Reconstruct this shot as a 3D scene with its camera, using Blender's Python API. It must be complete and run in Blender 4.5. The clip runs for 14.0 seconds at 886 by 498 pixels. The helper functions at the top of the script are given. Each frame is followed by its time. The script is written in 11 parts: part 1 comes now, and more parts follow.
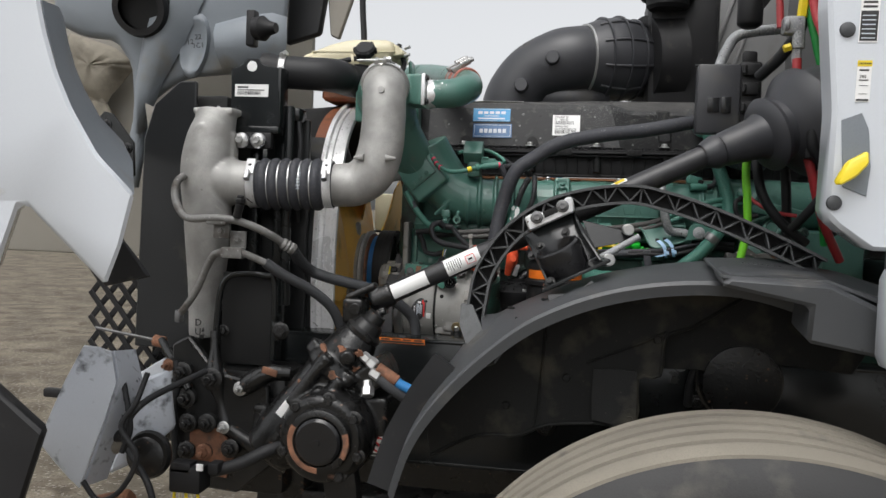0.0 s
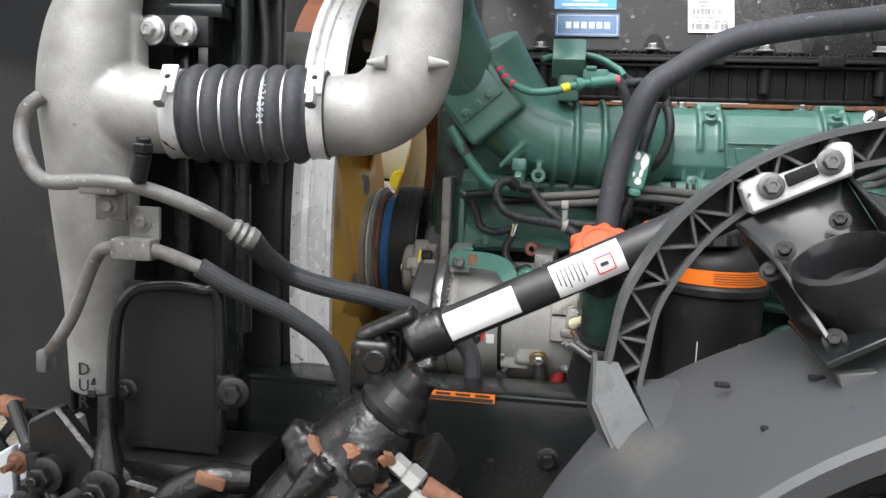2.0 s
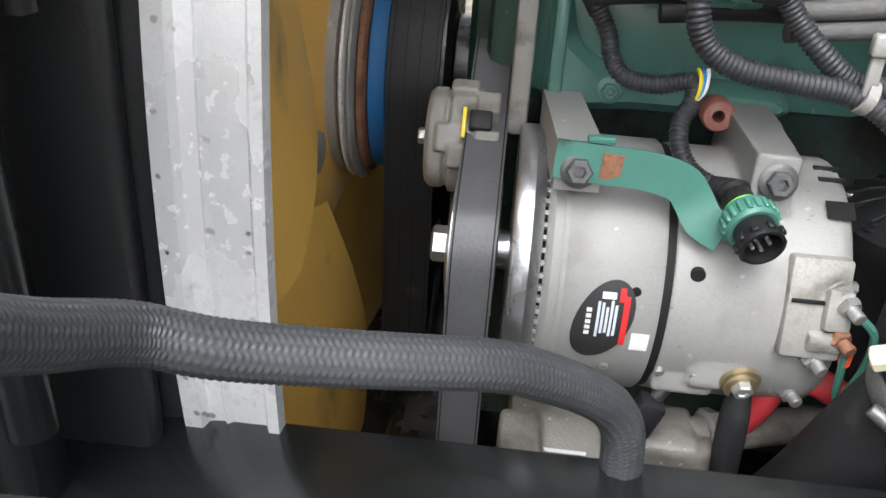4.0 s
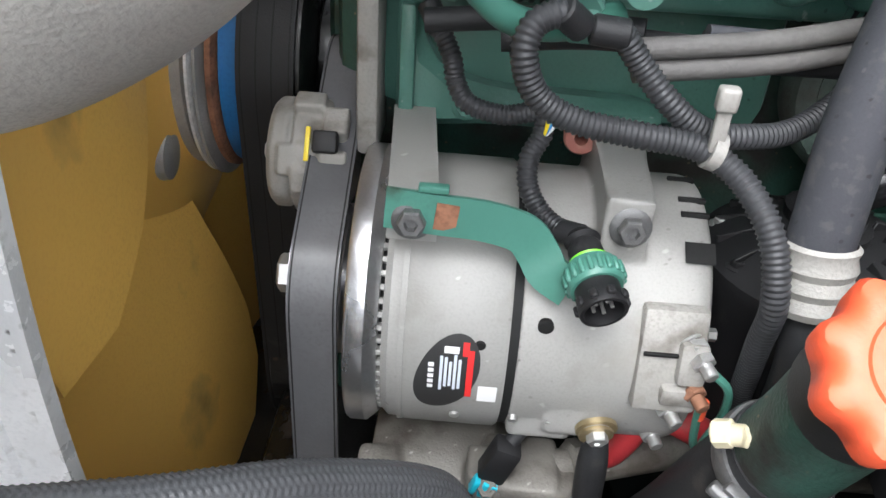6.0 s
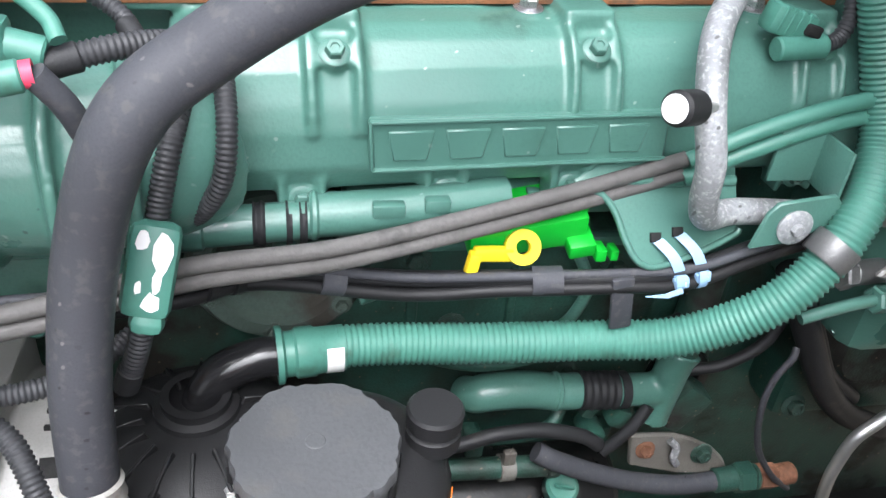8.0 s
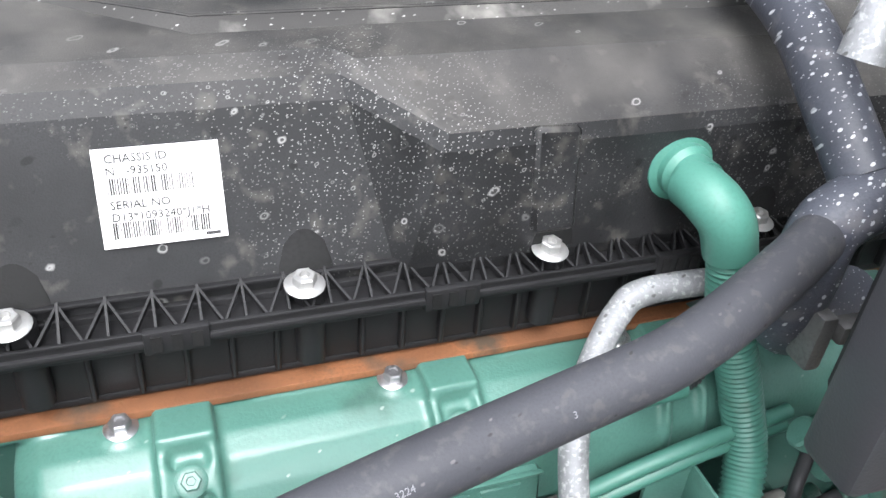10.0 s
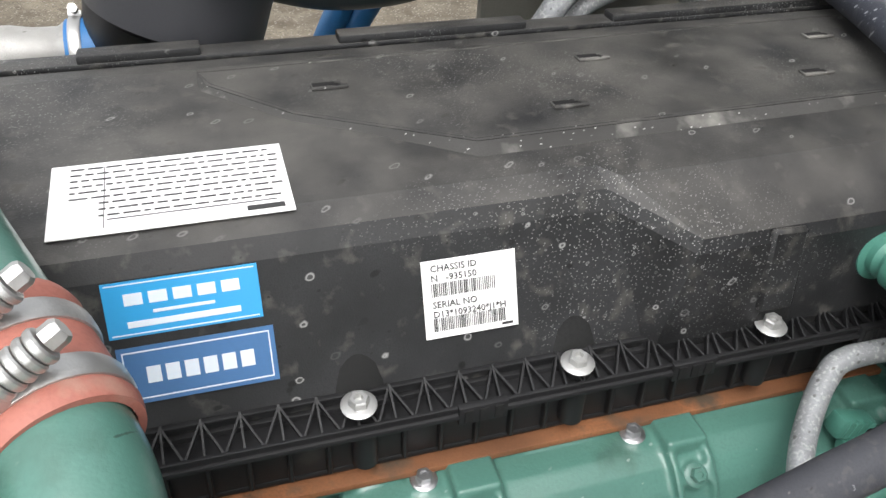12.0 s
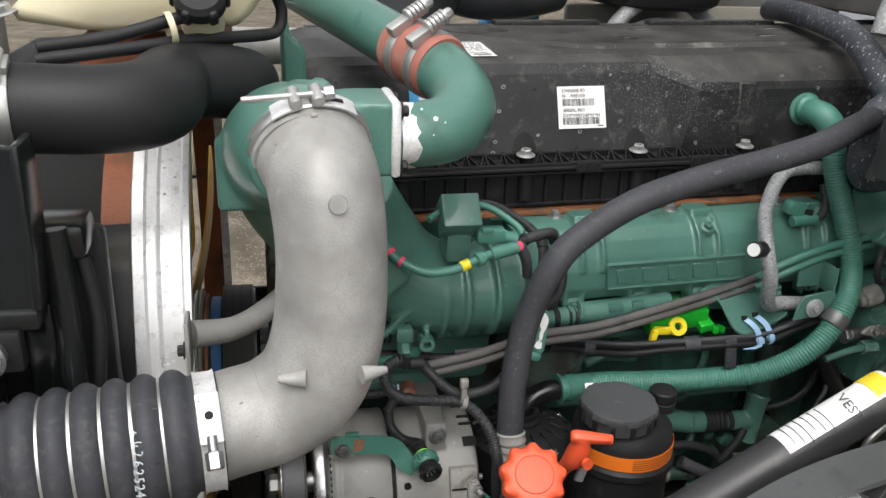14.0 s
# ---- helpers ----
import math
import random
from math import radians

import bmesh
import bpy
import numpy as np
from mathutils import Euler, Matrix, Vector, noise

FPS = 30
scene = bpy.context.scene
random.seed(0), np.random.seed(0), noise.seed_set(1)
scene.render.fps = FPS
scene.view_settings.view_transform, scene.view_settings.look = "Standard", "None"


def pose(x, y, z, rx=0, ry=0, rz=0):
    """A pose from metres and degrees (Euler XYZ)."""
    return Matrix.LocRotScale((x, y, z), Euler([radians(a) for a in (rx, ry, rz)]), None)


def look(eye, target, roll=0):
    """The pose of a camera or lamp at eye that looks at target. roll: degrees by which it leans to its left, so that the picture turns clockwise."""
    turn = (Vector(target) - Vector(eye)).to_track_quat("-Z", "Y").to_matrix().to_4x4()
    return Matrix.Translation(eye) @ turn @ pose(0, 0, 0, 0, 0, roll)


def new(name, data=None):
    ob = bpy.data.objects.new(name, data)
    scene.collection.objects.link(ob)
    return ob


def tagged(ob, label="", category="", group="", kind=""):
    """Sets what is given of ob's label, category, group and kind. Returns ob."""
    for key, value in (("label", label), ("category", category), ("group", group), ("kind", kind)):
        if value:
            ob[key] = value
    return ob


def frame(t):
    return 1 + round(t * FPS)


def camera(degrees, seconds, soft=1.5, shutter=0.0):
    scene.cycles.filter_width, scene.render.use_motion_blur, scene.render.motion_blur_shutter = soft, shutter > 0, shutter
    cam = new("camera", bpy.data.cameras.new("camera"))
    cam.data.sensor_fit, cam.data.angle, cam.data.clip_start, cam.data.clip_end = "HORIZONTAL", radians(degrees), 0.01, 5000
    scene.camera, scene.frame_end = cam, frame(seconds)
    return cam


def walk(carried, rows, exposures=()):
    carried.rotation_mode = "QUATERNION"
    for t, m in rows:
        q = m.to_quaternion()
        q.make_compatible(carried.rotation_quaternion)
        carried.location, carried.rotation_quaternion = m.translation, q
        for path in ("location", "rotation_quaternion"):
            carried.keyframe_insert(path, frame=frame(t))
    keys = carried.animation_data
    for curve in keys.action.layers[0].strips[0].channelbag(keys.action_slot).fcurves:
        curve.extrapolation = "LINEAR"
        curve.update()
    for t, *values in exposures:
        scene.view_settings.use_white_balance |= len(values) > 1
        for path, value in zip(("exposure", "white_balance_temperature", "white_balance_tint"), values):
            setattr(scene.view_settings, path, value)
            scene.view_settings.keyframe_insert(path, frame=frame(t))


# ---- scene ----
cam = camera(56.3, 14.0)

PATH = [
    (0, (0.467, 0.25, 1.32), (0.124, 2.218, 1.226), 2.2),
    (0.5, (0.409, 0.346, 1.331), (0.076, 2.314, 1.217), 2.3),
    (1, (0.359, 0.544, 1.377), (0.043, 2.514, 1.245), 2.4),
    (1.5, (0.323, 0.764, 1.374), (0.006, 2.733, 1.226), 2.4),
    (2, (0.212, 1.02, 1.34), (-0.091, 2.98, 1.082), 2.2),
    (2.2, (0.162, 1.111, 1.337), (-0.129, 3.06, 0.994), 2.2),
    (4.3, (0.017, 1.736, 1.35), (-0.09, 3.481, 0.378), 4.0),
    (4.5, (0.028, 1.754, 1.35), (-0.07, 3.48, 0.344), 4.1),
    (5, (0.047, 1.779, 1.349), (-0.02, 3.463, 0.273), 4.3),
    (5.5, (0.062, 1.784, 1.364), (0.015, 3.45, 0.258), 4.4),
    (6, (0.085, 1.78, 1.405), (0.058, 3.442, 0.294), 4.3),
    (6.5, (0.152, 1.787, 1.45), (0.172, 3.446, 0.332), 4.3),
    (7, (0.224, 1.78, 1.49), (0.342, 3.432, 0.368), 4.7),
    (7.5, (0.287, 1.77, 1.534), (0.548, 3.402, 0.407), 5.6),
    (8, (0.359, 1.787, 1.58), (0.765, 3.39, 0.457), 6.1),
    (8.5, (0.404, 1.811, 1.642), (0.919, 3.392, 0.53), 6.5),
    (9, (0.424, 1.852, 1.68), (1.0, 3.422, 0.583), 6.8),
    (9.2, (0.433, 1.87, 1.703), (1.031, 3.436, 0.612), 7.0),
    (11.3, (0.335, 1.946, 1.876), (0.824, 3.498, 0.714), 3.0),
    (11.5, (0.318, 1.941, 1.882), (0.801, 3.498, 0.724), 2.9),
    (12, (0.255, 1.919, 1.894), (0.714, 3.496, 0.752), 2.8),
    (12.5, (0.178, 1.821, 1.901), (0.622, 3.435, 0.806), 2.8),
    (13, (0.085, 1.67, 1.881), (0.51, 3.332, 0.853), 2.7),
    (13.5, (0.01, 1.506, 1.841), (0.423, 3.251, 0.955), 2.5),
    (14, (-0.019, 1.314, 1.762), (0.399, 3.129, 1.034), 2.3),
]
walk(cam, [(t, look(eye, target, roll)) for t, eye, target, roll in PATH],
     [(0.0, 0.5, 6500, 10), (1.0, 0.65, 6500, 10), (1.5, 0.92, 6450, 10), (2.2, 1.6, 6400, 10), (4.3, 2.1, 6250, 10), (6.0, 2.1, 6200, 10), (9.2, 2.15, 6150, 13), (11.3, 1.5, 6500, 10), (12.5, 1.1, 6550, 10), (13.0, 1.02, 6600, 10), (14.0, 0.82, 6600, 10)])

# ---- light ----
world = bpy.data.worlds.new("overcast_sky")
scene.world = world
world.use_nodes = True
wn, wl = world.node_tree.nodes, world.node_tree.links
sky = wn.new("ShaderNodeTexSky")
sky.sky_type, sky.sun_disc = "NISHITA", False
sky.sun_elevation, sky.sun_rotation = radians(62), radians(200)
sky.air_density, sky.dust_density = 1.0, 4.0
pale = wn.new("ShaderNodeHueSaturation")
pale.inputs["Saturation"].default_value = 0.12
wl.new(sky.outputs[0], pale.inputs["Color"])
wl.new(pale.outputs[0], wn["Background"].inputs["Color"])
wn["Background"].inputs["Strength"].default_value = 0.15

sun_data = bpy.data.lights.new("sun", "SUN")
sun_data.energy, sun_data.angle, sun_data.color = 0.6, radians(40), (1.0, 0.98, 0.95)
sun = new("sun", sun_data)
sun.matrix_world = look((-1.0, -3.0, 7.0), (0.3, 2.2, 1.2))


# ---- materials ----
def material(name, base, rough=0.5, metal=0.0, var=0.2, scale=40.0, bump=0.15, grain=400.0, dirt=None, specks=None, coat=0.0, spec=0.5, dust_and_light=None):
    """Paint, plastic or metal with broad tone changes, fine grain, and optional dirt (colour, amount, scale) and specks (colour, size, per metre)."""
    m = bpy.data.materials.new(name)
    m.use_nodes = True
    n, l = m.node_tree.nodes, m.node_tree.links
    b = n["Principled BSDF"]
    b.inputs["Metallic"].default_value = metal
    b.inputs["Specular IOR Level"].default_value = spec
    b.inputs["Coat Weight"].default_value = coat
    b.inputs["Coat Roughness"].default_value = 0.12
    co = n.new("ShaderNodeTexCoord")

    def noise_at(s, detail=4.0):
        t = n.new("ShaderNodeTexNoise")
        t.inputs["Scale"].default_value, t.inputs["Detail"].default_value = s, detail
        l.new(co.outputs["Object"], t.inputs["Vector"])
        return t.outputs["Fac"]

    def ramp(src, a, z):
        r = n.new("ShaderNodeMapRange")
        r.inputs["From Min"].default_value, r.inputs["From Max"].default_value = a, z
        l.new(src, r.inputs["Value"])
        return r.outputs["Result"]

    def mix(fac, a, z):
        x = n.new("ShaderNodeMix")
        x.data_type = "RGBA"
        for i, v in ((6, a), (7, z)):
            if isinstance(v, tuple):
                x.inputs[i].default_value = (*v, 1)
            else:
                l.new(v, x.inputs[i])
        if isinstance(fac, float):
            x.inputs[0].default_value = fac
        else:
            l.new(fac, x.inputs[0])
        return x.outputs[2]

    dark = tuple(c * (1 - var) for c in base)
    light = tuple(min(1.0, c * (1 + var)) for c in base)
    broad = noise_at(scale * 0.25, 6.0)
    col = mix(ramp(broad, 0.3, 0.7), dark, light)
    fine = noise_at(grain, 2.0)
    col = mix(ramp(fine, 0.45, 0.8), col, tuple(c * (1 - 0.6 * var) for c in base))
    rough_src = ramp(broad, 0.25, 0.75)
    rr = n.new("ShaderNodeMapRange")
    rr.inputs["To Min"].default_value, rr.inputs["To Max"].default_value = max(0.03, rough - 0.09), min(1.0, rough + 0.09)
    l.new(rough_src, rr.inputs["Value"])
    rough_out = rr.outputs["Result"]
    if dirt:
        colour, amount, s = dirt
        f = ramp(noise_at(s, 8.0), 0.72 - 0.45 * amount, 0.80 - 0.25 * amount)
        col = mix(f, col, colour)
        rx = n.new("ShaderNodeMath")
        rx.operation, rx.use_clamp = "MAXIMUM", True
        fm = n.new("ShaderNodeMath")
        fm.operation = "MULTIPLY"
        fm.inputs[1].default_value = 0.8
        l.new(f, fm.inputs[0])
        l.new(fm.outputs[0], rx.inputs[0])
        l.new(rough_out, rx.inputs[1])
        rough_out = rx.outputs[0]
        if metal:
            mm = n.new("ShaderNodeMapRange")
            mm.inputs["To Min"].default_value, mm.inputs["To Max"].default_value = metal, 0.0
            l.new(f, mm.inputs["Value"])
            l.new(mm.outputs["Result"], b.inputs["Metallic"])
    for colour, size, per, *more in specks or ():
        few, ring, patchy = (more + [0.55, False, False][len(more):])
        v = n.new("ShaderNodeTexVoronoi")
        v.voronoi_dimensions = "2D"
        v.inputs["Scale"].default_value = per
        mixed = [n.new("ShaderNodeVectorMath") for _ in range(2)]
        for node, way in zip(mixed, ((1.0, -0.7, 0.0), (0.0, 0.9, 1.0))):
            node.operation = "DOT_PRODUCT"
            node.inputs[1].default_value = way
            l.new(co.outputs["Object"], node.inputs[0])
        flat = n.new("ShaderNodeCombineXYZ")
        l.new(mixed[0].outputs["Value"], flat.inputs[0])
        l.new(mixed[1].outputs["Value"], flat.inputs[1])
        l.new(flat.outputs[0], v.inputs["Vector"])
        wob = n.new("ShaderNodeMath")
        wob.operation = "MULTIPLY_ADD"
        wob.inputs[1].default_value, wob.inputs[2].default_value = 0.25, 0.0
        l.new(noise_at(per * 3, 2.0), wob.inputs[0])
        ad = n.new("ShaderNodeMath")
        ad.operation = "ADD"
        l.new(v.outputs["Distance"], ad.inputs[0])
        l.new(wob.outputs[0], ad.inputs[1])
        sp = ramp(ad.outputs[0], size + 0.16, size + 0.10)
        if ring:
            hollow = n.new("ShaderNodeMapRange")
            hollow.inputs["From Min"].default_value, hollow.inputs["From Max"].default_value = size * 0.5 + 0.12, size * 0.8 + 0.13
            hollow.inputs["To Min"].default_value = 0.08
            l.new(ad.outputs[0], hollow.inputs["Value"])
            rm = n.new("ShaderNodeMath")
            rm.operation = "MULTIPLY"
            l.new(sp, rm.inputs[0])
            l.new(hollow.outputs["Result"], rm.inputs[1])
            sp = rm.outputs[0]
        if patchy:
            pm = n.new("ShaderNodeMath")
            pm.operation = "MULTIPLY"
            l.new(sp, pm.inputs[0])
            l.new(ramp(noise_at(5.0, 3.0), 0.48, 0.62), pm.inputs[1])
            sp = pm.outputs[0]
        pick = n.new("ShaderNodeSeparateColor")
        l.new(v.outputs["Color"], pick.inputs[0])
        keep = ramp(pick.outputs[0], few, few + 0.2)
        mul = n.new("ShaderNodeMath")
        mul.operation = "MULTIPLY"
        l.new(sp, mul.inputs[0])
        l.new(keep, mul.inputs[1])
        col = mix(mul.outputs[0], col, colour)
    if dust_and_light:  # settled dust, and brighter sky light put into the colour, on what faces up
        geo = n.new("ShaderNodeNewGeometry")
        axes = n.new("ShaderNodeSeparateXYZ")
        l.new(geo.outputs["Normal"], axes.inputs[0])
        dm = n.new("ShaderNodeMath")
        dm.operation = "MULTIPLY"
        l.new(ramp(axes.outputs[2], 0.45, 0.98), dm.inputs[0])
        l.new(ramp(noise_at(16.0, 10.0), 0.55 - dust_and_light[1], 1.05 - dust_and_light[1]), dm.inputs[1])
        col = mix(dm.outputs[0], col, dust_and_light[0])
    l.new(col, b.inputs["Base Color"])
    l.new(rough_out, b.inputs["Roughness"])
    if bump:
        bp = n.new("ShaderNodeBump")
        bp.inputs["Strength"].default_value, bp.inputs["Distance"].default_value = bump, 0.0015
        add = n.new("ShaderNodeMath")
        add.operation = "ADD"
        l.new(fine, add.inputs[0])
        l.new(broad, add.inputs[1])
        l.new(add.outputs[0], bp.inputs["Height"])
        l.new(bp.outputs[0], b.inputs["Normal"])
    return m


GREEN = material("green_engine_paint", (0.073, 0.178, 0.145), 0.34, var=0.16, scale=30, bump=0.16, coat=0.35, dirt=((0.045, 0.11, 0.085), 0.22, 16), specks=[((0.015, 0.03, 0.02), 0.06, 90, 0.8, False, True), ((0.32, 0.38, 0.34), 0.05, 60, 0.86)])
# grime, with the shade low in the bay put into the darker green
GREEN_GRIME_SHADE = material("grimy_shaded_green_paint", (0.024, 0.080, 0.060), 0.5, var=0.4, scale=30, bump=0.4, dirt=((0.018, 0.017, 0.014), 0.66, 15), specks=[((0.16, 0.12, 0.08), 0.06, 80, 0.7)])
DUSTY_GREEN = material("dust_on_green_casting", (0.085, 0.125, 0.105), 0.75, var=0.35, scale=40, bump=0.35, grain=300, dirt=((0.055, 0.050, 0.042), 0.45, 24))
GREEN_PLASTIC = material("green_plastic", (0.062, 0.195, 0.152), 0.42, var=0.14, scale=40, bump=0.06, dirt=((0.04, 0.085, 0.06), 0.22, 30))
GREEN_BRIGHT = material("bright_green_plastic", (0.01, 0.42, 0.03), 0.4, var=0.08, bump=0.05)
YELLOW = material("yellow_plastic", (0.80, 0.62, 0.02), 0.4, var=0.06, bump=0.05)
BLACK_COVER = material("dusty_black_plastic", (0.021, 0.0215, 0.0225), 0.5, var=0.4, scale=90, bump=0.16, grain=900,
                       dirt=((0.072, 0.069, 0.063), 0.34, 55), specks=[((0.36, 0.36, 0.35), 0.075, 34, 0.74, True), ((0.32, 0.32, 0.31), 0.10, 85, 0.76, True, True), ((0.42, 0.42, 0.41), 0.10, 200, 0.42, True, True), ((0.36, 0.36, 0.35), 0.10, 300, 0.45, False, True), ((0.008, 0.008, 0.008), 0.10, 42, 0.74), ((0.010, 0.010, 0.010), 0.09, 95, 0.8)], spec=0.32, dust_and_light=((0.100, 0.096, 0.089), 0.26))
DUSTY_EDGE = material("dust_on_black_plastic", (0.050, 0.049, 0.047), 0.7, var=0.3, scale=40, bump=0.15, grain=900, dirt=((0.20, 0.195, 0.18), 0.34, 18), specks=[((0.30, 0.30, 0.29), 0.09, 120, 0.7)], spec=0.25)
BLACK_PLASTIC = material("black_plastic", (0.014, 0.014, 0.015), 0.5, var=0.25, scale=50, bump=0.12, grain=900, dirt=((0.045, 0.042, 0.038), 0.2, 22), spec=0.3)
BLACK_GLOSS = material("glossy_black_plastic", (0.012, 0.012, 0.013), 0.22, var=0.2, scale=50, bump=0.04)
BLACK_PAINT = material("black_chassis_paint", (0.011, 0.0125, 0.013), 0.22, var=0.3, scale=40, bump=0.10, grain=200, dirt=((0.035, 0.032, 0.028), 0.10, 16))
BLACK_GREASE = material("greasy_black_iron", (0.0115, 0.0115, 0.0115), 0.30, var=0.4, scale=60, bump=0.32, grain=160, dirt=((0.04, 0.032, 0.025), 0.22, 18), specks=[((0.12, 0.07, 0.045), 0.12, 60, 0.8)])
RUST = material("bare_rusty_iron", (0.23, 0.105, 0.060), 0.78, var=0.5, scale=120, bump=0.5, grain=300, dirt=((0.075, 0.045, 0.032), 0.38, 45))
RUST_PAINT = material("chipped_black_paint_over_rust", (0.010, 0.010, 0.010), 0.27, var=0.3, scale=60, bump=0.5, grain=200, dirt=((0.20, 0.10, 0.065), 0.13, 17), specks=[((0.22, 0.12, 0.08), 0.12, 50, 0.86), ((0.16, 0.15, 0.14), 0.07, 110, 0.8)])
RUBBER = material("black_rubber", (0.019, 0.0195, 0.021), 0.52, var=0.2, scale=30, bump=0.14, grain=700, dirt=((0.062, 0.056, 0.05), 0.2, 22), spec=0.3)
BRAID = material("braided_rubber_hose", (0.056, 0.058, 0.062), 0.42, var=0.2, scale=60, bump=0.12, grain=900, spec=0.3)
RUBBER_GREY = material("weathered_grey_rubber", (0.050, 0.052, 0.060), 0.58, var=0.2, scale=26, bump=0.12, grain=700, dirt=((0.074, 0.074, 0.076), 0.40, 150), specks=[((0.20, 0.19, 0.18), 0.07, 90, 0.88), ((0.014, 0.014, 0.014), 0.07, 80, 0.82)], spec=0.3)
SCALED_PIPE = material("blue_grey_scaled_pipe", (0.050, 0.055, 0.070), 0.5, var=0.3, scale=50, bump=0.25, grain=500, dirt=((0.11, 0.11, 0.12), 0.4, 40), specks=[((0.42, 0.43, 0.45), 0.16, 120, 0.6), ((0.36, 0.37, 0.39), 0.12, 260, 0.6)])
CONDUIT = material("ribbed_black_conduit", (0.036, 0.037, 0.040), 0.42, var=0.2, scale=60, bump=0.05, spec=0.3)
FENDER = material("grey_fender_plastic", (0.055, 0.058, 0.062), 0.48, var=0.2, scale=12, bump=0.12, grain=800, dirt=((0.10, 0.097, 0.09), 0.3, 9), specks=[((0.16, 0.155, 0.145), 0.08, 60, 0.85, False, True), ((0.02, 0.02, 0.02), 0.07, 45, 0.85)])
LINER = material("muddy_liner_plastic", (0.018, 0.0185, 0.018), 0.55, var=0.4, scale=22, bump=0.35, dirt=((0.085, 0.077, 0.06), 0.46, 13), specks=[((0.09, 0.08, 0.065), 0.08, 90, 0.82, False, True)], spec=0.3)
GRIMY_ALU = material("grimy_cast_aluminium", (0.20, 0.19, 0.17), 0.6, 0.2, var=0.3, scale=60, bump=0.3, grain=500, dirt=((0.06, 0.05, 0.04), 0.42, 22), specks=[((0.40, 0.39, 0.36), 0.07, 80, 0.8)])
GRIMY_PALE = material("dirty_pale_casting", (0.30, 0.29, 0.27), 0.6, 0.15, var=0.25, scale=50, bump=0.25, grain=500, dirt=((0.10, 0.085, 0.07), 0.34, 30))
CAST_ALU = material("sandcast_aluminium", (0.38, 0.375, 0.36), 0.52, 0.3, var=0.32, scale=70, bump=0.22, grain=700, dirt=((0.26, 0.255, 0.24), 0.45, 14), specks=[((0.10, 0.09, 0.08), 0.035, 45, 0.84), ((0.50, 0.495, 0.475), 0.20, 55, 0.80, False, True), ((0.25, 0.24, 0.23), 0.17, 26, 0.86, True)])
ALT_ALU = material("alternator_aluminium", (0.31, 0.305, 0.29), 0.56, 0.15, var=0.14, scale=20, bump=0.12, grain=600, dirt=((0.24, 0.23, 0.21), 0.28, 24), specks=[((0.10, 0.09, 0.08), 0.08, 90, 0.72, False, True), ((0.48, 0.47, 0.45), 0.08, 60, 0.86)])
MACHINED = material("machined_steel", (0.50, 0.50, 0.51), 0.3, 0.9, var=0.15, scale=60, bump=0.1, dirt=((0.2, 0.18, 0.16), 0.12, 60))
ZINC = material("zinc_steel", (0.50, 0.50, 0.49), 0.36, 0.75, var=0.15, scale=80, bump=0.15, grain=600)
DULL_ALU = material("oxidised_aluminium_tube", (0.30, 0.31, 0.32), 0.58, 0.25, var=0.35, scale=90, bump=0.3, dirt=((0.46, 0.47, 0.47), 0.44, 300), specks=[((0.12, 0.12, 0.12), 0.12, 90, 0.6)])
DIRTY_TUBE = material("dirty_aluminium_line", (0.21, 0.207, 0.20), 0.55, 0.3, var=0.3, scale=60, bump=0.25, dirt=((0.09, 0.08, 0.07), 0.42, 26), specks=[((0.34, 0.34, 0.33), 0.12, 90, 0.6)])
SHEET_ALU = material("scratched_sheet_aluminium", (0.82, 0.825, 0.83), 0.36, 0.45, var=0.2, scale=40, bump=0.18, dirt=((0.40, 0.395, 0.385), 0.38, 22), specks=[((0.05, 0.04, 0.03), 0.08, 60, 0.75)])
RING_ALU = material("bright_scratched_ring", (0.90, 0.905, 0.91), 0.30, 0.3, var=0.15, scale=40, bump=0.15, dirt=((0.68, 0.675, 0.665), 0.34, 130), specks=[((0.05, 0.04, 0.03), 0.08, 60, 0.78)])
SHROUD_BLACK = material("black_shroud_plastic", (0.021, 0.022, 0.023), 0.34, var=0.25, scale=16, bump=0.15, dirt=((0.07, 0.065, 0.055), 0.2, 12), spec=0.3)
AMBER = material("amber_fan_plastic", (0.95, 0.54, 0.12), 0.42, var=0.15, scale=10, bump=0.05, dirt=((0.36, 0.24, 0.08), 0.25, 8))
ORANGE_RIM = material("orange_shroud_plastic", (0.27, 0.085, 0.035), 0.55, var=0.3, scale=14, bump=0.15, dirt=((0.07, 0.04, 0.025), 0.42, 12))
ORANGE = material("orange_cap_plastic", (0.78, 0.105, 0.04), 0.45, var=0.1, scale=30, bump=0.1, dirt=((0.35, 0.07, 0.03), 0.12, 40))
RED = material("red_insulation", (0.38, 0.03, 0.035), 0.5, var=0.2, bump=0.08, dirt=((0.22, 0.05, 0.045), 0.35, 50))
LIME = material("lime_insulation", (0.20, 0.66, 0.03), 0.42, var=0.08, bump=0.05)
MID_GREEN = material("green_insulation", (0.02, 0.28, 0.06), 0.42, var=0.08, bump=0.05)
BLUE = material("blue_hose", (0.03, 0.20, 0.48), 0.45, var=0.1, bump=0.08)
BLUE_SEAL = material("blue_ring", (0.015, 0.13, 0.34), 0.5, var=0.15, bump=0.08)
BLUE_TIE = material("pale_blue_nylon", (0.33, 0.52, 0.74), 0.4, var=0.06, bump=0.03)
TURQUOISE = material("turquoise_plastic", (0.02, 0.42, 0.55), 0.4, var=0.06, bump=0.03)
PINK = material("pink_tape", (0.75, 0.06, 0.12), 0.5, var=0.05, bump=0.03)
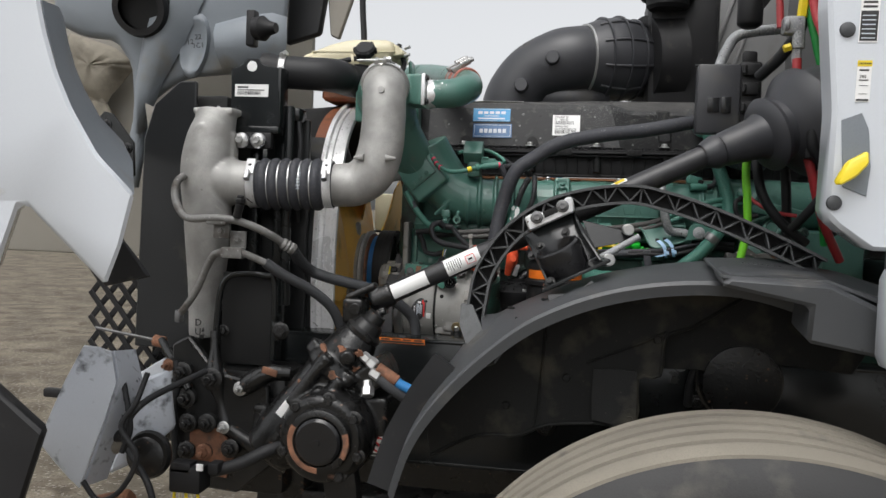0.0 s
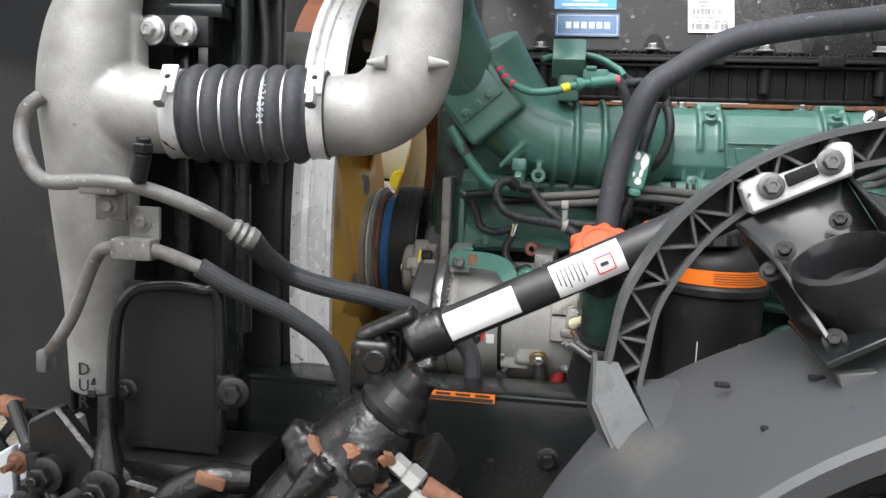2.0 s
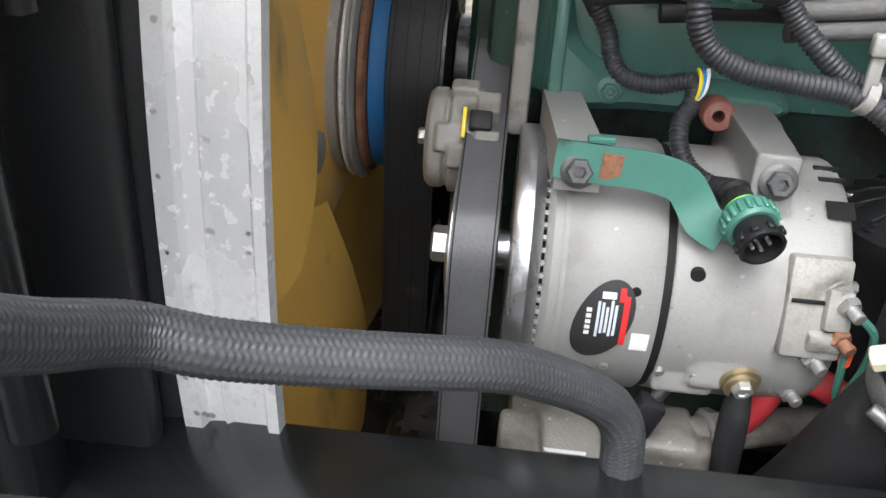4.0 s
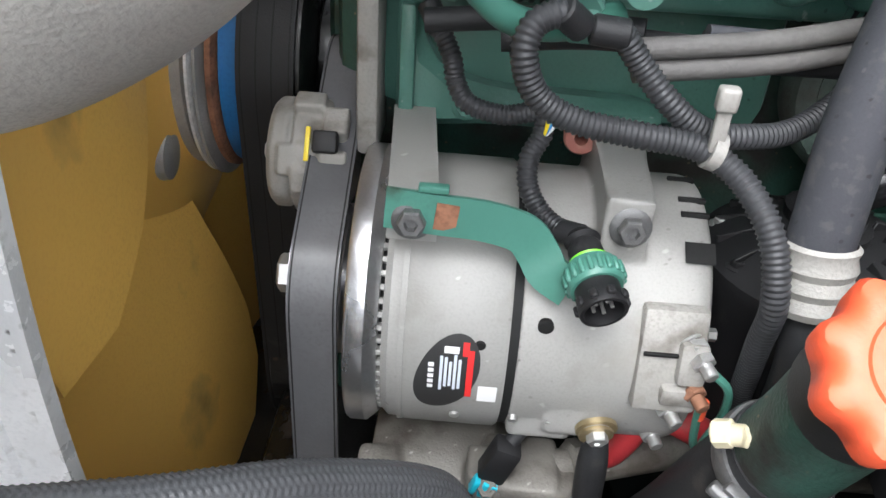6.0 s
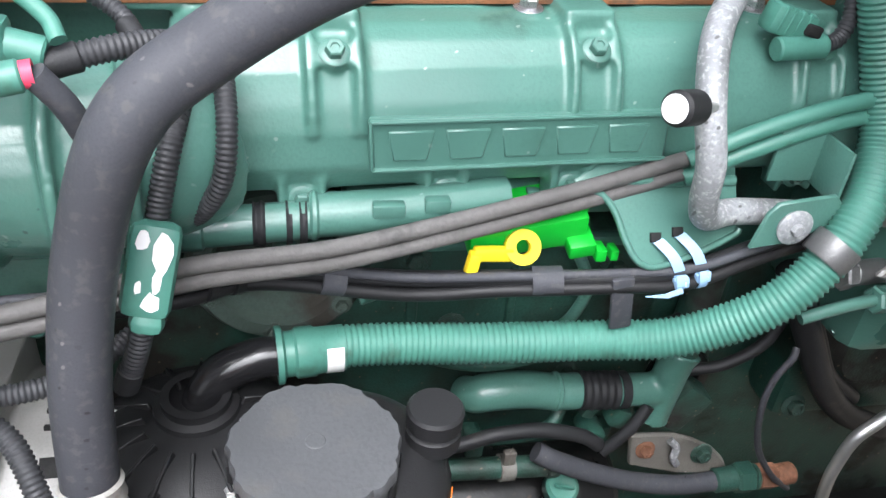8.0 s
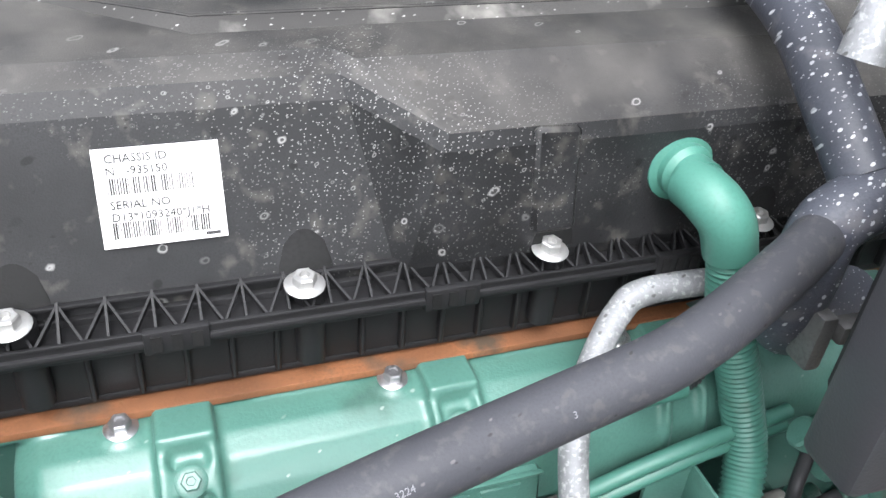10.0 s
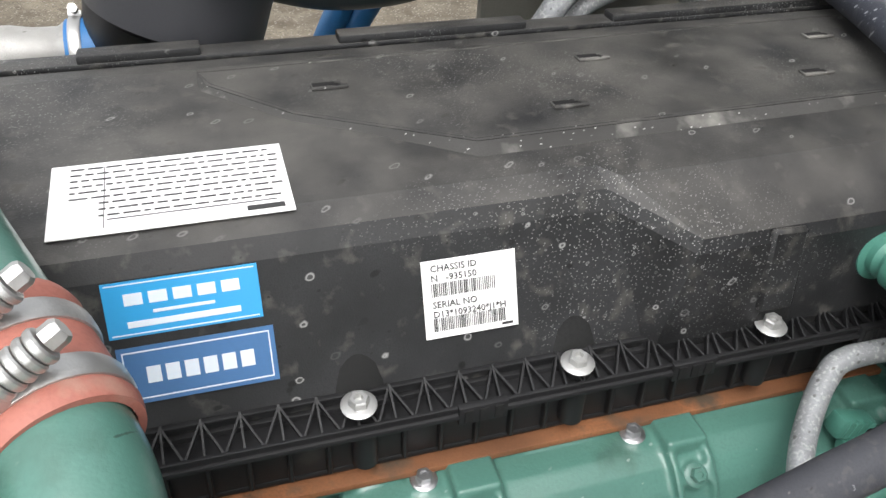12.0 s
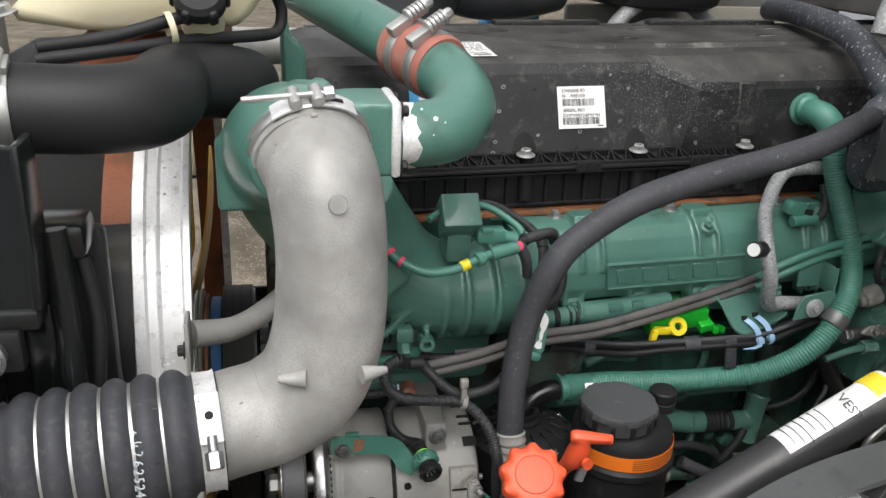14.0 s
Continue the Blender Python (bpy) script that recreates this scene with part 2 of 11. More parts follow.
SILICONE = material("dusty_red_silicone", (0.34, 0.125, 0.095), 0.62, var=0.18, scale=50, bump=0.18, dirt=((0.38, 0.23, 0.18), 0.32, 34))
GASKET = material("rusty_head_edge", (0.22, 0.088, 0.035), 0.75, var=0.4, scale=60, bump=0.3, dirt=((0.075, 0.05, 0.032), 0.4, 30))
CREAM = material("yellowed_translucent_plastic", (0.66, 0.60, 0.42), 0.4, var=0.08, scale=10, bump=0.05)
WHITE_PAINT = material("white_cab_paint", (0.57, 0.60, 0.64), 0.22, var=0.04, scale=8, bump=0.02, coat=0.6, dirt=((0.45, 0.45, 0.44), 0.06, 20))
HOOD_GREY = material("grey_moulding_compound", (0.19, 0.212, 0.235), 0.42, var=0.15, scale=8, bump=0.15, dirt=((0.18, 0.17, 0.15), 0.25, 6))
HOOD_PALE = material("dusty_pale_liner", (0.25, 0.235, 0.205), 0.7, var=0.15, scale=10, bump=0.25, dirt=((0.26, 0.24, 0.21), 0.3, 8))
FIREWALL = material("grey_firewall_paint", (0.19, 0.19, 0.19), 0.5, var=0.15, scale=8, bump=0.12, dirt=((0.14, 0.13, 0.12), 0.3, 7))
TYRE_TREAD = material("dusty_tyre_tread", (0.21, 0.19, 0.155), 0.85, var=0.2, scale=20, bump=0.4, grain=500, dirt=((0.10, 0.095, 0.085), 0.25, 14))
TYRE_SIDE = material("tyre_sidewall", (0.022, 0.022, 0.022), 0.6, var=0.25, scale=20, bump=0.3, dirt=((0.07, 0.065, 0.055), 0.25, 12))
BRASS = material("tarnished_brass", (0.42, 0.34, 0.20), 0.4, 0.8, var=0.2, scale=60, bump=0.1)
CHIPPED_WHITE = material("white_paint_chipped_to_black", (0.52, 0.55, 0.60), 0.35, var=0.12, scale=12, bump=0.12, dirt=((0.02, 0.02, 0.022), 0.26, 26), specks=[((0.015, 0.015, 0.016), 0.16, 70, 0.6, False, True)])
DARK_ZINC = material("dull_grey_zinc", (0.16, 0.16, 0.16), 0.42, 0.6, var=0.25, scale=60, bump=0.2)
DUCT = material("grey_black_duct_plastic", (0.040, 0.041, 0.046), 0.42, var=0.2, scale=14, bump=0.1, grain=700, dirt=((0.055, 0.053, 0.050), 0.3, 10))
SLEEVE_GREY = material("dusty_braided_sleeve", (0.105, 0.100, 0.096), 0.7, var=0.25, scale=60, bump=0.5, grain=260, dirt=((0.055, 0.053, 0.052), 0.35, 40))
STENCIL = material("faded_stencil_paint", (0.20, 0.21, 0.22), 0.6, var=0.3, bump=0.0)
PAD = material("crumpled_brown_insulation", (0.25, 0.225, 0.18), 0.8, var=0.3, scale=14, bump=1.0, grain=60, dirt=((0.13, 0.115, 0.09), 0.35, 9))
STICKER = material("white_sticker", (0.80, 0.80, 0.79), 0.45, var=0.03, bump=0.02)
INK = material("black_print", (0.03, 0.03, 0.03), 0.5, var=0.05, bump=0.0)
BLUE_LABEL = material("light_blue_label", (0.03, 0.30, 0.60), 0.35, var=0.05, bump=0.02)
NAVY_LABEL = material("steel_blue_label", (0.05, 0.14, 0.30), 0.35, var=0.08, bump=0.02)
PALE_INK = material("pale_print", (0.62, 0.68, 0.74), 0.5, var=0.05, bump=0.0)
YELLOW_LABEL = material("yellow_label", (0.80, 0.60, 0.03), 0.45, var=0.04, bump=0.0)
RED_INK = material("red_print", (0.65, 0.03, 0.03), 0.5, var=0.05, bump=0.0)
ORANGE_LABEL = material("orange_label", (0.85, 0.20, 0.02), 0.42, var=0.05, bump=0.02)
# near black, for dark parts and for the shade inside holes, slots and niches
DARK = material("dark_parts_and_cavity_shade", (0.012, 0.012, 0.012), 0.7, var=0.3, bump=0.2, spec=0.3)
GRAVEL = material("packed_gravel", (0.155, 0.135, 0.105), 0.9, var=0.45, scale=12, bump=1.0, grain=90, dirt=((0.085, 0.072, 0.055), 0.45, 5), specks=[((0.28, 0.26, 0.23), 0.2, 40, 0.5), ((0.07, 0.06, 0.05), 0.22, 55, 0.5)], spec=0.05)


# ---- building helpers ----
BASE = {}


def thing(name, base, label, category, group="", kind=""):
    ob = new(name)
    ob.empty_display_size = 0.05
    ob.location = base
    BASE[ob.name] = Vector(base)
    return tagged(ob, label, category, group, kind)


def finish(me, mat, angle=38):
    me.materials.append(mat)
    me.polygons.foreach_set("use_smooth", [True] * len(me.polygons))
    me.set_sharp_from_angle(angle=radians(angle))


def adopt(ob, parent):
    if parent is not None:
        ob.parent = parent
        base = BASE.get(parent.name)
        if base is not None:
            ob.matrix_parent_inverse = Matrix.Translation(-base)


def part(name, bm, mat, parent=None, label="", angle=38):
    """Links a bmesh, in world metres, as one mesh object under a thing or a part."""
    bmesh.ops.recalc_face_normals(bm, faces=bm.faces)
    me = bpy.data.meshes.new(name)
    bm.to_mesh(me)
    bm.free()
    finish(me, mat, angle)
    ob = new(name, me)
    adopt(ob, parent)
    return tagged(ob, label)


def part_at(name, me, m, parent, label=""):
    ob = new(name, me)
    adopt(ob, parent)
    ob.matrix_basis = m
    return tagged(ob, label)


def to_mesh(name, bm, mat, angle=38):
    bmesh.ops.recalc_face_normals(bm, faces=bm.faces)
    me = bpy.data.meshes.new(name)
    bm.to_mesh(me)
    bm.free()
    finish(me, mat, angle)
    return me


def basis(z, x=None):
    """A turn whose third axis is z and whose first lies near x."""
    z = Vector(z).normalized()
    x = Vector(x) if x is not None else (Vector((1, 0, 0)) if abs(z.x) < 0.9 else Vector((0, 1, 0)))
    x = (x - z * x.dot(z)).normalized()
    y = z.cross(x)
    return Matrix((x, y, z)).transposed().to_4x4()


def placed(at, z, x=None, s=1.0):
    return Matrix.Translation(at) @ basis(z, x) @ Matrix.Scale(s, 4)


def join(*bms):
    out = bms[0]
    for b in bms[1:]:
        me = bpy.data.meshes.new("tmp")
        b.to_mesh(me)
        b.free()
        out.from_mesh(me)
        bpy.data.meshes.remove(me)
    return out


def cast(bm, voxel=0.003, rounds=6):
    """Melts joined closed shapes into one casting with soft fillets."""
    me = bpy.data.meshes.new("tmp_cast")
    bm.to_mesh(me)
    bm.free()
    ob = new("tmp_cast", me)
    melt = ob.modifiers.new("melt", "REMESH")
    melt.mode, melt.voxel_size = "VOXEL", voxel
    soft = ob.modifiers.new("soft", "SMOOTH")
    soft.factor, soft.iterations = 0.5, rounds
    done = bpy.data.meshes.new_from_object(ob.evaluated_get(bpy.context.evaluated_depsgraph_get()))
    bpy.data.objects.remove(ob)
    out = bmesh.new()
    out.from_mesh(done)
    bpy.data.meshes.remove(done)
    bpy.data.meshes.remove(me)
    return out


def box(at, size, bevel=0.003, turn=None, seg=2):
    bm = bmesh.new()
    bmesh.ops.create_cube(bm, size=1.0, matrix=Matrix.Diagonal((*size, 1)))
    if bevel:
        bmesh.ops.bevel(bm, geom=list(bm.edges), offset=min(bevel, 0.45 * min(size)), segments=seg, affect="EDGES", profile=0.5)
    bm.transform(Matrix.Translation(at) @ (turn or Matrix.Identity(4)))
    return bm


def lathe(profile, at, axis, seg=32, x=None, start=0.0, sweep=360.0):
    """Turns (distance along the axis, radius) round an axis. Radius 0 closes an end."""
    bm = bmesh.new()
    full = sweep >= 359.9
    n = seg if full else seg + 1
    rings = []
    for d, r in profile:
        if r <= 1e-6:
            rings.append([bm.verts.new((0, 0, d))])
        else:
            rings.append([bm.verts.new((r * math.cos(a), r * math.sin(a), d)) for a in (radians(start + sweep * k / seg) for k in range(n))])
    for a, b in zip(rings, rings[1:]):
        for k in range(seg):
            j = (k + 1) % n
            q = [a[k % len(a)], a[j % len(a)], b[j % len(b)], b[k % len(b)]]
            q = [v for i, v in enumerate(q) if v not in q[:i]]
            if len(q) > 2:
                bm.faces.new(q)
    bm.transform(Matrix.Translation(at) @ basis(axis, x))
    return bm


def rod(a, b, r, seg=16, bevel=0.15):
    a, b = Vector(a), Vector(b)
    h, e = (b - a).length, min(r * bevel, (b - a).length * 0.3)
    return lathe([(0, 0), (0, r - e), (e, r), (h - e, r), (h, r - e), (h, 0)], a, b - a, seg)


def spline(pts, res):
    """Points along a Catmull-Rom curve; radii ride along as a fourth number."""
    p = [np.array(q, float) for q in pts]
    p = [2 * p[0] - p[1]] + p + [2 * p[-1] - p[-2]]
    out = []
    for i in range(1, len(p) - 2):
        for k in range(res):
            t = k / res
            out.append(0.5 * (2 * p[i] + (p[i + 1] - p[i - 1]) * t + (2 * p[i - 1] - 5 * p[i] + 4 * p[i + 1] - p[i + 2]) * t**2 + (3 * p[i] - p[i - 1] - 3 * p[i + 1] + p[i + 2]) * t**3))
    out.append(p[-2])
    return np.array(out)


def sweep(path, radii, seg, caps=True):
    path = [Vector(q) for q in path]
    bm = bmesh.new()
    rings = []
    t0 = (path[1] - path[0]).normalized()
    side = basis(t0).to_3x3().col[0]
    for i, q in enumerate(path):
        t = (path[min(i + 1, len(path) - 1)] - path[max(i - 1, 0)]).normalized()
        side = (side - t * side.dot(t)).normalized()
        up = t.cross(side)
        r = radii[i]
        rings.append([bm.verts.new(q + (side * math.cos(a) + up * math.sin(a)) * r) for a in (2 * math.pi * k / seg for k in range(seg))])
    for a, b in zip(rings, rings[1:]):
        for k in range(seg):
            bm.faces.new((a[k], a[(k + 1) % seg], b[(k + 1) % seg], b[k]))
    if caps:
        bm.faces.new(rings[0][::-1])
        bm.faces.new(rings[-1])
    return bm


def tube(pts, r, seg=14, res=8, caps=True):
    """A round tube along a smooth curve. r: one radius, or points carry their own as a fourth number."""
    c = spline(pts, res)
    return sweep(c[:, :3], c[:, 3] if c.shape[1] > 3 else np.full(len(c), r), seg, caps)


def along(pts, step, res=24):
    c = spline(pts, res)[:, :3]
    d = np.r_[0, np.cumsum(np.linalg.norm(np.diff(c, axis=0), axis=1))]
    n = max(2, int(d[-1] / step))
    s = np.linspace(0, d[-1], n + 1)
    return np.stack([np.interp(s, d, c[:, k]) for k in range(3)], 1)


def ribbed(pts, r, pitch=0.0042, depth=0.12, seg=14):
    """Corrugated hose: a ring every pitch."""
    c = along(pts, pitch / 4)
    wave = np.array([0, 1, 1, 0])
    return sweep(c, [r * (1 - depth * wave[i % 4]) for i in range(len(c))], seg)


def braided(pts, r, seg=96):
    """A hose whose cover is woven: rows of strands that cross slantwise."""
    path = [Vector(q) for q in along(pts, 0.0008)]
    bm = bmesh.new()
    rings, side = [], basis((path[1] - path[0]).normalized()).to_3x3().col[0]
    for i, q in enumerate(path):
        t = (path[min(i + 1, len(path) - 1)] - path[max(i - 1, 0)]).normalized()
        side = (side - t * side.dot(t)).normalized()
        up = t.cross(side)
        ring = []
        for k in range(seg):
            a = 2 * math.pi * k / seg
            row, f = divmod(16 * k / seg, 1)
            e = math.sin(math.pi * f) * (0.45 + 0.55 * math.cos(i * 1.6 + (1 if row % 2 else -1) * 2.6 * f))
            ring.append(bm.verts.new(q + (side * math.cos(a) + up * math.sin(a)) * r * (0.975 + 0.055 * e)))
        rings.append(ring)
    for a, b in zip(rings, rings[1:]):
        for k in range(seg):
            bm.faces.new((a[k], a[(k + 1) % seg], b[(k + 1) % seg], b[k]))
    bm.faces.new(rings[0][::-1])
    bm.faces.new(rings[-1])
    return bm


def prism(outline, depth, bevel=0.002):
    """A flat outline of 3D points, given depth by a vector."""
    bm = bmesh.new()
    f = bm.faces.new([bm.verts.new(q) for q in outline])
    up = bmesh.ops.extrude_face_region(bm, geom=[f])
    bmesh.ops.translate(bm, vec=depth, verts=[v for v in up["geom"] if isinstance(v, bmesh.types.BMVert)])
    if bevel:
        bmesh.ops.bevel(bm, geom=list(bm.edges), offset=bevel, segments=1, affect="EDGES")
    return bm


def xz(points, y):
    return [Vector((a, y, b)) for a, b in points]


def loft(rings, closed=True, caps=True):
    bm = bmesh.new()
    vs = [[bm.verts.new(q) for q in ring] for ring in rings]
    n = len(vs[0])
    for a, b in zip(vs, vs[1:]):
        for k in range(n if closed else n - 1):
            bm.faces.new((a[k], a[(k + 1) % n], b[(k + 1) % n], b[k]))
    if caps and closed:
        bm.faces.new(vs[0][::-1])
        bm.faces.new(vs[-1])
    return bm


def sheet(rows, thick):
    """A sheet through rows of points, given thickness along its normals."""
    bm = loft(rows, closed=False, caps=False)
    bmesh.ops.recalc_face_normals(bm, faces=bm.faces)
    bmesh.ops.solidify(bm, geom=list(bm.faces), thickness=thick)
    return bm


MESHES = {}


def bolt_mesh(mat, washer=1.55, socket=False):
    """A flanged hexagon bolt of 1 m head radius, standing on z = 0."""
    key = ("bolt", mat.name, washer, socket)
    if key not in MESHES:
        bm = lathe([(0, 0), (0, washer), (0.12, washer * 1.02), (0.22, washer * 0.93), (0.30, 1.02), (0.30, 0)], (0, 0, 0), (0, 0, 1), 20)
        hexa = lathe([(0.28, 0), (0.28, 1.0), (1.05, 1.0), (1.2, 0.86), (1.2, 0.5), (1.05 if not socket else 0.7, 0.42), (1.05 if not socket else 0.7, 0)], (0, 0, 0), (0, 0, 1), 6)
        MESHES[key] = to_mesh("bolt", join(bm, hexa), mat, 30)
    return MESHES[key]


def bolt(parent, at, axis, r, mat=None, name="bolt", washer=1.55, socket=False, label=""):
    return part_at(name, bolt_mesh(mat or ZINC, washer, socket), placed(at, axis, None, r), parent, label)


def lettering(text, size, at, x, up, mat, parent, name="lettering", depth=0.0004):
    """Raised print in the built-in font; at: lower left corner."""
    cu = bpy.data.curves.new(name, "FONT")
    cu.body, cu.size, cu.extrude, cu.resolution_u = text, size, depth, 2
    tmp = new("tmp_text", cu)
    me = bpy.data.meshes.new_from_object(tmp.evaluated_get(bpy.context.evaluated_depsgraph_get()))
    bpy.data.objects.remove(tmp)
    me.materials.clear()
    me.materials.append(mat)
    x, up = Vector(x).normalized(), Vector(up).normalized()
    m = Matrix((x, up, x.cross(up))).transposed().to_4x4()
    m.translation = at
    return part_at(name, me, m, parent)


def plate(corner, x, up, w, h, mat, parent, name, thick=0.0006, label=""):
    """A thin sticker: corner at the lower left, x and up along its edges."""
    x, up = Vector(x).normalized(), Vector(up).normalized()
    nrm = x.cross(up).normalized()
    c = Vector(corner)
    return part(name, prism([c, c + x * w, c + x * w + up * h, c + up * h], nrm * thick, 0), mat, parent, label)


def bars(corner, x, up, rows, mat, parent, name="print"):
    """Lines of print that cannot be read: (u, v, width, height) rectangles on a sticker."""
    x, up = Vector(x).normalized(), Vector(up).normalized()
    nrm = x.cross(up).normalized()
    c = Vector(corner) + nrm * 0.0006
    bm = bmesh.new()
    for u, v, w, h in rows:
        q = [c + x * u + up * v, c + x * (u + w) + up * v, c + x * (u + w) + up * (v + h), c + x * u + up * (v + h)]
        bm.faces.new([bm.verts.new(p) for p in q])
    up2 = bmesh.ops.extrude_face_region(bm, geom=list(bm.faces))
    bmesh.ops.translate(bm, vec=nrm * 0.0004, verts=[v for v in up2["geom"] if isinstance(v, bmesh.types.BMVert)])
    return part(name, bm, mat, parent)


def barcode(u, v, w, h, n, seed):
    r = random.Random(seed)
    step = w / n
    return [(u + i * step, v, step * r.uniform(0.25, 0.75), h) for i in range(n)]


def clamp(parent, at, axis, r, screw, width=0.012, mat=None, name="hose_clamp", spring=False):
    """A band clamp with its screw housing; screw: the way from the centre to the screw."""
    mat = mat or ZINC
    axis, screw = Vector(axis).normalized(), Vector(screw)
    screw = (screw - axis * screw.dot(axis)).normalized()
    w = width / 2
    band = lathe([(-w, r - 0.001), (-w, r + 0.0012), (-w * 0.6, r + 0.0022), (w * 0.6, r + 0.0022), (w, r + 0.0012), (w, r - 0.001)], at, axis, 40)
    ob = part(name, band, mat, parent)
    tang = axis.cross(screw)
    c = Vector(at) + screw * (r + 0.006)
    t = basis(tang, axis)
    if spring:
        for k in range(5):
            q = c + tang * (0.006 + 0.0052 * k) + screw * 0.002
            part("spring_washer", lathe([(0, 0), (0, 0.0078), (0.001, 0.0086), (0.0034, 0.0086), (0.0044, 0.0078), (0.0044, 0)], q, tang, 18), mat, ob)
        part("screw_head", lathe([(0, 0), (0, 0.0062), (0.006, 0.0062), (0.008, 0.005), (0.008, 0)], c + tang * 0.032 + screw * 0.002, tang, 8), mat, ob)
        part("screw_housing", box(c - tang * 0.006 - screw * 0.001, (width * 1.05, 0.011, 0.026), 0.002, t), mat, ob)
        return ob
    part("screw", join(rod(c - tang * 0.016, c + tang * 0.016, 0.0042, 12), box(c - screw * 0.003, (width * 1.15, 0.006, 0.022), 0.001, t), lathe([(0, 0), (0, 0.005), (0.006, 0.005), (0.006, 0)], c + tang * 0.016, tang, 6)), mat, ob)
    return ob


# ---- ground ----
def build_ground():
    bm = bmesh.new()
    rng = random.Random(3)
    xs = [-400, -80, -20, -8] + [i * 0.5 - 5 for i in range(21)] + [8, 20, 80, 400]
    ys = [-400, -60, -10] + [i * 0.5 for i in range(-4, 25)] + [20, 60, 400]
    grid = [[bm.verts.new((x, y, 0.04 + (rng.uniform(-0.012, 0.012) if abs(x) < 6 and abs(y) < 14 else 0))) for x in xs] for y in ys]
    for a, b in zip(grid, grid[1:]):
        for i in range(len(xs) - 1):
            bm.faces.new((a[i], a[i + 1], b[i + 1], b[i]))
    ob = part("ground", bm, GRAVEL)
    tagged(ob, "packed brown gravel yard with loose stones", "ground", kind="structure")


build_ground()


# ---- engine ----
# the engine stands a little askew to the chassis
ASKEW = Matrix.Translation((0.34, 2.33, 1.47)) @ Matrix.Rotation(radians(2.2), 4, "Z") @ Matrix.Rotation(radians(-0.6), 4, "Y") @ Matrix.Diagonal((1.01, 1, 1, 1)) @ Matrix.Translation((-0.34, -2.33, -1.47))


def cover_ring(x, k):
    """Section of the valve cover at x; k 0: leaning wall, 1: upright wall."""
    a = [(2.328, 1.484), (2.3475, 1.545), (2.362, 1.584), (2.370, 1.597), (2.390, 1.605), (2.47, 1.612), (2.60, 1.617), (2.630, 1.612), (2.645, 1.45), (2.33, 1.45)]
    b = [(2.320, 1.484), (2.319, 1.535), (2.318, 1.566), (2.322, 1.576), (2.374, 1.604), (2.47, 1.612), (2.60, 1.617), (2.630, 1.612), (2.645, 1.45), (2.33, 1.45)]
    return [Vector((x, p[0] * (1 - k) + q[0] * k, p[1] * (1 - k) + q[1] * k)) for p, q in zip(a, b)]


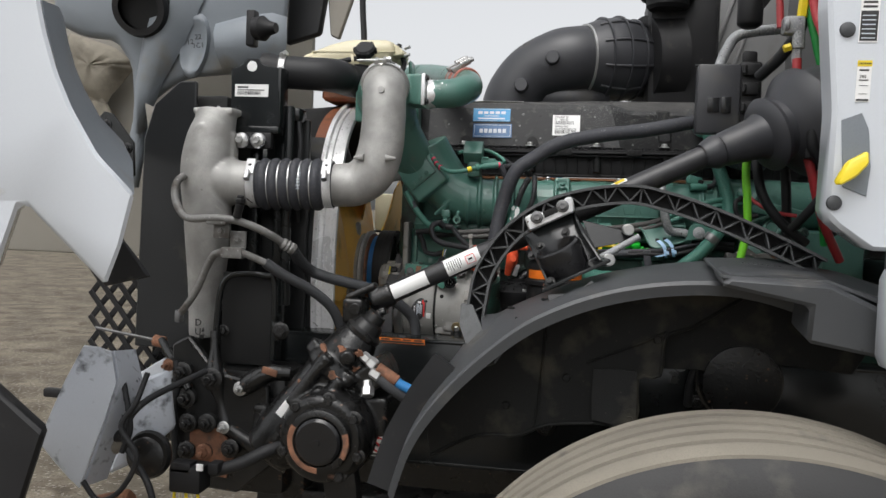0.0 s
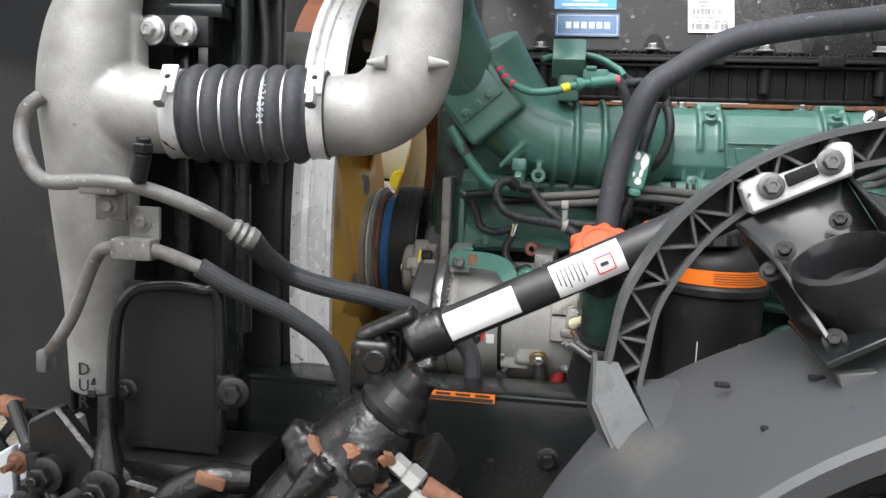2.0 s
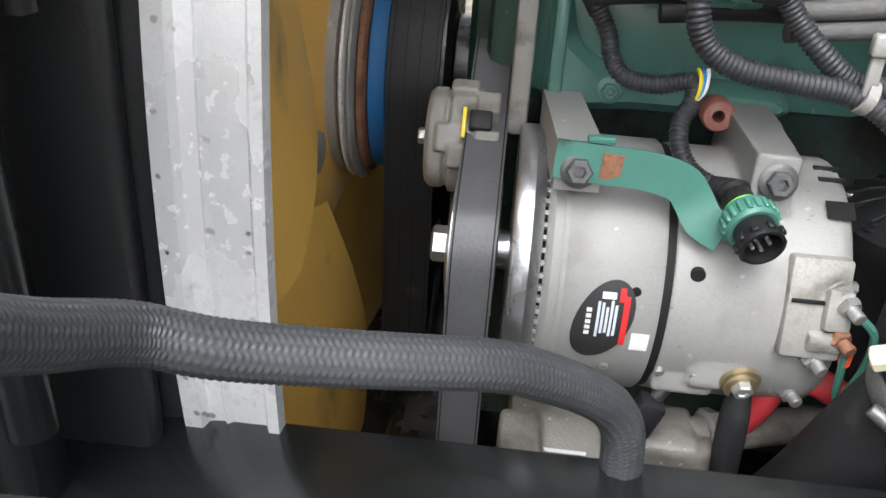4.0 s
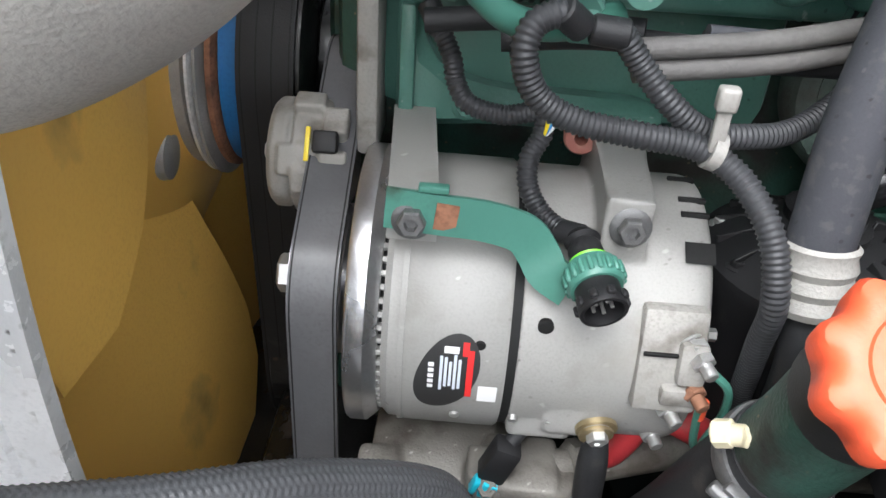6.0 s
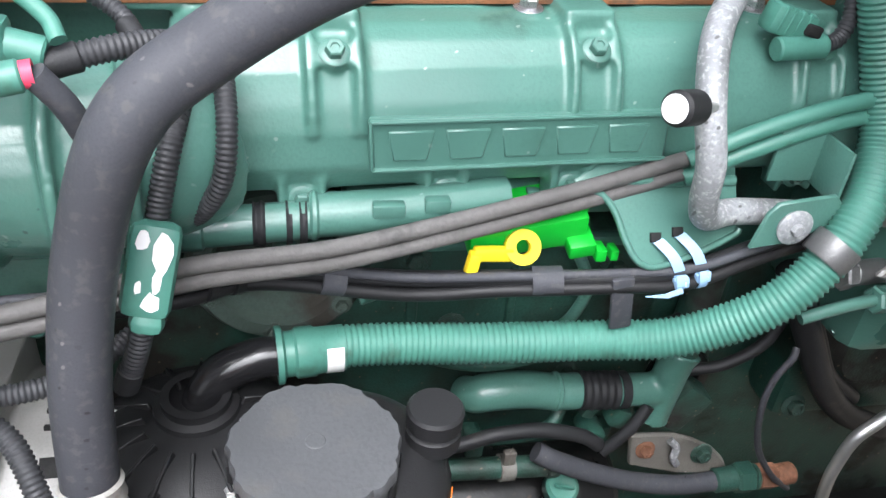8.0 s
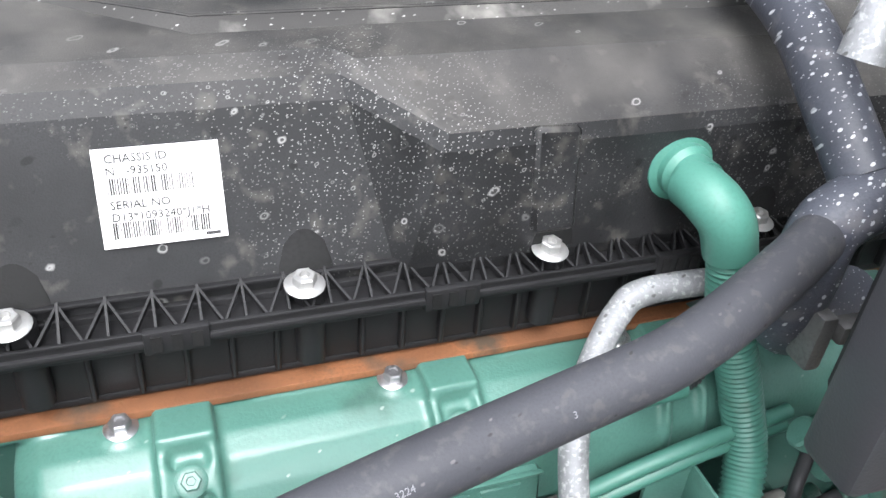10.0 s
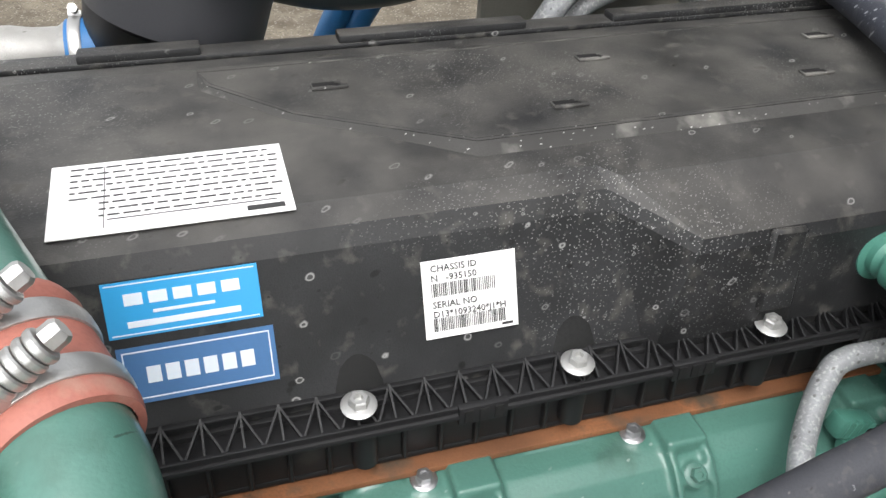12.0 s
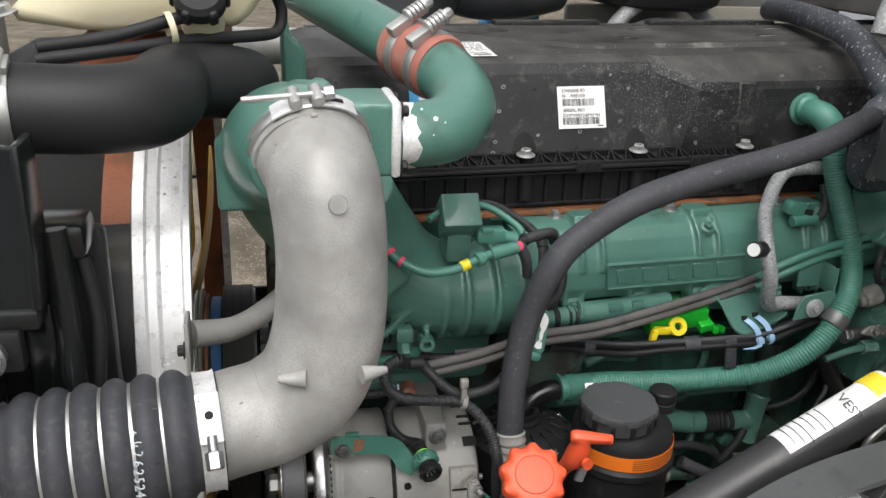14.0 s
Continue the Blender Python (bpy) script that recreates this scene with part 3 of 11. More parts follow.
def build_valve_cover():
    t = thing("valve_cover", (0.6, 2.45, 1.43), "dusty black plastic valve cover with water spots on the engine", "engine cover")
    rings = []
    for x, inset in ((0.030, 0.9), (0.040, 0.35), (0.060, 0.0)):
        ring = cover_ring(x, 0)
        c = Vector((x, 2.48, 1.47))
        rings.append([c + (q - c) * (1 - 0.10 * inset) for q in ring])
    rings += [cover_ring(x, 0) for x in (0.15, 0.3, 0.45)]
    for k, xs in ((0, (0.534, 0.521, 0.511, 0.508)), (1, (0.541, 0.551, 0.558, 0.562))):  # slanting facet where the wall steps out
        ring = cover_ring(0.508 + 0.012 * k, k)
        for q, x in zip(ring, xs):
            q.x = x
        ring[-1].x = xs[0]
        rings.append(ring)
    rings += [cover_ring(x, 1.0) for x in (0.62, 0.9, 1.25)]
    bm = loft(rings)
    bmesh.ops.bevel(bm, geom=[e for e in bm.edges if e.calc_face_angle(0) > 0.6], offset=0.003, segments=2, affect="EDGES")
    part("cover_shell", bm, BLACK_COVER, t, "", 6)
    # the raised dusty panel on top
    top = [Vector(q) for q in ((0.245, 2.590, 1.612), (0.25, 2.562, 1.611), (0.31, 2.50, 1.6085), (0.431, 2.430, 1.6065), (1.24, 2.440, 1.6065), (1.24, 2.600, 1.612), (0.48, 2.592, 1.612))]
    pb = bmesh.new()
    f = pb.faces.new([pb.verts.new(q) for q in top])
    up = bmesh.ops.extrude_face_region(pb, geom=[f])
    bmesh.ops.translate(pb, vec=(0, 0.0, 0.0075), verts=[v for v in up["geom"] if isinstance(v, bmesh.types.BMVert)])
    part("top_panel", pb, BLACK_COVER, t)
    mid = sum(top, Vector()) / len(top)
    slope = []
    for k, q in enumerate(top):
        a, b = top[k - 1], top[(k + 1) % len(top)]
        out_way = Vector((q.x - mid.x, q.y - mid.y, 0))
        edge = (b - a).normalized()
        nrm = Vector((edge.y, -edge.x, 0))
        nrm = nrm if nrm.dot(out_way) > 0 else -nrm
        slope.append([q + Vector((0, 0, 0.0078)) - nrm * 0.004, q + Vector((0, 0, 0.0066)) + nrm * 0.002, q + nrm * 0.009 + Vector((0, 0, 0.0028)), q + nrm * 0.016 + Vector((0, 0, -0.001))])
    for k in (0, 1, 2, 3, 5, 6):
        part("panel_slope", sheet([slope[k], slope[(k + 1) % len(slope)]], 0.0015), DUSTY_EDGE, t, "dusty sloping edge of the raised panel")
    for x, y in ((0.341, 2.539), (0.518, 2.468), (0.574, 2.547), (0.755, 2.478), (0.81, 2.55), (1.0, 2.48)):
        z = 1.6065 + (y - 2.43) / 0.172 * 0.0055 + 0.0095
        part("slot_rim", join(box((x, y, z - 0.0008), (0.025, 0.012, 0.0022), 0.0008), box((x + 0.011, y - 0.003, z - 0.0004), (0.012, 0.006, 0.0022), 0.0008)), DUSTY_EDGE, t)
        part("slot", join(box((x - 0.002, y + 0.001, z + 0.0002), (0.018, 0.006, 0.0010), 0), box((x + 0.008, y - 0.002, z + 0.0002), (0.005, 0.005, 0.0010), 0, Matrix.Rotation(0.7, 4, "Z"))), DARK, t)
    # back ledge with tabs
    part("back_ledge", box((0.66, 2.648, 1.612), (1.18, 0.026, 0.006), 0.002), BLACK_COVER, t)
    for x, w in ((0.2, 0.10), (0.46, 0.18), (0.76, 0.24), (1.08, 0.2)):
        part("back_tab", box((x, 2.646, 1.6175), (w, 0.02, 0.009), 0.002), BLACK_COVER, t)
    # flange, trussed band and lower rail
    part("flange", join(box((0.64, 2.3155, 1.4715), (1.22, 0.032, 0.005), 0.0015), box((0.64, 2.3035, 1.4735), (1.22, 0.003, 0.009), 0.001)), BLACK_PLASTIC, t)
    part("lower_rail", box((0.64, 2.331, 1.4455), (1.22, 0.014, 0.066), 0.002), BLACK_PLASTIC, t)
    part("bottom_lip", box((0.64, 2.331, 1.4165), (1.22, 0.016, 0.006), 0.002), BLACK_PLASTIC, t)
    part("middle_lip", box((0.64, 2.314, 1.464), (1.22, 0.016, 0.004), 0.001), BLACK_PLASTIC, t)
    part("wall_pillar", prism([Vector(q) for q in ((0.614, 2.322, 1.578), (0.646, 2.322, 1.576), (0.654, 2.322, 1.5), (0.622, 2.322, 1.5))], Vector((0, -0.006, 0)), 0.0035), BLACK_COVER, t)
    bm = bmesh.new()
    bms = []
    x, flip = 0.052, False
    while x < 1.24:
        a, b = Vector((x, 2.3045, 1.4755)), Vector((x + 0.0125, 2.328, 1.4865))
        if flip:
            a, b = Vector((x, 2.328, 1.4865)), Vector((x + 0.0125, 2.3045, 1.4755))
        d = b - a
        bms.append(box((a + b) / 2, (0.005, 0.0015, d.length), 0, basis(d, (0, -0.46, 0.88))))
        if flip:
            bms.append(box((x, 2.3165, 1.481), (0.0015, 0.028, 0.005), 0, Matrix.Rotation(0.55, 4, "X")))
        x, flip = x + 0.0125, not flip
    part("truss_lip", join(box((0.645, 2.3275, 1.4865), (1.20, 0.005, 0.003), 0.0008), box((0.645, 2.3035, 1.4770), (1.20, 0.003, 0.004), 0.0008)), BLACK_PLASTIC, t)
    tagged(part("truss_ribs", join(bm, *bms), BLACK_PLASTIC, t), kind="stuff")
    rib = to_mesh("rib", box((0, 0, 0), (0.0035, 0.012, 0.044), 0.001, None, 1), BLACK_PLASTIC)
    for i in range(44):
        part_at("rib", rib, Matrix.Translation((0.05 + i * 0.0272, 2.3235, 1.442)), t)
    for x in (0.11, 0.40, 0.565, 0.73, 0.9):
        c = part("clip", box((x, 2.302, 1.4725), (0.036, 0.006, 0.016), 0.001), BLACK_PLASTIC, t)
        for k in range(3):
            part("clip_slot", box((x - 0.011 + 0.011 * k, 2.2985, 1.4725), (0.006, 0.0012, 0.011), 0), DARK, c)
    for x in (0.049, 0.156, 0.320, 0.479, 0.640, 0.803, 0.96, 1.12):
        part("bolt_boss", rod((x, 2.320, 1.425), (x, 2.318, 1.4865), 0.0095, 18), BLACK_PLASTIC, t)
        # no recess is cut: a near-black dome paints the niche's shade
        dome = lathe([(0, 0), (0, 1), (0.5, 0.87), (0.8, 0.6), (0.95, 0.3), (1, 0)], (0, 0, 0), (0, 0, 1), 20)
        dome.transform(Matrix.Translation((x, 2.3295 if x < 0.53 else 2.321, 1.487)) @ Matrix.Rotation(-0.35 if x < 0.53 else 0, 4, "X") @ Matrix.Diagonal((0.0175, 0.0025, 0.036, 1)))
        part("bolt_niche_shade", dome, DARK, t)
        bolt(t, (x - 0.004, 2.314, 1.488), (0, -0.12, 1), 0.0072, ZINC, washer=1.7, socket=True, label="zinc-plated flange bolt")
    # stickers on the leaning wall
    up = Vector((0, 0.032, 0.086)).normalized()

    def on_wall(x, z):
        return Vector((x, 2.330 + (z - 1.498) * 0.372 - 0.0006, z))

    o = on_wall(0.3685, 1.5155)
    w = plate(o, (1, 0, 0), up, 0.067, 0.056, STICKER, t, "serial_label", label="white serial number label")
    X = (1, 0, 0)
    bars(o, X, up, barcode(0.006, 0.030, 0.046, 0.0095, 34, 1) + barcode(0.006, 0.005, 0.052, 0.0095, 40, 2) + [(0.055, 0.002, 0.008, 0.0018)], INK, w)
    for text, u, v, s in (("CHASSIS ID", 0.006, 0.0485, 0.0066), ("N   -935150", 0.006, 0.0415, 0.0066), ("SERIAL NO", 0.006, 0.0225, 0.0066), ("D13*1093240*J1*H", 0.006, 0.0155, 0.0066)):
        lettering(text, s, o + Vector(X) * u + up * v + Vector((0, -0.0011, 0)), X, up, INK, w)
    # two blue badges: the brand is only hinted at by shapes
    o = on_wall(0.170, 1.5495)
    lab = plate(o, X, up, 0.093, 0.036, BLUE_LABEL, t, "blue_label", label="light blue service label with pale print")
    bars(o, X, up, [(0.012 + 0.0145 * k, 0.0205, 0.011, 0.0075) for k in range(5)] + [(0.028, 0.014, 0.037, 0.002), (0.012, 0.006, 0.068, 0.004), (0.002, 0.0015, 0.089, 0.0007), (0.002, 0.0338, 0.089, 0.0007)], PALE_INK, lab)
    o = on_wall(0.172, 1.5075)
    lab = plate(o, X, up, 0.096, 0.038, NAVY_LABEL, t, "badge_label", label="steel blue badge with pale outline")
    bars(o, X, up, [(0.016 + 0.0115 * k, 0.013, 0.0085, 0.011) for k in range(6)] + [(0.003, 0.003, 0.09, 0.0008), (0.003, 0.0342, 0.09, 0.0008), (0.003, 0.003, 0.0008, 0.032), (0.0922, 0.003, 0.0008, 0.032)], PALE_INK, lab)
    # big paper on the shoulder
    o, up2 = Vector((0.143, 2.3825, 1.6049)), Vector((0, 0.08, 0.0070)).normalized()
    lab = plate(o, X, up2, 0.150, 0.080, STICKER, t, "data_label", label="white data sheet label with dense print")
    rows = []
    r = random.Random(5)
    for k in range(9):
        u = 0.012 if k < 6 else 0.03
        while u < 0.14:
            wd = r.uniform(0.003, 0.012)
            rows.append((u, 0.073 - k * 0.0068, min(wd, 0.146 - u), 0.0015))
            u += wd + 0.002
    rows += [(0.12, 0.005, 0.024, 0.005), (0.035, 0.014, 0.105, 0.0008), (0.033, 0.006, 0.0006, 0.068)]
    bars(o, X, up2, rows, INK, lab)
    # vent nipple on the wall
    part("nozzle", join(lathe([(0, 0), (0, 0.024), (0.004, 0.024), (0.006, 0.019), (0.012, 0.019), (0.016, 0.0155), (0.03, 0.0155), (0.03, 0)], (0.725, 2.322, 1.538), (0, -1, 0.05), 24)), GREEN_PLASTIC, t, "green plastic vent nipple")
    t.matrix_basis = ASKEW @ Matrix.Translation((0.6, 2.45, 1.43))


build_valve_cover()


def build_engine():
    t = thing("engine", (0.5, 2.5, 0.55), "green painted diesel engine block with grime", "engine")
    part("block", box((0.62, 2.655, 0.95), (1.28, 0.60, 0.72), 0.02), GREEN_GRIME_SHADE, t)
    part("cylinder_head", box((0.62, 2.565, 1.338), (1.22, 0.45, 0.13), 0.006), GREEN, t)
    edge = part("head_edge", box((0.64, 2.41, 1.4070), (1.2, 0.194, 0.006), 0.001), GASKET, t, "rusty head edge under the cover")
    edge.matrix_basis = ASKEW
    # intake manifold
    prof = [(2.345, 1.402), (2.315, 1.402), (2.293, 1.399), (2.279, 1.392), (2.266, 1.378), (2.257, 1.360), (2.2525, 1.342), (2.2515, 1.318), (2.262, 1.298), (2.290, 1.288), (2.345, 1.288)]
    rings = []
    for x, s in ((0.300, 0.8), (0.315, 0.97), (0.33, 1.0), (0.6, 1.0), (0.80, 1.0), (0.815, 0.97), (0.83, 0.8)):
        c = Vector((x, 2.335, 1.350))
        rings.append([c + (Vector((x, a, b)) - c) * s for a, b in prof])
    shape = [loft(rings)]
    saddles = (0.397, 0.567, 0.737)
    for x in saddles:  # pairs of ribs over the shoulder, closed by a pad at the top
        for dx, n in ((-0.0150, 7), (0.0150, 7)):
            sec = prof[1:n]
            mid = Vector((0, 2.335, 1.350))
            pts = [mid + (Vector((0, a, b)) - mid) * (1.10 - 0.06 * max(0, k - 3) / 2) for k, (a, b) in enumerate(sec)] + [mid + (Vector((0, a, b)) - mid) * 0.9 for a, b in reversed(sec)]
            shape.append(loft([[q + Vector((x + dx + e, 0, 0)) for q in pts] for e in (-0.0028, 0.0028)]))
        shape.append(box((x, 2.308, 1.402), (0.036, 0.046, 0.014), 0.002))
        shape.append(lathe([(-0.012, 0), (-0.012, 0.0105), (0.004, 0.0105), (0.004, 0)], (x, 2.271, 1.386), (0, -0.62, 0.78), 16))
        shape.append(lathe([(-0.012, 0), (-0.012, 0.012), (0.0015, 0.012), (0.0015, 0)], (x - 0.036, 2.309, 1.4015), (0, 0, 1), 16))
        shape.append(box((x - 0.095, 2.325, 1.4015), (0.06, 0.02, 0.006), 0.002))
    feet = (0.375, 0.47, 0.56, 0.65, 0.74)
    for x in feet:
        shape.append(box((x, 2.270, 1.293), (0.022, 0.026, 0.020), 0.003))
        for dx in (-0.013, 0.013):
            shape.append(box((x + dx, 2.264, 1.298), (0.005, 0.022, 0.034), 0.001))
    man = part("intake_manifold", cast(join(*shape), 0.0024, 3), GREEN, t, "green cast intake manifold", 60)
    part("raised_panel", prism(xz([(0.4185, 1.3165), (0.6235, 1.3165), (0.6205, 1.3525), (0.4155, 1.3525)], 2.2565), Vector((0, -0.0085, 0)), 0.0022), GREEN, man)
    part("panel_edge", join(box((0.519, 2.2475, 1.3515), (0.205, 0.004, 0.0025), 0.001), box((0.521, 2.2475, 1.3175), (0.205, 0.004, 0.0025), 0.001), box((0.4175, 2.2475, 1.3345), (0.0025, 0.004, 0.034), 0.001, Matrix.Rotation(-0.06, 4, "Y"))), GREEN, man)
    for k in range(5):  # cast emblem, kept to plain shapes
        x = 0.443 + 0.037 * k
        out = [(x - 0.015, 1.345), (x + 0.015, 1.345), (x + 0.011, 1.324), (x - 0.011, 1.324)]
        part("emblem_shape", prism(xz(out, 2.2486), Vector((0, -0.0022, 0)), 0.0009), GREEN, man)
    for x in saddles:
        bolt(man, (x, 2.2685, 1.389), (0, -0.62, 0.78), 0.0062, GREEN)
        bolt(man, (x - 0.036, 2.309, 1.403), (0, -0.1, 1), 0.0066, MACHINED)
    for x in feet:
        bolt(man, (x, 2.257, 1.293), (0, -1, 0.1), 0.0062, GREEN)
    man.matrix_basis = ASKEW
    # rear casting and round end of the manifold
    part("manifold_end", tube([(0.78, 2.318, 1.358, 0.062), (0.86, 2.33, 1.362, 0.060), (0.92, 2.335, 1.362, 0.058), (1.02, 2.34, 1.36, 0.055)], 0, 28), GREEN, t)
    part("rear_housing", box((0.95, 2.305, 1.225), (0.26, 0.16, 0.16), 0.02), GREEN, t)
    part("rear_sensor", join(rod((0.79, 2.225, 1.237), (0.835, 2.235, 1.232), 0.010, 14), rod((0.778, 2.222, 1.238), (0.79, 2.225, 1.237), 0.012, 6)), DARK_ZINC, t)
    part("rear_plug", join(rod((0.803, 2.228, 1.292), (0.827, 2.226, 1.300), 0.0150, 20), rod((0.796, 2.229, 1.289), (0.806, 2.228, 1.292), 0.0115, 16)), GRIMY_PALE, t, "stained pale sensor barrel")
    part("plug_ring", join(rod((0.826, 2.226, 1.300), (0.838, 2.225, 1.304), 0.0172, 6), rod((0.836, 2.225, 1.303), (0.850, 2.224, 1.308), 0.0120, 16)), GREEN_GRIME_SHADE, t)
    arm = part("worn_arm", prism(xz([(0.795, 1.247), (0.806, 1.258), (0.824, 1.260), (0.842, 1.248), (0.858, 1.252), (0.872, 1.264), (0.888, 1.264), (0.898, 1.250), (0.896, 1.236), (0.878, 1.232), (0.850, 1.234), (0.826, 1.244), (0.808, 1.243)], 2.205), Vector((0, 0.006, 0)), 0.002), DIRTY_TUBE, t, "worn bare metal arm")
    bolt(arm, (0.881, 2.204, 1.250), (0, -1, 0.3), 0.0068, RUST)
    bolt(arm, (0.815, 2.204, 1.251), (0, -1, 0.3), 0.0050, DIRTY_TUBE)
    part("round_seat", lathe([(0, 0.012), (0, 0.022), (0.006, 0.020), (0.006, 0.014), (0.001, 0.012)], (0.873, 2.212, 1.308), (0, -1, 0.5), 28), GREEN, t)
    part("seat_disc", rod((0.873, 2.216, 1.306), (0.873, 2.209, 1.3095), 0.013, 20), GREEN, t)
    part("return_pipe", tube([(0.745, 2.205, 1.212), (0.78, 2.205, 1.222), (0.806, 2.208, 1.224)], 0.005, 10), GREEN, t)
    part("pipe_nut", rod((0.804, 2.208, 1.224), (0.828, 2.211, 1.222), 0.011, 6), GREEN, t)
    part("sensor_cable", tube([(0.806, 2.215, 1.375), (0.79, 2.20, 1.36), (0.80, 2.20, 1.33), (0.84, 2.205, 1.335)], 0.005, 10), RUBBER, t)
    part("sensor_body", rod((0.80, 2.225, 1.39), (0.825, 2.215, 1.375), 0.012, 16), GREEN, t)
    part("sensor_nut", rod((0.825, 2.215, 1.375), (0.836, 2.211, 1.369), 0.015, 6), GREEN, t)
    for x, z in ((0.91, 1.29), (0.90, 1.235), (0.845, 1.19), (0.94, 1.30)):
        bolt(t, (x, 2.208, z), (0, -1, 0.2), 0.0075, GREEN_GRIME_SHADE)
    part("cast_rib", box((0.90, 2.207, 1.25), (0.10, 0.008, 0.008), 0.003, Matrix.Rotation(0.15, 4, "Y")), GREEN_GRIME_SHADE, t)
    part("cast_rib", box((0.87, 2.207, 1.335), (0.09, 0.008, 0.008), 0.003, Matrix.Rotation(-0.35, 4, "Y")), GREEN_GRIME_SHADE, t)
    part("rear_tray", box((0.885, 2.225, 1.345), (0.12, 0.03, 0.03), 0.008, Matrix.Rotation(0.2, 4, "Y")), GREEN, t)
    part("rear_cover", join(box((0.92, 2.235, 1.205), (0.13, 0.06, 0.08), 0.012), rod((0.875, 2.165, 1.20), (0.875, 2.20, 1.20), 0.02, 24), rod((0.94, 2.165, 1.235), (0.94, 2.2, 1.235), 0.018, 24)), GREEN, t)
    # mixing chamber at the front of the manifold
    tilt = Matrix.Rotation(radians(50), 4, "Y")
    shape = [tube([(0.315, 2.262, 1.345, 0.058), (0.29, 2.245, 1.343, 0.0585), (0.25, 2.232, 1.342, 0.056), (0.21, 2.228, 1.344, 0.055), (0.17, 2.226, 1.352, 0.058), (0.13, 2.226, 1.375, 0.060), (0.10, 2.222, 1.42, 0.058), (0.075, 2.205, 1.475, 0.052)], 0, 28, 10)]
    for x in (0.180, 0.207, 0.245, 0.285):
        shape.append(lathe([(-0.0035, 0.0), (-0.0035, 0.0635), (0.0035, 0.0635), (0.0035, 0.0)], (x, 2.231, 1.3435), (1, 0.1, 0), 40))
    shape.append(box((0.080, 2.185, 1.395), (0.085, 0.07, 0.090), 0.006, tilt))
    for a in (0.35, 0.75):
        shape.append(box((0.118 + 0.03 * a, 2.172 + 0.01 * a, 1.325 + 0.012 * a), (0.007, 0.012, 0.06), 0.001, Matrix.Rotation(0.75, 4, "Y")))
    shape += [box((0.163, 2.186, 1.306), (0.008, 0.030, 0.020), 0.001)]
    mix = part("mixing_chamber", cast(join(*shape), 0.0024, 3), GREEN, t, "green cast mixing chamber", 60)
    cov = part("valve_cover_plate", box((0.066, 2.149, 1.408), (0.058, 0.008, 0.072), 0.002, tilt), GREEN, mix)
    for k in range(3):
        q = Vector((0.066, 2.145, 1.408)) + tilt.to_3x3() @ Vector((0.020, 0, -0.022 + 0.020 * k))
        bolt(cov, q, (0, -1, 0), 0.0042, GREEN)
    part("lug", join(rod((0.136, 2.158, 1.290), (0.136, 2.190, 1.306), 0.0085, 6), box((0.136, 2.176, 1.312), (0.020, 0.022, 0.018), 0.003), box((0.136, 2.163, 1.284), (0.014, 0.010, 0.022), 0.002)), GREEN, mix)
    part("eye", join(lathe([(0, 0.0045), (0, 0.0095), (0.016, 0.0095), (0.016, 0.0045), (0, 0.0045)], (0.163, 2.166, 1.2985), (0, 1, 0), 20)), GREEN, mix)
    # sensor box on top of the chamber
    sb = part("sensor_box", box((0.196, 2.175, 1.457), (0.044, 0.040, 0.036), 0.0025, Matrix.Rotation(radians(49), 4, "X")), GREEN, mix, "green painted sensor box with plug")
    part("sensor_plug", box((0.232, 2.168, 1.435), (0.034, 0.02, 0.016), 0.003), GREEN_PLASTIC, sb)
    part("plug_latch", box((0.226, 2.158, 1.444), (0.014, 0.008, 0.005), 0.001), GREEN_PLASTIC, sb)
    part("plug_neck", rod((0.244, 2.167, 1.433), (0.264, 2.166, 1.428), 0.008, 12), GREEN_PLASTIC, sb)
    part("box_foot", box((0.197, 2.19, 1.425), (0.03, 0.04, 0.05), 0.006), GREEN, sb)
    # coolant pipe and fuel rail under the manifold
    part("coolant_pipe", join(tube([(0.06, 2.240, 1.283, 0.017), (0.10, 2.240, 1.282, 0.0150), (0.2, 2.242, 1.281, 0.0140), (0.3, 2.246, 1.281, 0.0135), (0.385, 2.250, 1.283, 0.0130)], 0, 20), rod((0.05, 2.241, 1.284), (0.078, 2.240, 1.283), 0.0195, 6), rod((0.30, 2.246, 1.281), (0.318, 2.247, 1.281), 0.0152, 20)), GREEN, t)
    part("pipe_run", join(tube([(0.385, 2.252, 1.285, 0.0150), (0.43, 2.254, 1.286, 0.0150), (0.52, 2.262, 1.290, 0.0145)], 0, 20), rod((0.384, 2.252, 1.285), (0.390, 2.252, 1.285), 0.0168, 20), box((0.435, 2.243, 1.294), (0.022, 0.010, 0.010), 0.002), box((0.468, 2.246, 1.295), (0.018, 0.010, 0.010), 0.002)), GREEN, t)
    for x, w, m in ((0.105, 0.05, RUBBER), (0.292, 0.016, RUBBER), (0.262, 0.006, GREEN), (0.352, 0.008, RUBBER), (0.371, 0.004, RUBBER), (0.380, 0.005, RUBBER)):
        yy = 2.240 + 0.034 * max(0.0, x - 0.1)
        part("pipe_band", ribbed([(x - w / 2, yy, 1.2815), (x + w / 2, yy, 1.2815)], 0.0152, 0.006, 0.08, 20), m, t)
    part("fuel_rail", box((0.56, 2.298, 1.272), (0.30, 0.03, 0.026), 0.006), GREEN, t)
    for k in range(9):
        part("rail_lug", box((0.43 + 0.03 * k, 2.281, 1.280), (0.018, 0.008, 0.01), 0.002), GREEN, t)
    part("side_cover", box((0.55, 2.335, 1.165), (0.36, 0.05, 0.13), 0.015), GREEN_GRIME_SHADE, t)
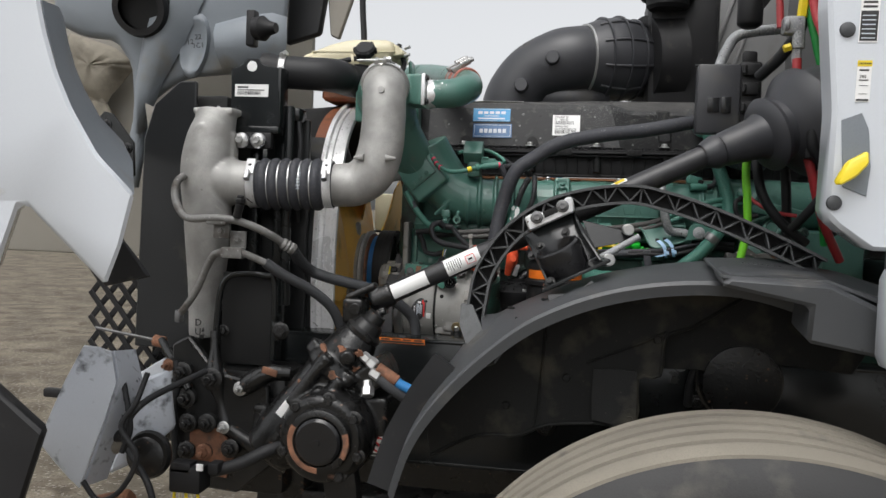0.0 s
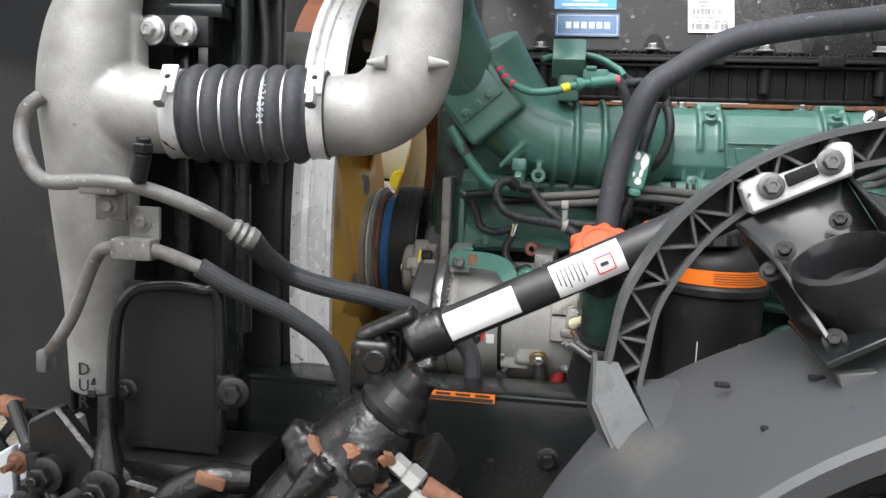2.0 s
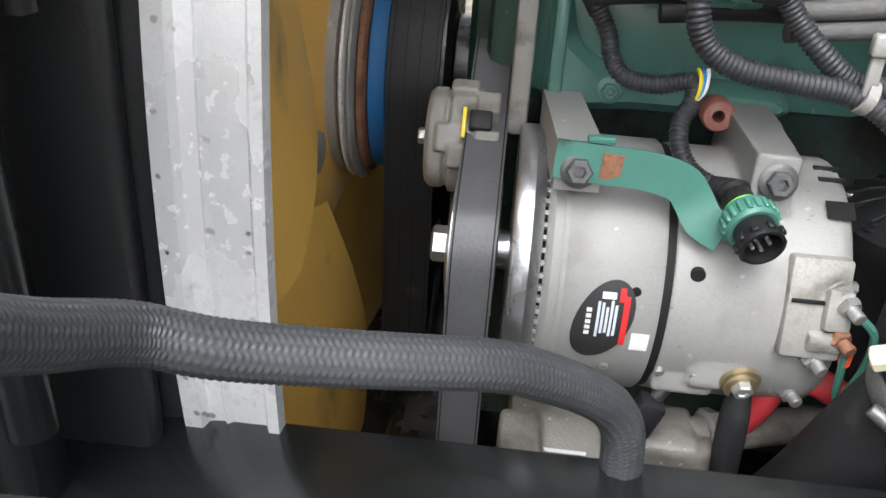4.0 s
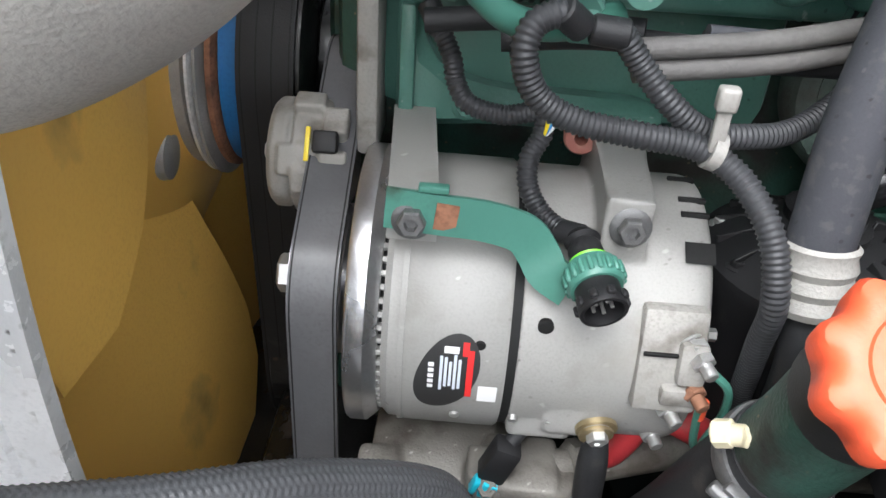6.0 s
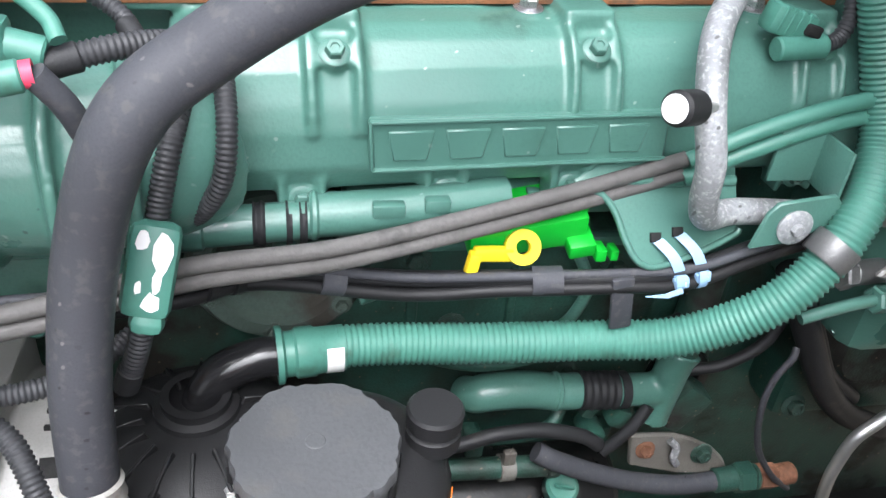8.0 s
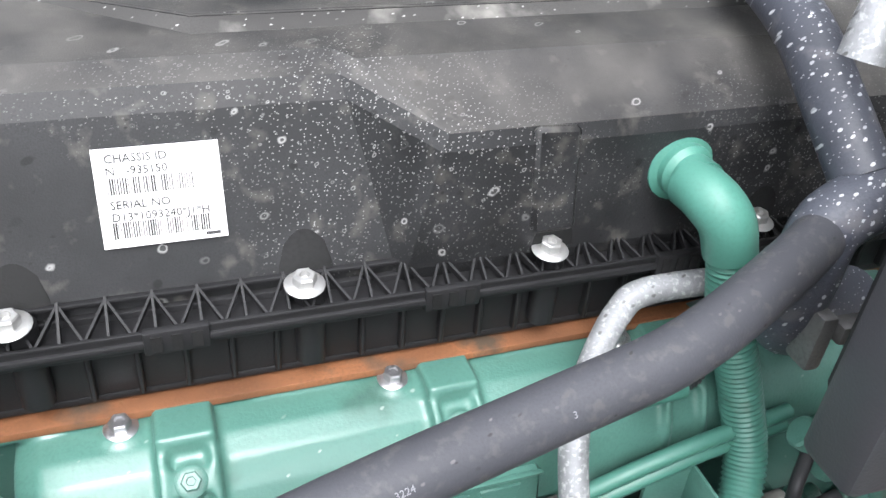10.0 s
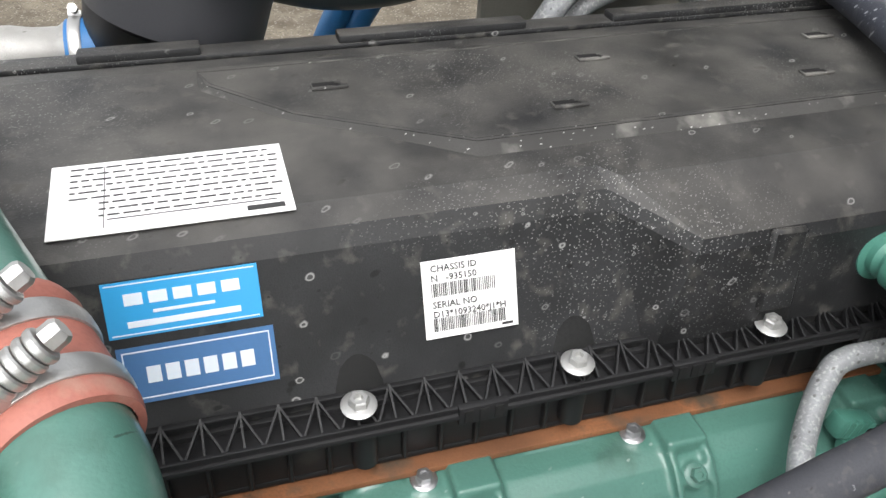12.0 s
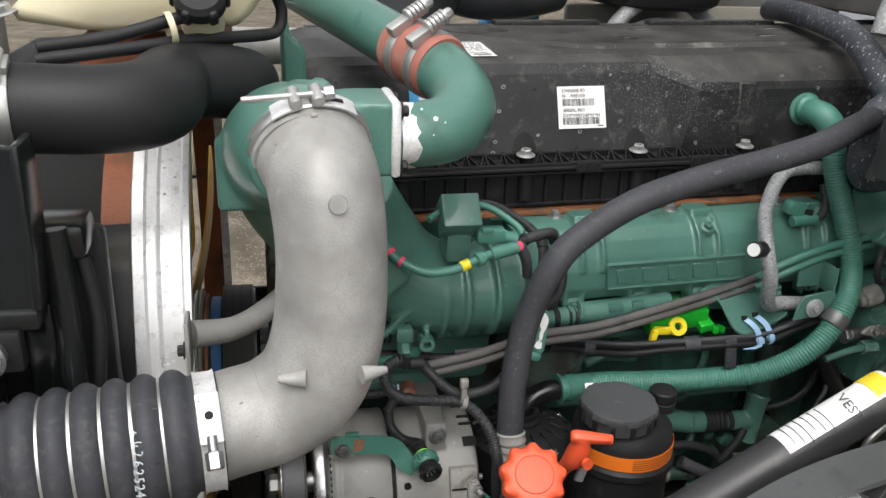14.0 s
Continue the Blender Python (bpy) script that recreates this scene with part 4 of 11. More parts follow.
    rb = part("round_boss", lathe([(0, 0), (0, 0.070), (0.012, 0.070), (0.020, 0.064), (0.022, 0.052), (0.014, 0.048), (0.014, 0)], (0.365, 2.322, 1.205), (0, -1, 0.05), 48), DUSTY_GREEN, t, "dusty round cast cover")
    for k in range(6):
        a = 2 * math.pi * (k + 0.4) / 6
        bolt(rb, (0.365 + 0.058 * math.cos(a), 2.299, 1.206 + 0.058 * math.sin(a)), (0, -1, 0.05), 0.0052, DUSTY_GREEN)
    part("boss_web", prism([Vector(q) for q in ((0.365, 2.306, 1.262), (0.375, 2.302, 1.262), (0.385, 2.300, 1.215), (0.372, 2.302, 1.208), (0.358, 2.304, 1.215))], Vector((0, -0.010, 0)), 0.003), GREEN, rb)
    # webs and small lines over the side of the block
    for x, z, w, h in ((0.470, 1.150, 0.010, 0.10), (0.555, 1.140, 0.008, 0.11), (0.690, 1.150, 0.009, 0.12), (0.775, 1.100, 0.010, 0.14), (0.520, 0.930, 0.010, 0.10), (0.690, 0.900, 0.010, 0.12)):
        part("side_web", box((x, 2.318 if z > 1.1 else 2.349, z), (w, 0.022, h), 0.003, Matrix.Rotation(0.12 * math.sin(40 * x), 4, "Y")), GREEN_GRIME_SHADE, t)
    for z, y in ((1.222, 2.306), (1.108, 2.312)):
        part("cover_rim", box((0.55, y, z), (0.36, 0.012, 0.010), 0.003), GREEN, t)
    part("drain_line", tube([(0.60, 2.300, 1.215), (0.612, 2.292, 1.185), (0.606, 2.296, 1.15), (0.590, 2.302, 1.125)], 0.0052, 10), GREEN, t)
    part("side_sensor", join(rod((0.452, 2.300, 1.190), (0.492, 2.276, 1.200), 0.0085, 14), rod((0.424, 2.296, 1.180), (0.452, 2.298, 1.190), 0.0070, 12), rod((0.478, 2.284, 1.197), (0.486, 2.279, 1.199), 0.0110, 6)), GREEN, t)
    part("drain_cup", lathe([(0, 0.0), (0, 0.016), (0.018, 0.019), (0.024, 0.019), (0.024, 0.0)], (0.660, 2.272, 1.205), (0.1, -0.2, 1), 20), GREEN_GRIME_SHADE, t)
    part("sensor_lead_low", tube([(0.640, 2.300, 1.05), (0.668, 2.296, 1.048), (0.690, 2.300, 1.062)], 0.0042, 8), GREEN_PLASTIC, t)
    part("timing_cover", box((0.022, 2.52, 1.13), (0.05, 0.44, 0.52), 0.012), GREEN_GRIME_SHADE, t)
    # pump outlet, its tee and the small hoses low on the side of the block
    part("outlet_elbow", join(tube([(0.524, 2.305, 1.060, 0.0150), (0.530, 2.292, 1.069, 0.0162), (0.542, 2.29, 1.073, 0.0168), (0.575, 2.29, 1.073, 0.0168), (0.602, 2.29, 1.068, 0.0166), (0.626, 2.29, 1.067, 0.0166)], 0, 24), rod((0.600, 2.29, 1.0685), (0.606, 2.29, 1.0680), 0.0178, 24)), GREEN, t, "green painted outlet elbow")
    part("rubber_sleeve", ribbed([(0.624, 2.29, 1.0672), (0.660, 2.29, 1.0645)], 0.0180, 0.0070, 0.06, 24), RUBBER, t, "ribbed black rubber sleeve")
    tee = part("tee", cast(join(rod((0.655, 2.29, 1.0645), (0.712, 2.29, 1.0615), 0.0155, 24), tube([(0.716, 2.292, 1.106, 0.020), (0.713, 2.29, 1.095, 0.0165), (0.709, 2.29, 1.060, 0.0160), (0.706, 2.29, 1.034, 0.0160), (0.705, 2.29, 1.027, 0.0175)], 0, 24)), 0.0020, 2), GREEN, t, "green tee piece", 60)
    part("tee_ring", lathe([(-0.004, 0.0150), (-0.004, 0.0174), (0.004, 0.0174), (0.004, 0.0150)], (0.667, 2.29, 1.064), (1, 0, -0.05), 28), RUBBER, tee)
    part("riser", tube([(0.714, 2.292, 1.10, 0.0165), (0.72, 2.296, 1.14, 0.0165), (0.725, 2.302, 1.19, 0.0165)], 0, 20), GREEN_GRIME_SHADE, t)
    for pts, rr, m in (
        ([(0.500, 2.272, 1.026), (0.521, 2.270, 1.032), (0.548, 2.270, 1.040), (0.590, 2.270, 1.041), (0.629, 2.270, 1.029), (0.649, 2.272, 1.013)], 0.0068, RUBBER),
        ([(0.655, 2.272, 1.004), (0.662, 2.270, 1.015), (0.677, 2.270, 1.036), (0.690, 2.275, 1.056)], 0.0058, RUBBER),
        ([(0.590, 2.275, 1.008), (0.608, 2.270, 0.999), (0.651, 2.270, 0.976), (0.695, 2.270, 0.958), (0.746, 2.270, 0.946), (0.789, 2.270, 0.947)], 0.0098, RUBBER_GREY),
        ([(0.770, 2.262, 1.215), (0.782, 2.262, 1.195), (0.819, 2.266, 1.135), (0.857, 2.270, 1.075), (0.906, 2.278, 1.023), (0.976, 2.290, 0.980)], 0.0125, RUBBER),
        ([(0.800, 2.276, 1.190), (0.838, 2.278, 1.125), (0.872, 2.282, 1.072), (0.92, 2.290, 1.030)], 0.0085, RUBBER),
        ([(0.735, 2.298, 1.075), (0.765, 2.292, 1.085), (0.795, 2.290, 1.108), (0.812, 2.294, 1.140)], 0.0058, RUBBER),
        ([(0.470, 2.290, 1.125), (0.505, 2.282, 1.118), (0.540, 2.284, 1.112), (0.590, 2.292, 1.112)], 0.0060, GREEN_GRIME_SHADE),
        ([(0.600, 2.300, 1.128), (0.640, 2.288, 1.132), (0.690, 2.290, 1.140), (0.740, 2.304, 1.150)], 0.0055, RUBBER),
        ([(0.545, 2.290, 1.015), (0.580, 2.286, 1.018), (0.606, 2.290, 1.026), (0.618, 2.300, 1.040)], 0.0060, GREEN_GRIME_SHADE)):
        part("side_hose", tube(pts, rr, 14), m, t)
    part("supply_rail", join(rod((0.500, 2.280, 0.988), (0.606, 2.280, 0.981), 0.0105, 20), rod((0.606, 2.280, 0.981), (0.618, 2.280, 0.980), 0.0125, 6)), GREEN_GRIME_SHADE, t)
    part("rail_clip", join(lathe([(-0.007, 0.0105), (-0.007, 0.0128), (0.007, 0.0128), (0.007, 0.0105)], (0.566, 2.280, 0.9836), (1, 0, -0.06), 20), box((0.566, 2.276, 1.002), (0.012, 0.008, 0.016), 0.002)), GRIMY_ALU, t, "grimy steel clip")
    part("hose_fitting", join(rod((0.784, 2.270, 0.947), (0.808, 2.270, 0.948), 0.0125, 16), rod((0.806, 2.270, 0.948), (0.826, 2.270, 0.948), 0.0165, 6), rod((0.826, 2.270, 0.947), (0.832, 2.270, 0.947), 0.0135, 16)), GREEN_GRIME_SHADE, t)
    part("rusty_union", join(rod((0.830, 2.270, 0.947), (0.852, 2.270, 0.946), 0.0140, 6), rod((0.852, 2.270, 0.946), (0.874, 2.272, 0.945), 0.0115, 16)), RUST, t, "bare rusty union")
    plate_out = [(0.692, 0.998), (0.737, 0.995), (0.762, 0.985), (0.787, 0.970), (0.806, 0.950), (0.818, 0.928), (0.757, 0.935), (0.700, 0.955)]
    gp = part("side_plate", prism(xz(plate_out, 2.292), Vector((0, 0.006, 0)), 0.002), GRIMY_ALU, t, "worn grey bracket plate")
    part("plate_edge", tube([(0.735, 2.290, 0.990), (0.742, 2.286, 0.982), (0.741, 2.284, 0.970), (0.748, 2.286, 0.958)], 0.004, 8), DULL_ALU, gp, "bare metal fold")
    bolt(gp, (0.776, 2.291, 0.965), (0, -1, 0.2), 0.0075, GREEN_GRIME_SHADE)
    bolt(gp, (0.712, 2.291, 0.978), (0, -1, 0.2), 0.0065, RUST)
    part("screw_cap", join(lathe([(0, 0), (0, 0.0145), (0.003, 0.0165), (0.018, 0.0165), (0.021, 0.0135), (0.021, 0.007), (0.018, 0.0)], (0.626, 2.285, 0.938), (0, -0.5, 0.87), 24), box((0.626, 2.272, 0.9575), (0.022, 0.004, 0.004), 0.001, Matrix.Rotation(0.4, 4, "Y"))), GREEN_PLASTIC, t, "green screw cap")
    part("steel_ring", tube([(0.890, 2.235, 0.930), (0.874, 2.225, 0.955), (0.864, 2.220, 0.990), (0.863, 2.220, 1.012), (0.868, 2.220, 1.049), (0.886, 2.222, 1.068), (0.914, 2.228, 1.082), (0.95, 2.240, 1.086)], 0.0058, 14), ZINC, t, "bright steel pipe")
    part("pale_wire", tube([(0.800, 2.255, 1.135), (0.796, 2.250, 1.127), (0.787, 2.250, 1.105), (0.786, 2.250, 1.070), (0.800, 2.250, 1.016), (0.835, 2.255, 0.965), (0.870, 2.265, 0.930)], 0.0032, 10), RUBBER_GREY, t, "pale thin wire")
    part("small_pipe", join(tube([(0.823, 2.250, 1.155), (0.836, 2.248, 1.162), (0.852, 2.250, 1.167)], 0.0035, 10), rod((0.850, 2.250, 1.167), (0.868, 2.252, 1.173), 0.0105, 6), rod((0.866, 2.252, 1.172), (0.884, 2.258, 1.177), 0.0080, 14)), GREEN, t)
    part("housing_face", join(box((0.925, 2.330, 1.075), (0.16, 0.06, 0.16), 0.014), rod((0.93, 2.292, 1.085), (0.93, 2.32, 1.085), 0.045, 32)), GREEN_GRIME_SHADE, t)
    for x, y, z in ((0.872, 2.299, 1.135), (0.960, 2.299, 1.135), (0.866, 2.299, 1.015), (0.505, 2.308, 1.135), (0.640, 2.308, 1.190), (0.470, 2.308, 1.205), (0.560, 2.352, 1.03), (0.640, 2.352, 1.03), (0.735, 2.352, 1.04), (0.50, 2.352, 0.96)):
        bolt(t, (x, y, z), (0, -1, 0.2), 0.0085, GREEN_GRIME_SHADE)
    for x, z, w, h in ((0.672, 1.030, 0.022, 0.018), (0.650, 1.008, 0.016, 0.022), (0.640, 1.045, 0.020, 0.014), (0.535, 1.005, 0.020, 0.018), (0.735, 1.035, 0.05, 0.035)):
        part("fitting_block", box((x, 2.298, z), (w, 0.03, h), 0.004, Matrix.Rotation(3 * x, 4, "Y")), GREEN_GRIME_SHADE, t)
    part("round_cover", lathe([(0, 0), (0, 0.030), (0.006, 0.034), (0.016, 0.030), (0.018, 0.018), (0.012, 0.014), (0.012, 0)], (0.752, 2.345, 1.035), (0, -1, 0.1), 28), BLACK_GREASE, t)
    # unseen barrel, added to darken the space low on the block
    part("added_dark_barrel", join(rod((0.40, 2.33, 0.88), (0.70, 2.33, 0.88), 0.055, 28), rod((0.45, 2.27, 0.90), (0.62, 2.27, 0.90), 0.028, 20)), BLACK_GREASE, t)
    part("oil_sump", box((0.5, 2.5, 0.66), (1.3, 0.42, 0.26), 0.03), BLACK_GREASE, t)
    # unseen box, added to keep pale ground out of the dark gap
    part("ground_blocker", box((-0.02, 2.42, 0.80), (0.10, 0.6, 0.10), 0.02), BLACK_GREASE, t)
    fp = part("front_plate", prism([Vector(q) for q in ((0.040, 2.262, 1.262), (0.052, 2.262, 1.258), (0.060, 2.262, 1.222), (0.078, 2.262, 1.208), (0.105, 2.262, 1.202), (0.15, 2.262, 1.202), (0.198, 2.262, 1.200), (0.214, 2.262, 1.190), (0.205, 2.262, 1.178), (0.10, 2.262, 1.178), (0.040, 2.262, 1.172))], Vector((0, 0.03, 0)), 0.007), GREEN, t)
    part("upper_casting", box((0.15, 2.305, 1.225), (0.26, 0.05, 0.10), 0.02), GREEN, t)
    part("rusty_ear", lathe([(0, 0.0042), (0, 0.0095), (0.002, 0.0108), (0.030, 0.0108), (0.030, 0.0042), (0, 0.0042)], (0.156, 2.238, 1.187), (0.1, 1, -0.1), 24), SILICONE, t, "rust-pink bare mounting ear")
    part("edge_rib", box((0.047, 2.260, 1.215), (0.010, 0.008, 0.08), 0.003), GREEN, fp)
    bolt(fp, (0.085, 2.2615, 1.192), (0, -1, 0.1), 0.006, GREEN)
    return t


build_engine()


def build_alternator():
    t = thing("alternator", (0.14, 2.215, 0.99), "silver cast alternator with a red and black oval label", "alternator")
    yc, zc, r = 2.217, 1.084, 0.085
    c = lambda x: Vector((x, yc, zc))
    part("front_housing", lathe([(0, 0), (0, r - 0.004), (0.004, r), (0.012, r), (0.014, r + 0.0015), (0.07, r + 0.0015), (0.072, r), (0.072, 0)], c(0.048), (1, 0, 0), 64), ALT_ALU, t)
    part("seam", lathe([(0, 0), (0, r - 0.0012), (0.006, r - 0.0012), (0.006, 0)], c(0.1195), (1, 0, 0), 64), DARK, t, "black seam between the housings")
    shape = [lathe([(0, 0), (0, r), (0.098, r), (0.104, r - 0.002), (0.107, r - 0.010), (0.107, 0)], c(0.125), (1, 0, 0), 64),
             loft([[Vector((0.164 + e, 2.163, 1.150)), Vector((0.190 + e, 2.163, 1.150)), Vector((0.190 + e, 2.163, 1.189)), Vector((0.164 + e, 2.163, 1.190))] if not e else [Vector((0.163, 2.272, 1.150)), Vector((0.195, 2.272, 1.150)), Vector((0.195, 2.272, 1.191)), Vector((0.163, 2.272, 1.191))] for e in (0, 1)]),
             box((0.165, 2.152, 1.058), (0.040, 0.034, 0.040), 0.006), box((0.145, 2.155, 1.04), (0.04, 0.03, 0.02), 0.004)]
    part("rear_housing", cast(join(*shape), 0.0018, 2), ALT_ALU, t, "", 45)
    for x, a in ((0.221, 1.45), (0.221, 1.30), (0.219, 1.75)):
        q = Vector((x, yc - r * math.cos(a), zc + r * math.sin(a)))
        part("cooling_slot", box(q, (0.016, 0.004, 0.003), 0.0005, Matrix.Rotation(a - math.pi / 2, 4, "X")), DARK, t)
    part("fan_disc", lathe([(0, 0.02), (0, 0.088), (0.002, 0.0895), (0.0115, 0.0895), (0.0150, 0.0865), (0.0185, 0.083), (0.0185, 0.02)], c(0.027), (1, 0, 0), 64), MACHINED, t, "bright steel fan disc")
    fin = to_mesh("fin", box((0, 0, 0), (0.010, 0.0034, 0.006), 0.0006, None, 1), ALT_ALU)
    part("fan_gap", lathe([(0, 0), (0, 0.0755), (0.010, 0.0755), (0.010, 0)], c(0.039), (1, 0, 0), 48), DARK, t)
    for k in range(64):
        a = 2 * math.pi * k / 64
        part_at("cooling_fin", fin, Matrix.Translation((0.044, yc + 0.078 * math.cos(a), zc + 0.078 * math.sin(a))) @ Matrix.Rotation(a - math.pi / 2, 4, "X"), t)
    pul = part("pulley", lathe([(0, 0), (0, 0.012), (0.001, 0.03), (0.004, 0.045), (0.004, 0.049), (0.034, 0.049), (0.036, 0.047), (0.036, 0.014), (0.05, 0.014), (0.05, 0)], c(-0.017), (1, 0, 0), 48), MACHINED, t)
    part("nut", rod(c(-0.028), c(-0.015), 0.013, 6), ZINC, pul)
    # mounting ears
    ear = part("mounting_ear", loft([[Vector((x, yy, zz)) for x, zz in ((x0, 1.160), (x1, 1.160), (x1, 1.189), (x0, 1.189))] for yy, x0, x1 in ((2.1525, 0.048, 0.075), (2.262, 0.040, 0.066))]), ALT_ALU, t)
    bolt(ear, (0.0615, 2.151, 1.1745), (0, -1, 0.15), 0.0078, DARK_ZINC, washer=1.45, socket=True, label="dark grimy flange bolt")
    bolt(t, (0.1785, 2.162, 1.1735), (0, -1, 0.15), 0.0078, DARK_ZINC, washer=1.45, socket=True, label="dark grimy flange bolt")
    # plug bracket
    path = [(0.047, 2.152, 1.180), (0.075, 2.150, 1.179), (0.100, 2.149, 1.178), (0.120, 2.148, 1.173), (0.129, 2.147, 1.163), (0.136, 2.143, 1.153), (0.148, 2.137, 1.148)]
    cpath = spline(path, 6)
    rings = []
    for i, q in enumerate(cpath):
        tan = Vector(cpath[min(i + 1, len(cpath) - 1)] - cpath[max(i - 1, 0)]).normalized()
        nrm = Vector((0, -1, 0.1))
        nrm = (nrm - tan * nrm.dot(tan)).normalized()
        wd = tan.cross(nrm) * 0.0115
        q = Vector(q)
        rings.append([q - wd - nrm * 0.0014, q + wd - nrm * 0.0014, q + wd + nrm * 0.0014, q - wd + nrm * 0.0014])
    strap = part("plug_bracket", loft(rings), GREEN_PLASTIC, t, "green painted strap holding the plug")
    part("rust_patch", box((0.0795, 2.1482, 1.1785), (0.012, 0.0012, 0.016), 0.0003, Matrix.Rotation(0.1, 4, "Y")), RUST, strap, "bare rusty patch")
    part("strap_tab", box((0.072, 2.152, 1.1935), (0.016, 0.006, 0.004), 0.001), GREEN_PLASTIC, strap)
    ax = Vector((0.20, -0.92, -0.28)).normalized()
    o = Vector((0.1545, 2.147, 1.165))
    plug = part("plug", join(lathe([(0, 0), (0, 0.0085), (0.012, 0.0074), (0.016, 0.0118), (0.030, 0.0118), (0.032, 0.0127), (0.038, 0.0127), (0.039, 0.0124), (0.039, 0.0106), (0.028, 0.0101), (0.028, 0)], o, ax, 36)), BLACK_PLASTIC, t, "black round plug with five pins")
    tooth = to_mesh("tooth", box((0, 0, 0), (0.003, 0.0045, 0.005), 0.0008, None, 1), BLACK_PLASTIC)
    for k in range(9):
        a = 2 * math.pi * k / 9
        part_at("tooth", tooth, Matrix.Translation(o + ax * 0.034 + basis(ax).to_3x3() @ Vector((0.0130 * math.cos(a), 0.0130 * math.sin(a), 0))) @ basis(ax) @ Matrix.Rotation(a, 4, "Z"), plug)
    nut = part("plug_nut", lathe([(0.010, 0.0098), (0.010, 0.0139), (0.013, 0.0151), (0.022, 0.0151), (0.024, 0.0136), (0.024, 0.0098)], o, ax, 36), GREEN_PLASTIC, plug, "green knurled ring")
    part("yellow_seal", lathe([(0.0065, 0.009), (0.0065, 0.0111), (0.0095, 0.0095), (0.0105, 0.0111), (0.0105, 0.009)], o, ax, 28), LIME, plug, "yellow green seal ring")
    part("back_shell", lathe([(-0.012, 0.0), (-0.012, 0.0074), (-0.008, 0.0100), (-0.006, 0.0074), (-0.004, 0.009), (0.002, 0.0095), (0.006, 0.0095), (0.006, 0)], o, ax, 20), BLACK_PLASTIC, plug)
    knurl = to_mesh("knurl", box((0, 0, 0), (0.0028, 0.0030, 0.0085), 0.0008, None, 1), GREEN_PLASTIC)
    for k in range(20):
        a = 2 * math.pi * k / 20
        part_at("knurl", knurl, Matrix.Translation(o + ax * 0.0175 + basis(ax).to_3x3() @ Vector((0.0152 * math.cos(a), 0.0152 * math.sin(a), 0))) @ basis(ax) @ Matrix.Rotation(a, 4, "Z"), nut)
    for k in range(5):
        a = 2 * math.pi * k / 5
        p = o + ax * 0.028 + basis(ax).to_3x3() @ Vector((0.005 * math.cos(a), 0.005 * math.sin(a), 0))
        part("pin", rod(p, p + ax * 0.008, 0.0011, 8), ZINC, plug)
    # oval label lying on the round front
    def on_body(x, a, lift=0.001):
        rr = r + 0.0015 + lift
        return Vector((x, yc - rr * math.cos(a), zc + rr * math.sin(a)))
    def patch(name, x0, a0, wx, wa, mat, parent, oval=False, lift=0.001, label=""):
        bm = bmesh.new()
        n = 24
        if oval:
            rows = []
            for k in range(n + 1):
                v = -math.cos(math.pi * k / n)
                half = max(0.0003, wx * math.sqrt(max(0.0, 1 - v * v)))
                rows.append([on_body(x0 + 0.006 * v - half, a0 + wa * v, lift), on_body(x0 + 0.006 * v + half, a0 + wa * v, lift)])
            bm.free()
            bm = loft(rows, closed=False, caps=False)
        else:
            rows = [[on_body(x0 - wx, a, lift), on_body(x0 + wx, a, lift)] for a in np.linspace(a0 - wa, a0 + wa, 6)]
            bm.free()
            bm = loft(rows, closed=False, caps=False)
        return part(name, bm, mat, parent, label)
    a0 = 0.02
    lab = patch("oval_label", 0.0865, a0, 0.0175, 0.32, INK, t, True, 0.0012, "black oval label with a red edge")
    patch("red_edge", 0.0995, a0 + 0.02, 0.0018, 0.19, RED_INK, lab, False, 0.0018)
    patch("red_edge", 0.0965, a0 + 0.215, 0.0018, 0.05, RED_INK, lab, False, 0.0018)
    for k in range(5):
        patch("print", 0.0832 + 0.0026 * k, a0 + 0.02 + 0.012 * (k % 2), 0.00085, 0.14 - 0.02 * (k % 3), PALE_INK, lab, False, 0.0018)
    patch("white_text_box", 0.0885, a0 + 0.205, 0.0042, 0.025, STICKER, lab, False, 0.0018)
    for k in range(5):
        patch("pale_logo_shape", 0.0775, a0 - 0.09 + 0.045 * k, 0.0016, 0.016, STICKER, lab, False, 0.0018)
    patch("barcode_label", 0.1105, a0 - 0.14, 0.0055, 0.075, STICKER, t, False, 0.0012, "small torn white label")
    for x, a in ((0.104, 0.26), (0.139, 0.42)):
        p = on_body(x, a, 0)
        part("hole", rod(p + Vector((0, 0.004, 0)), p + Vector((0, -0.0006, 0)), 0.0045 if x > 0.12 else 0.0032, 14), DARK, t)
    for x in (0.093, 0.128, 0.15):
        part("screw_head", rod(on_body(x, -0.42, -0.002), on_body(x, -0.42, 0.002), 0.003, 10), ZINC, t)
    # terminals
    tb = part("terminal_block", join(box((0.209, 2.1385, 1.106), (0.036, 0.016, 0.062), 0.003, Matrix.Rotation(-0.27, 4, "X")), box((0.220, 2.136, 1.108), (0.016, 0.022, 0.026), 0.003, Matrix.Rotation(-0.27, 4, "X")), box((0.216, 2.132, 1.090), (0.022, 0.022, 0.012), 0.003)), GRIMY_PALE, t, "dull grey terminal block")
    part("block_groove", box((0.203, 2.1310, 1.113), (0.020, 0.002, 0.0022), 0.0004), DARK, tb)
    for x, y, z, m in ((0.219, 2.140, 1.118, ZINC), (0.2185, 2.138, 1.097, RUST), (0.2085, 2.142, 1.079, ZINC)):
        d = Vector((0.35, -0.9, -0.25)).normalized()
        q = Vector((x, y, z)) - d * 0.006
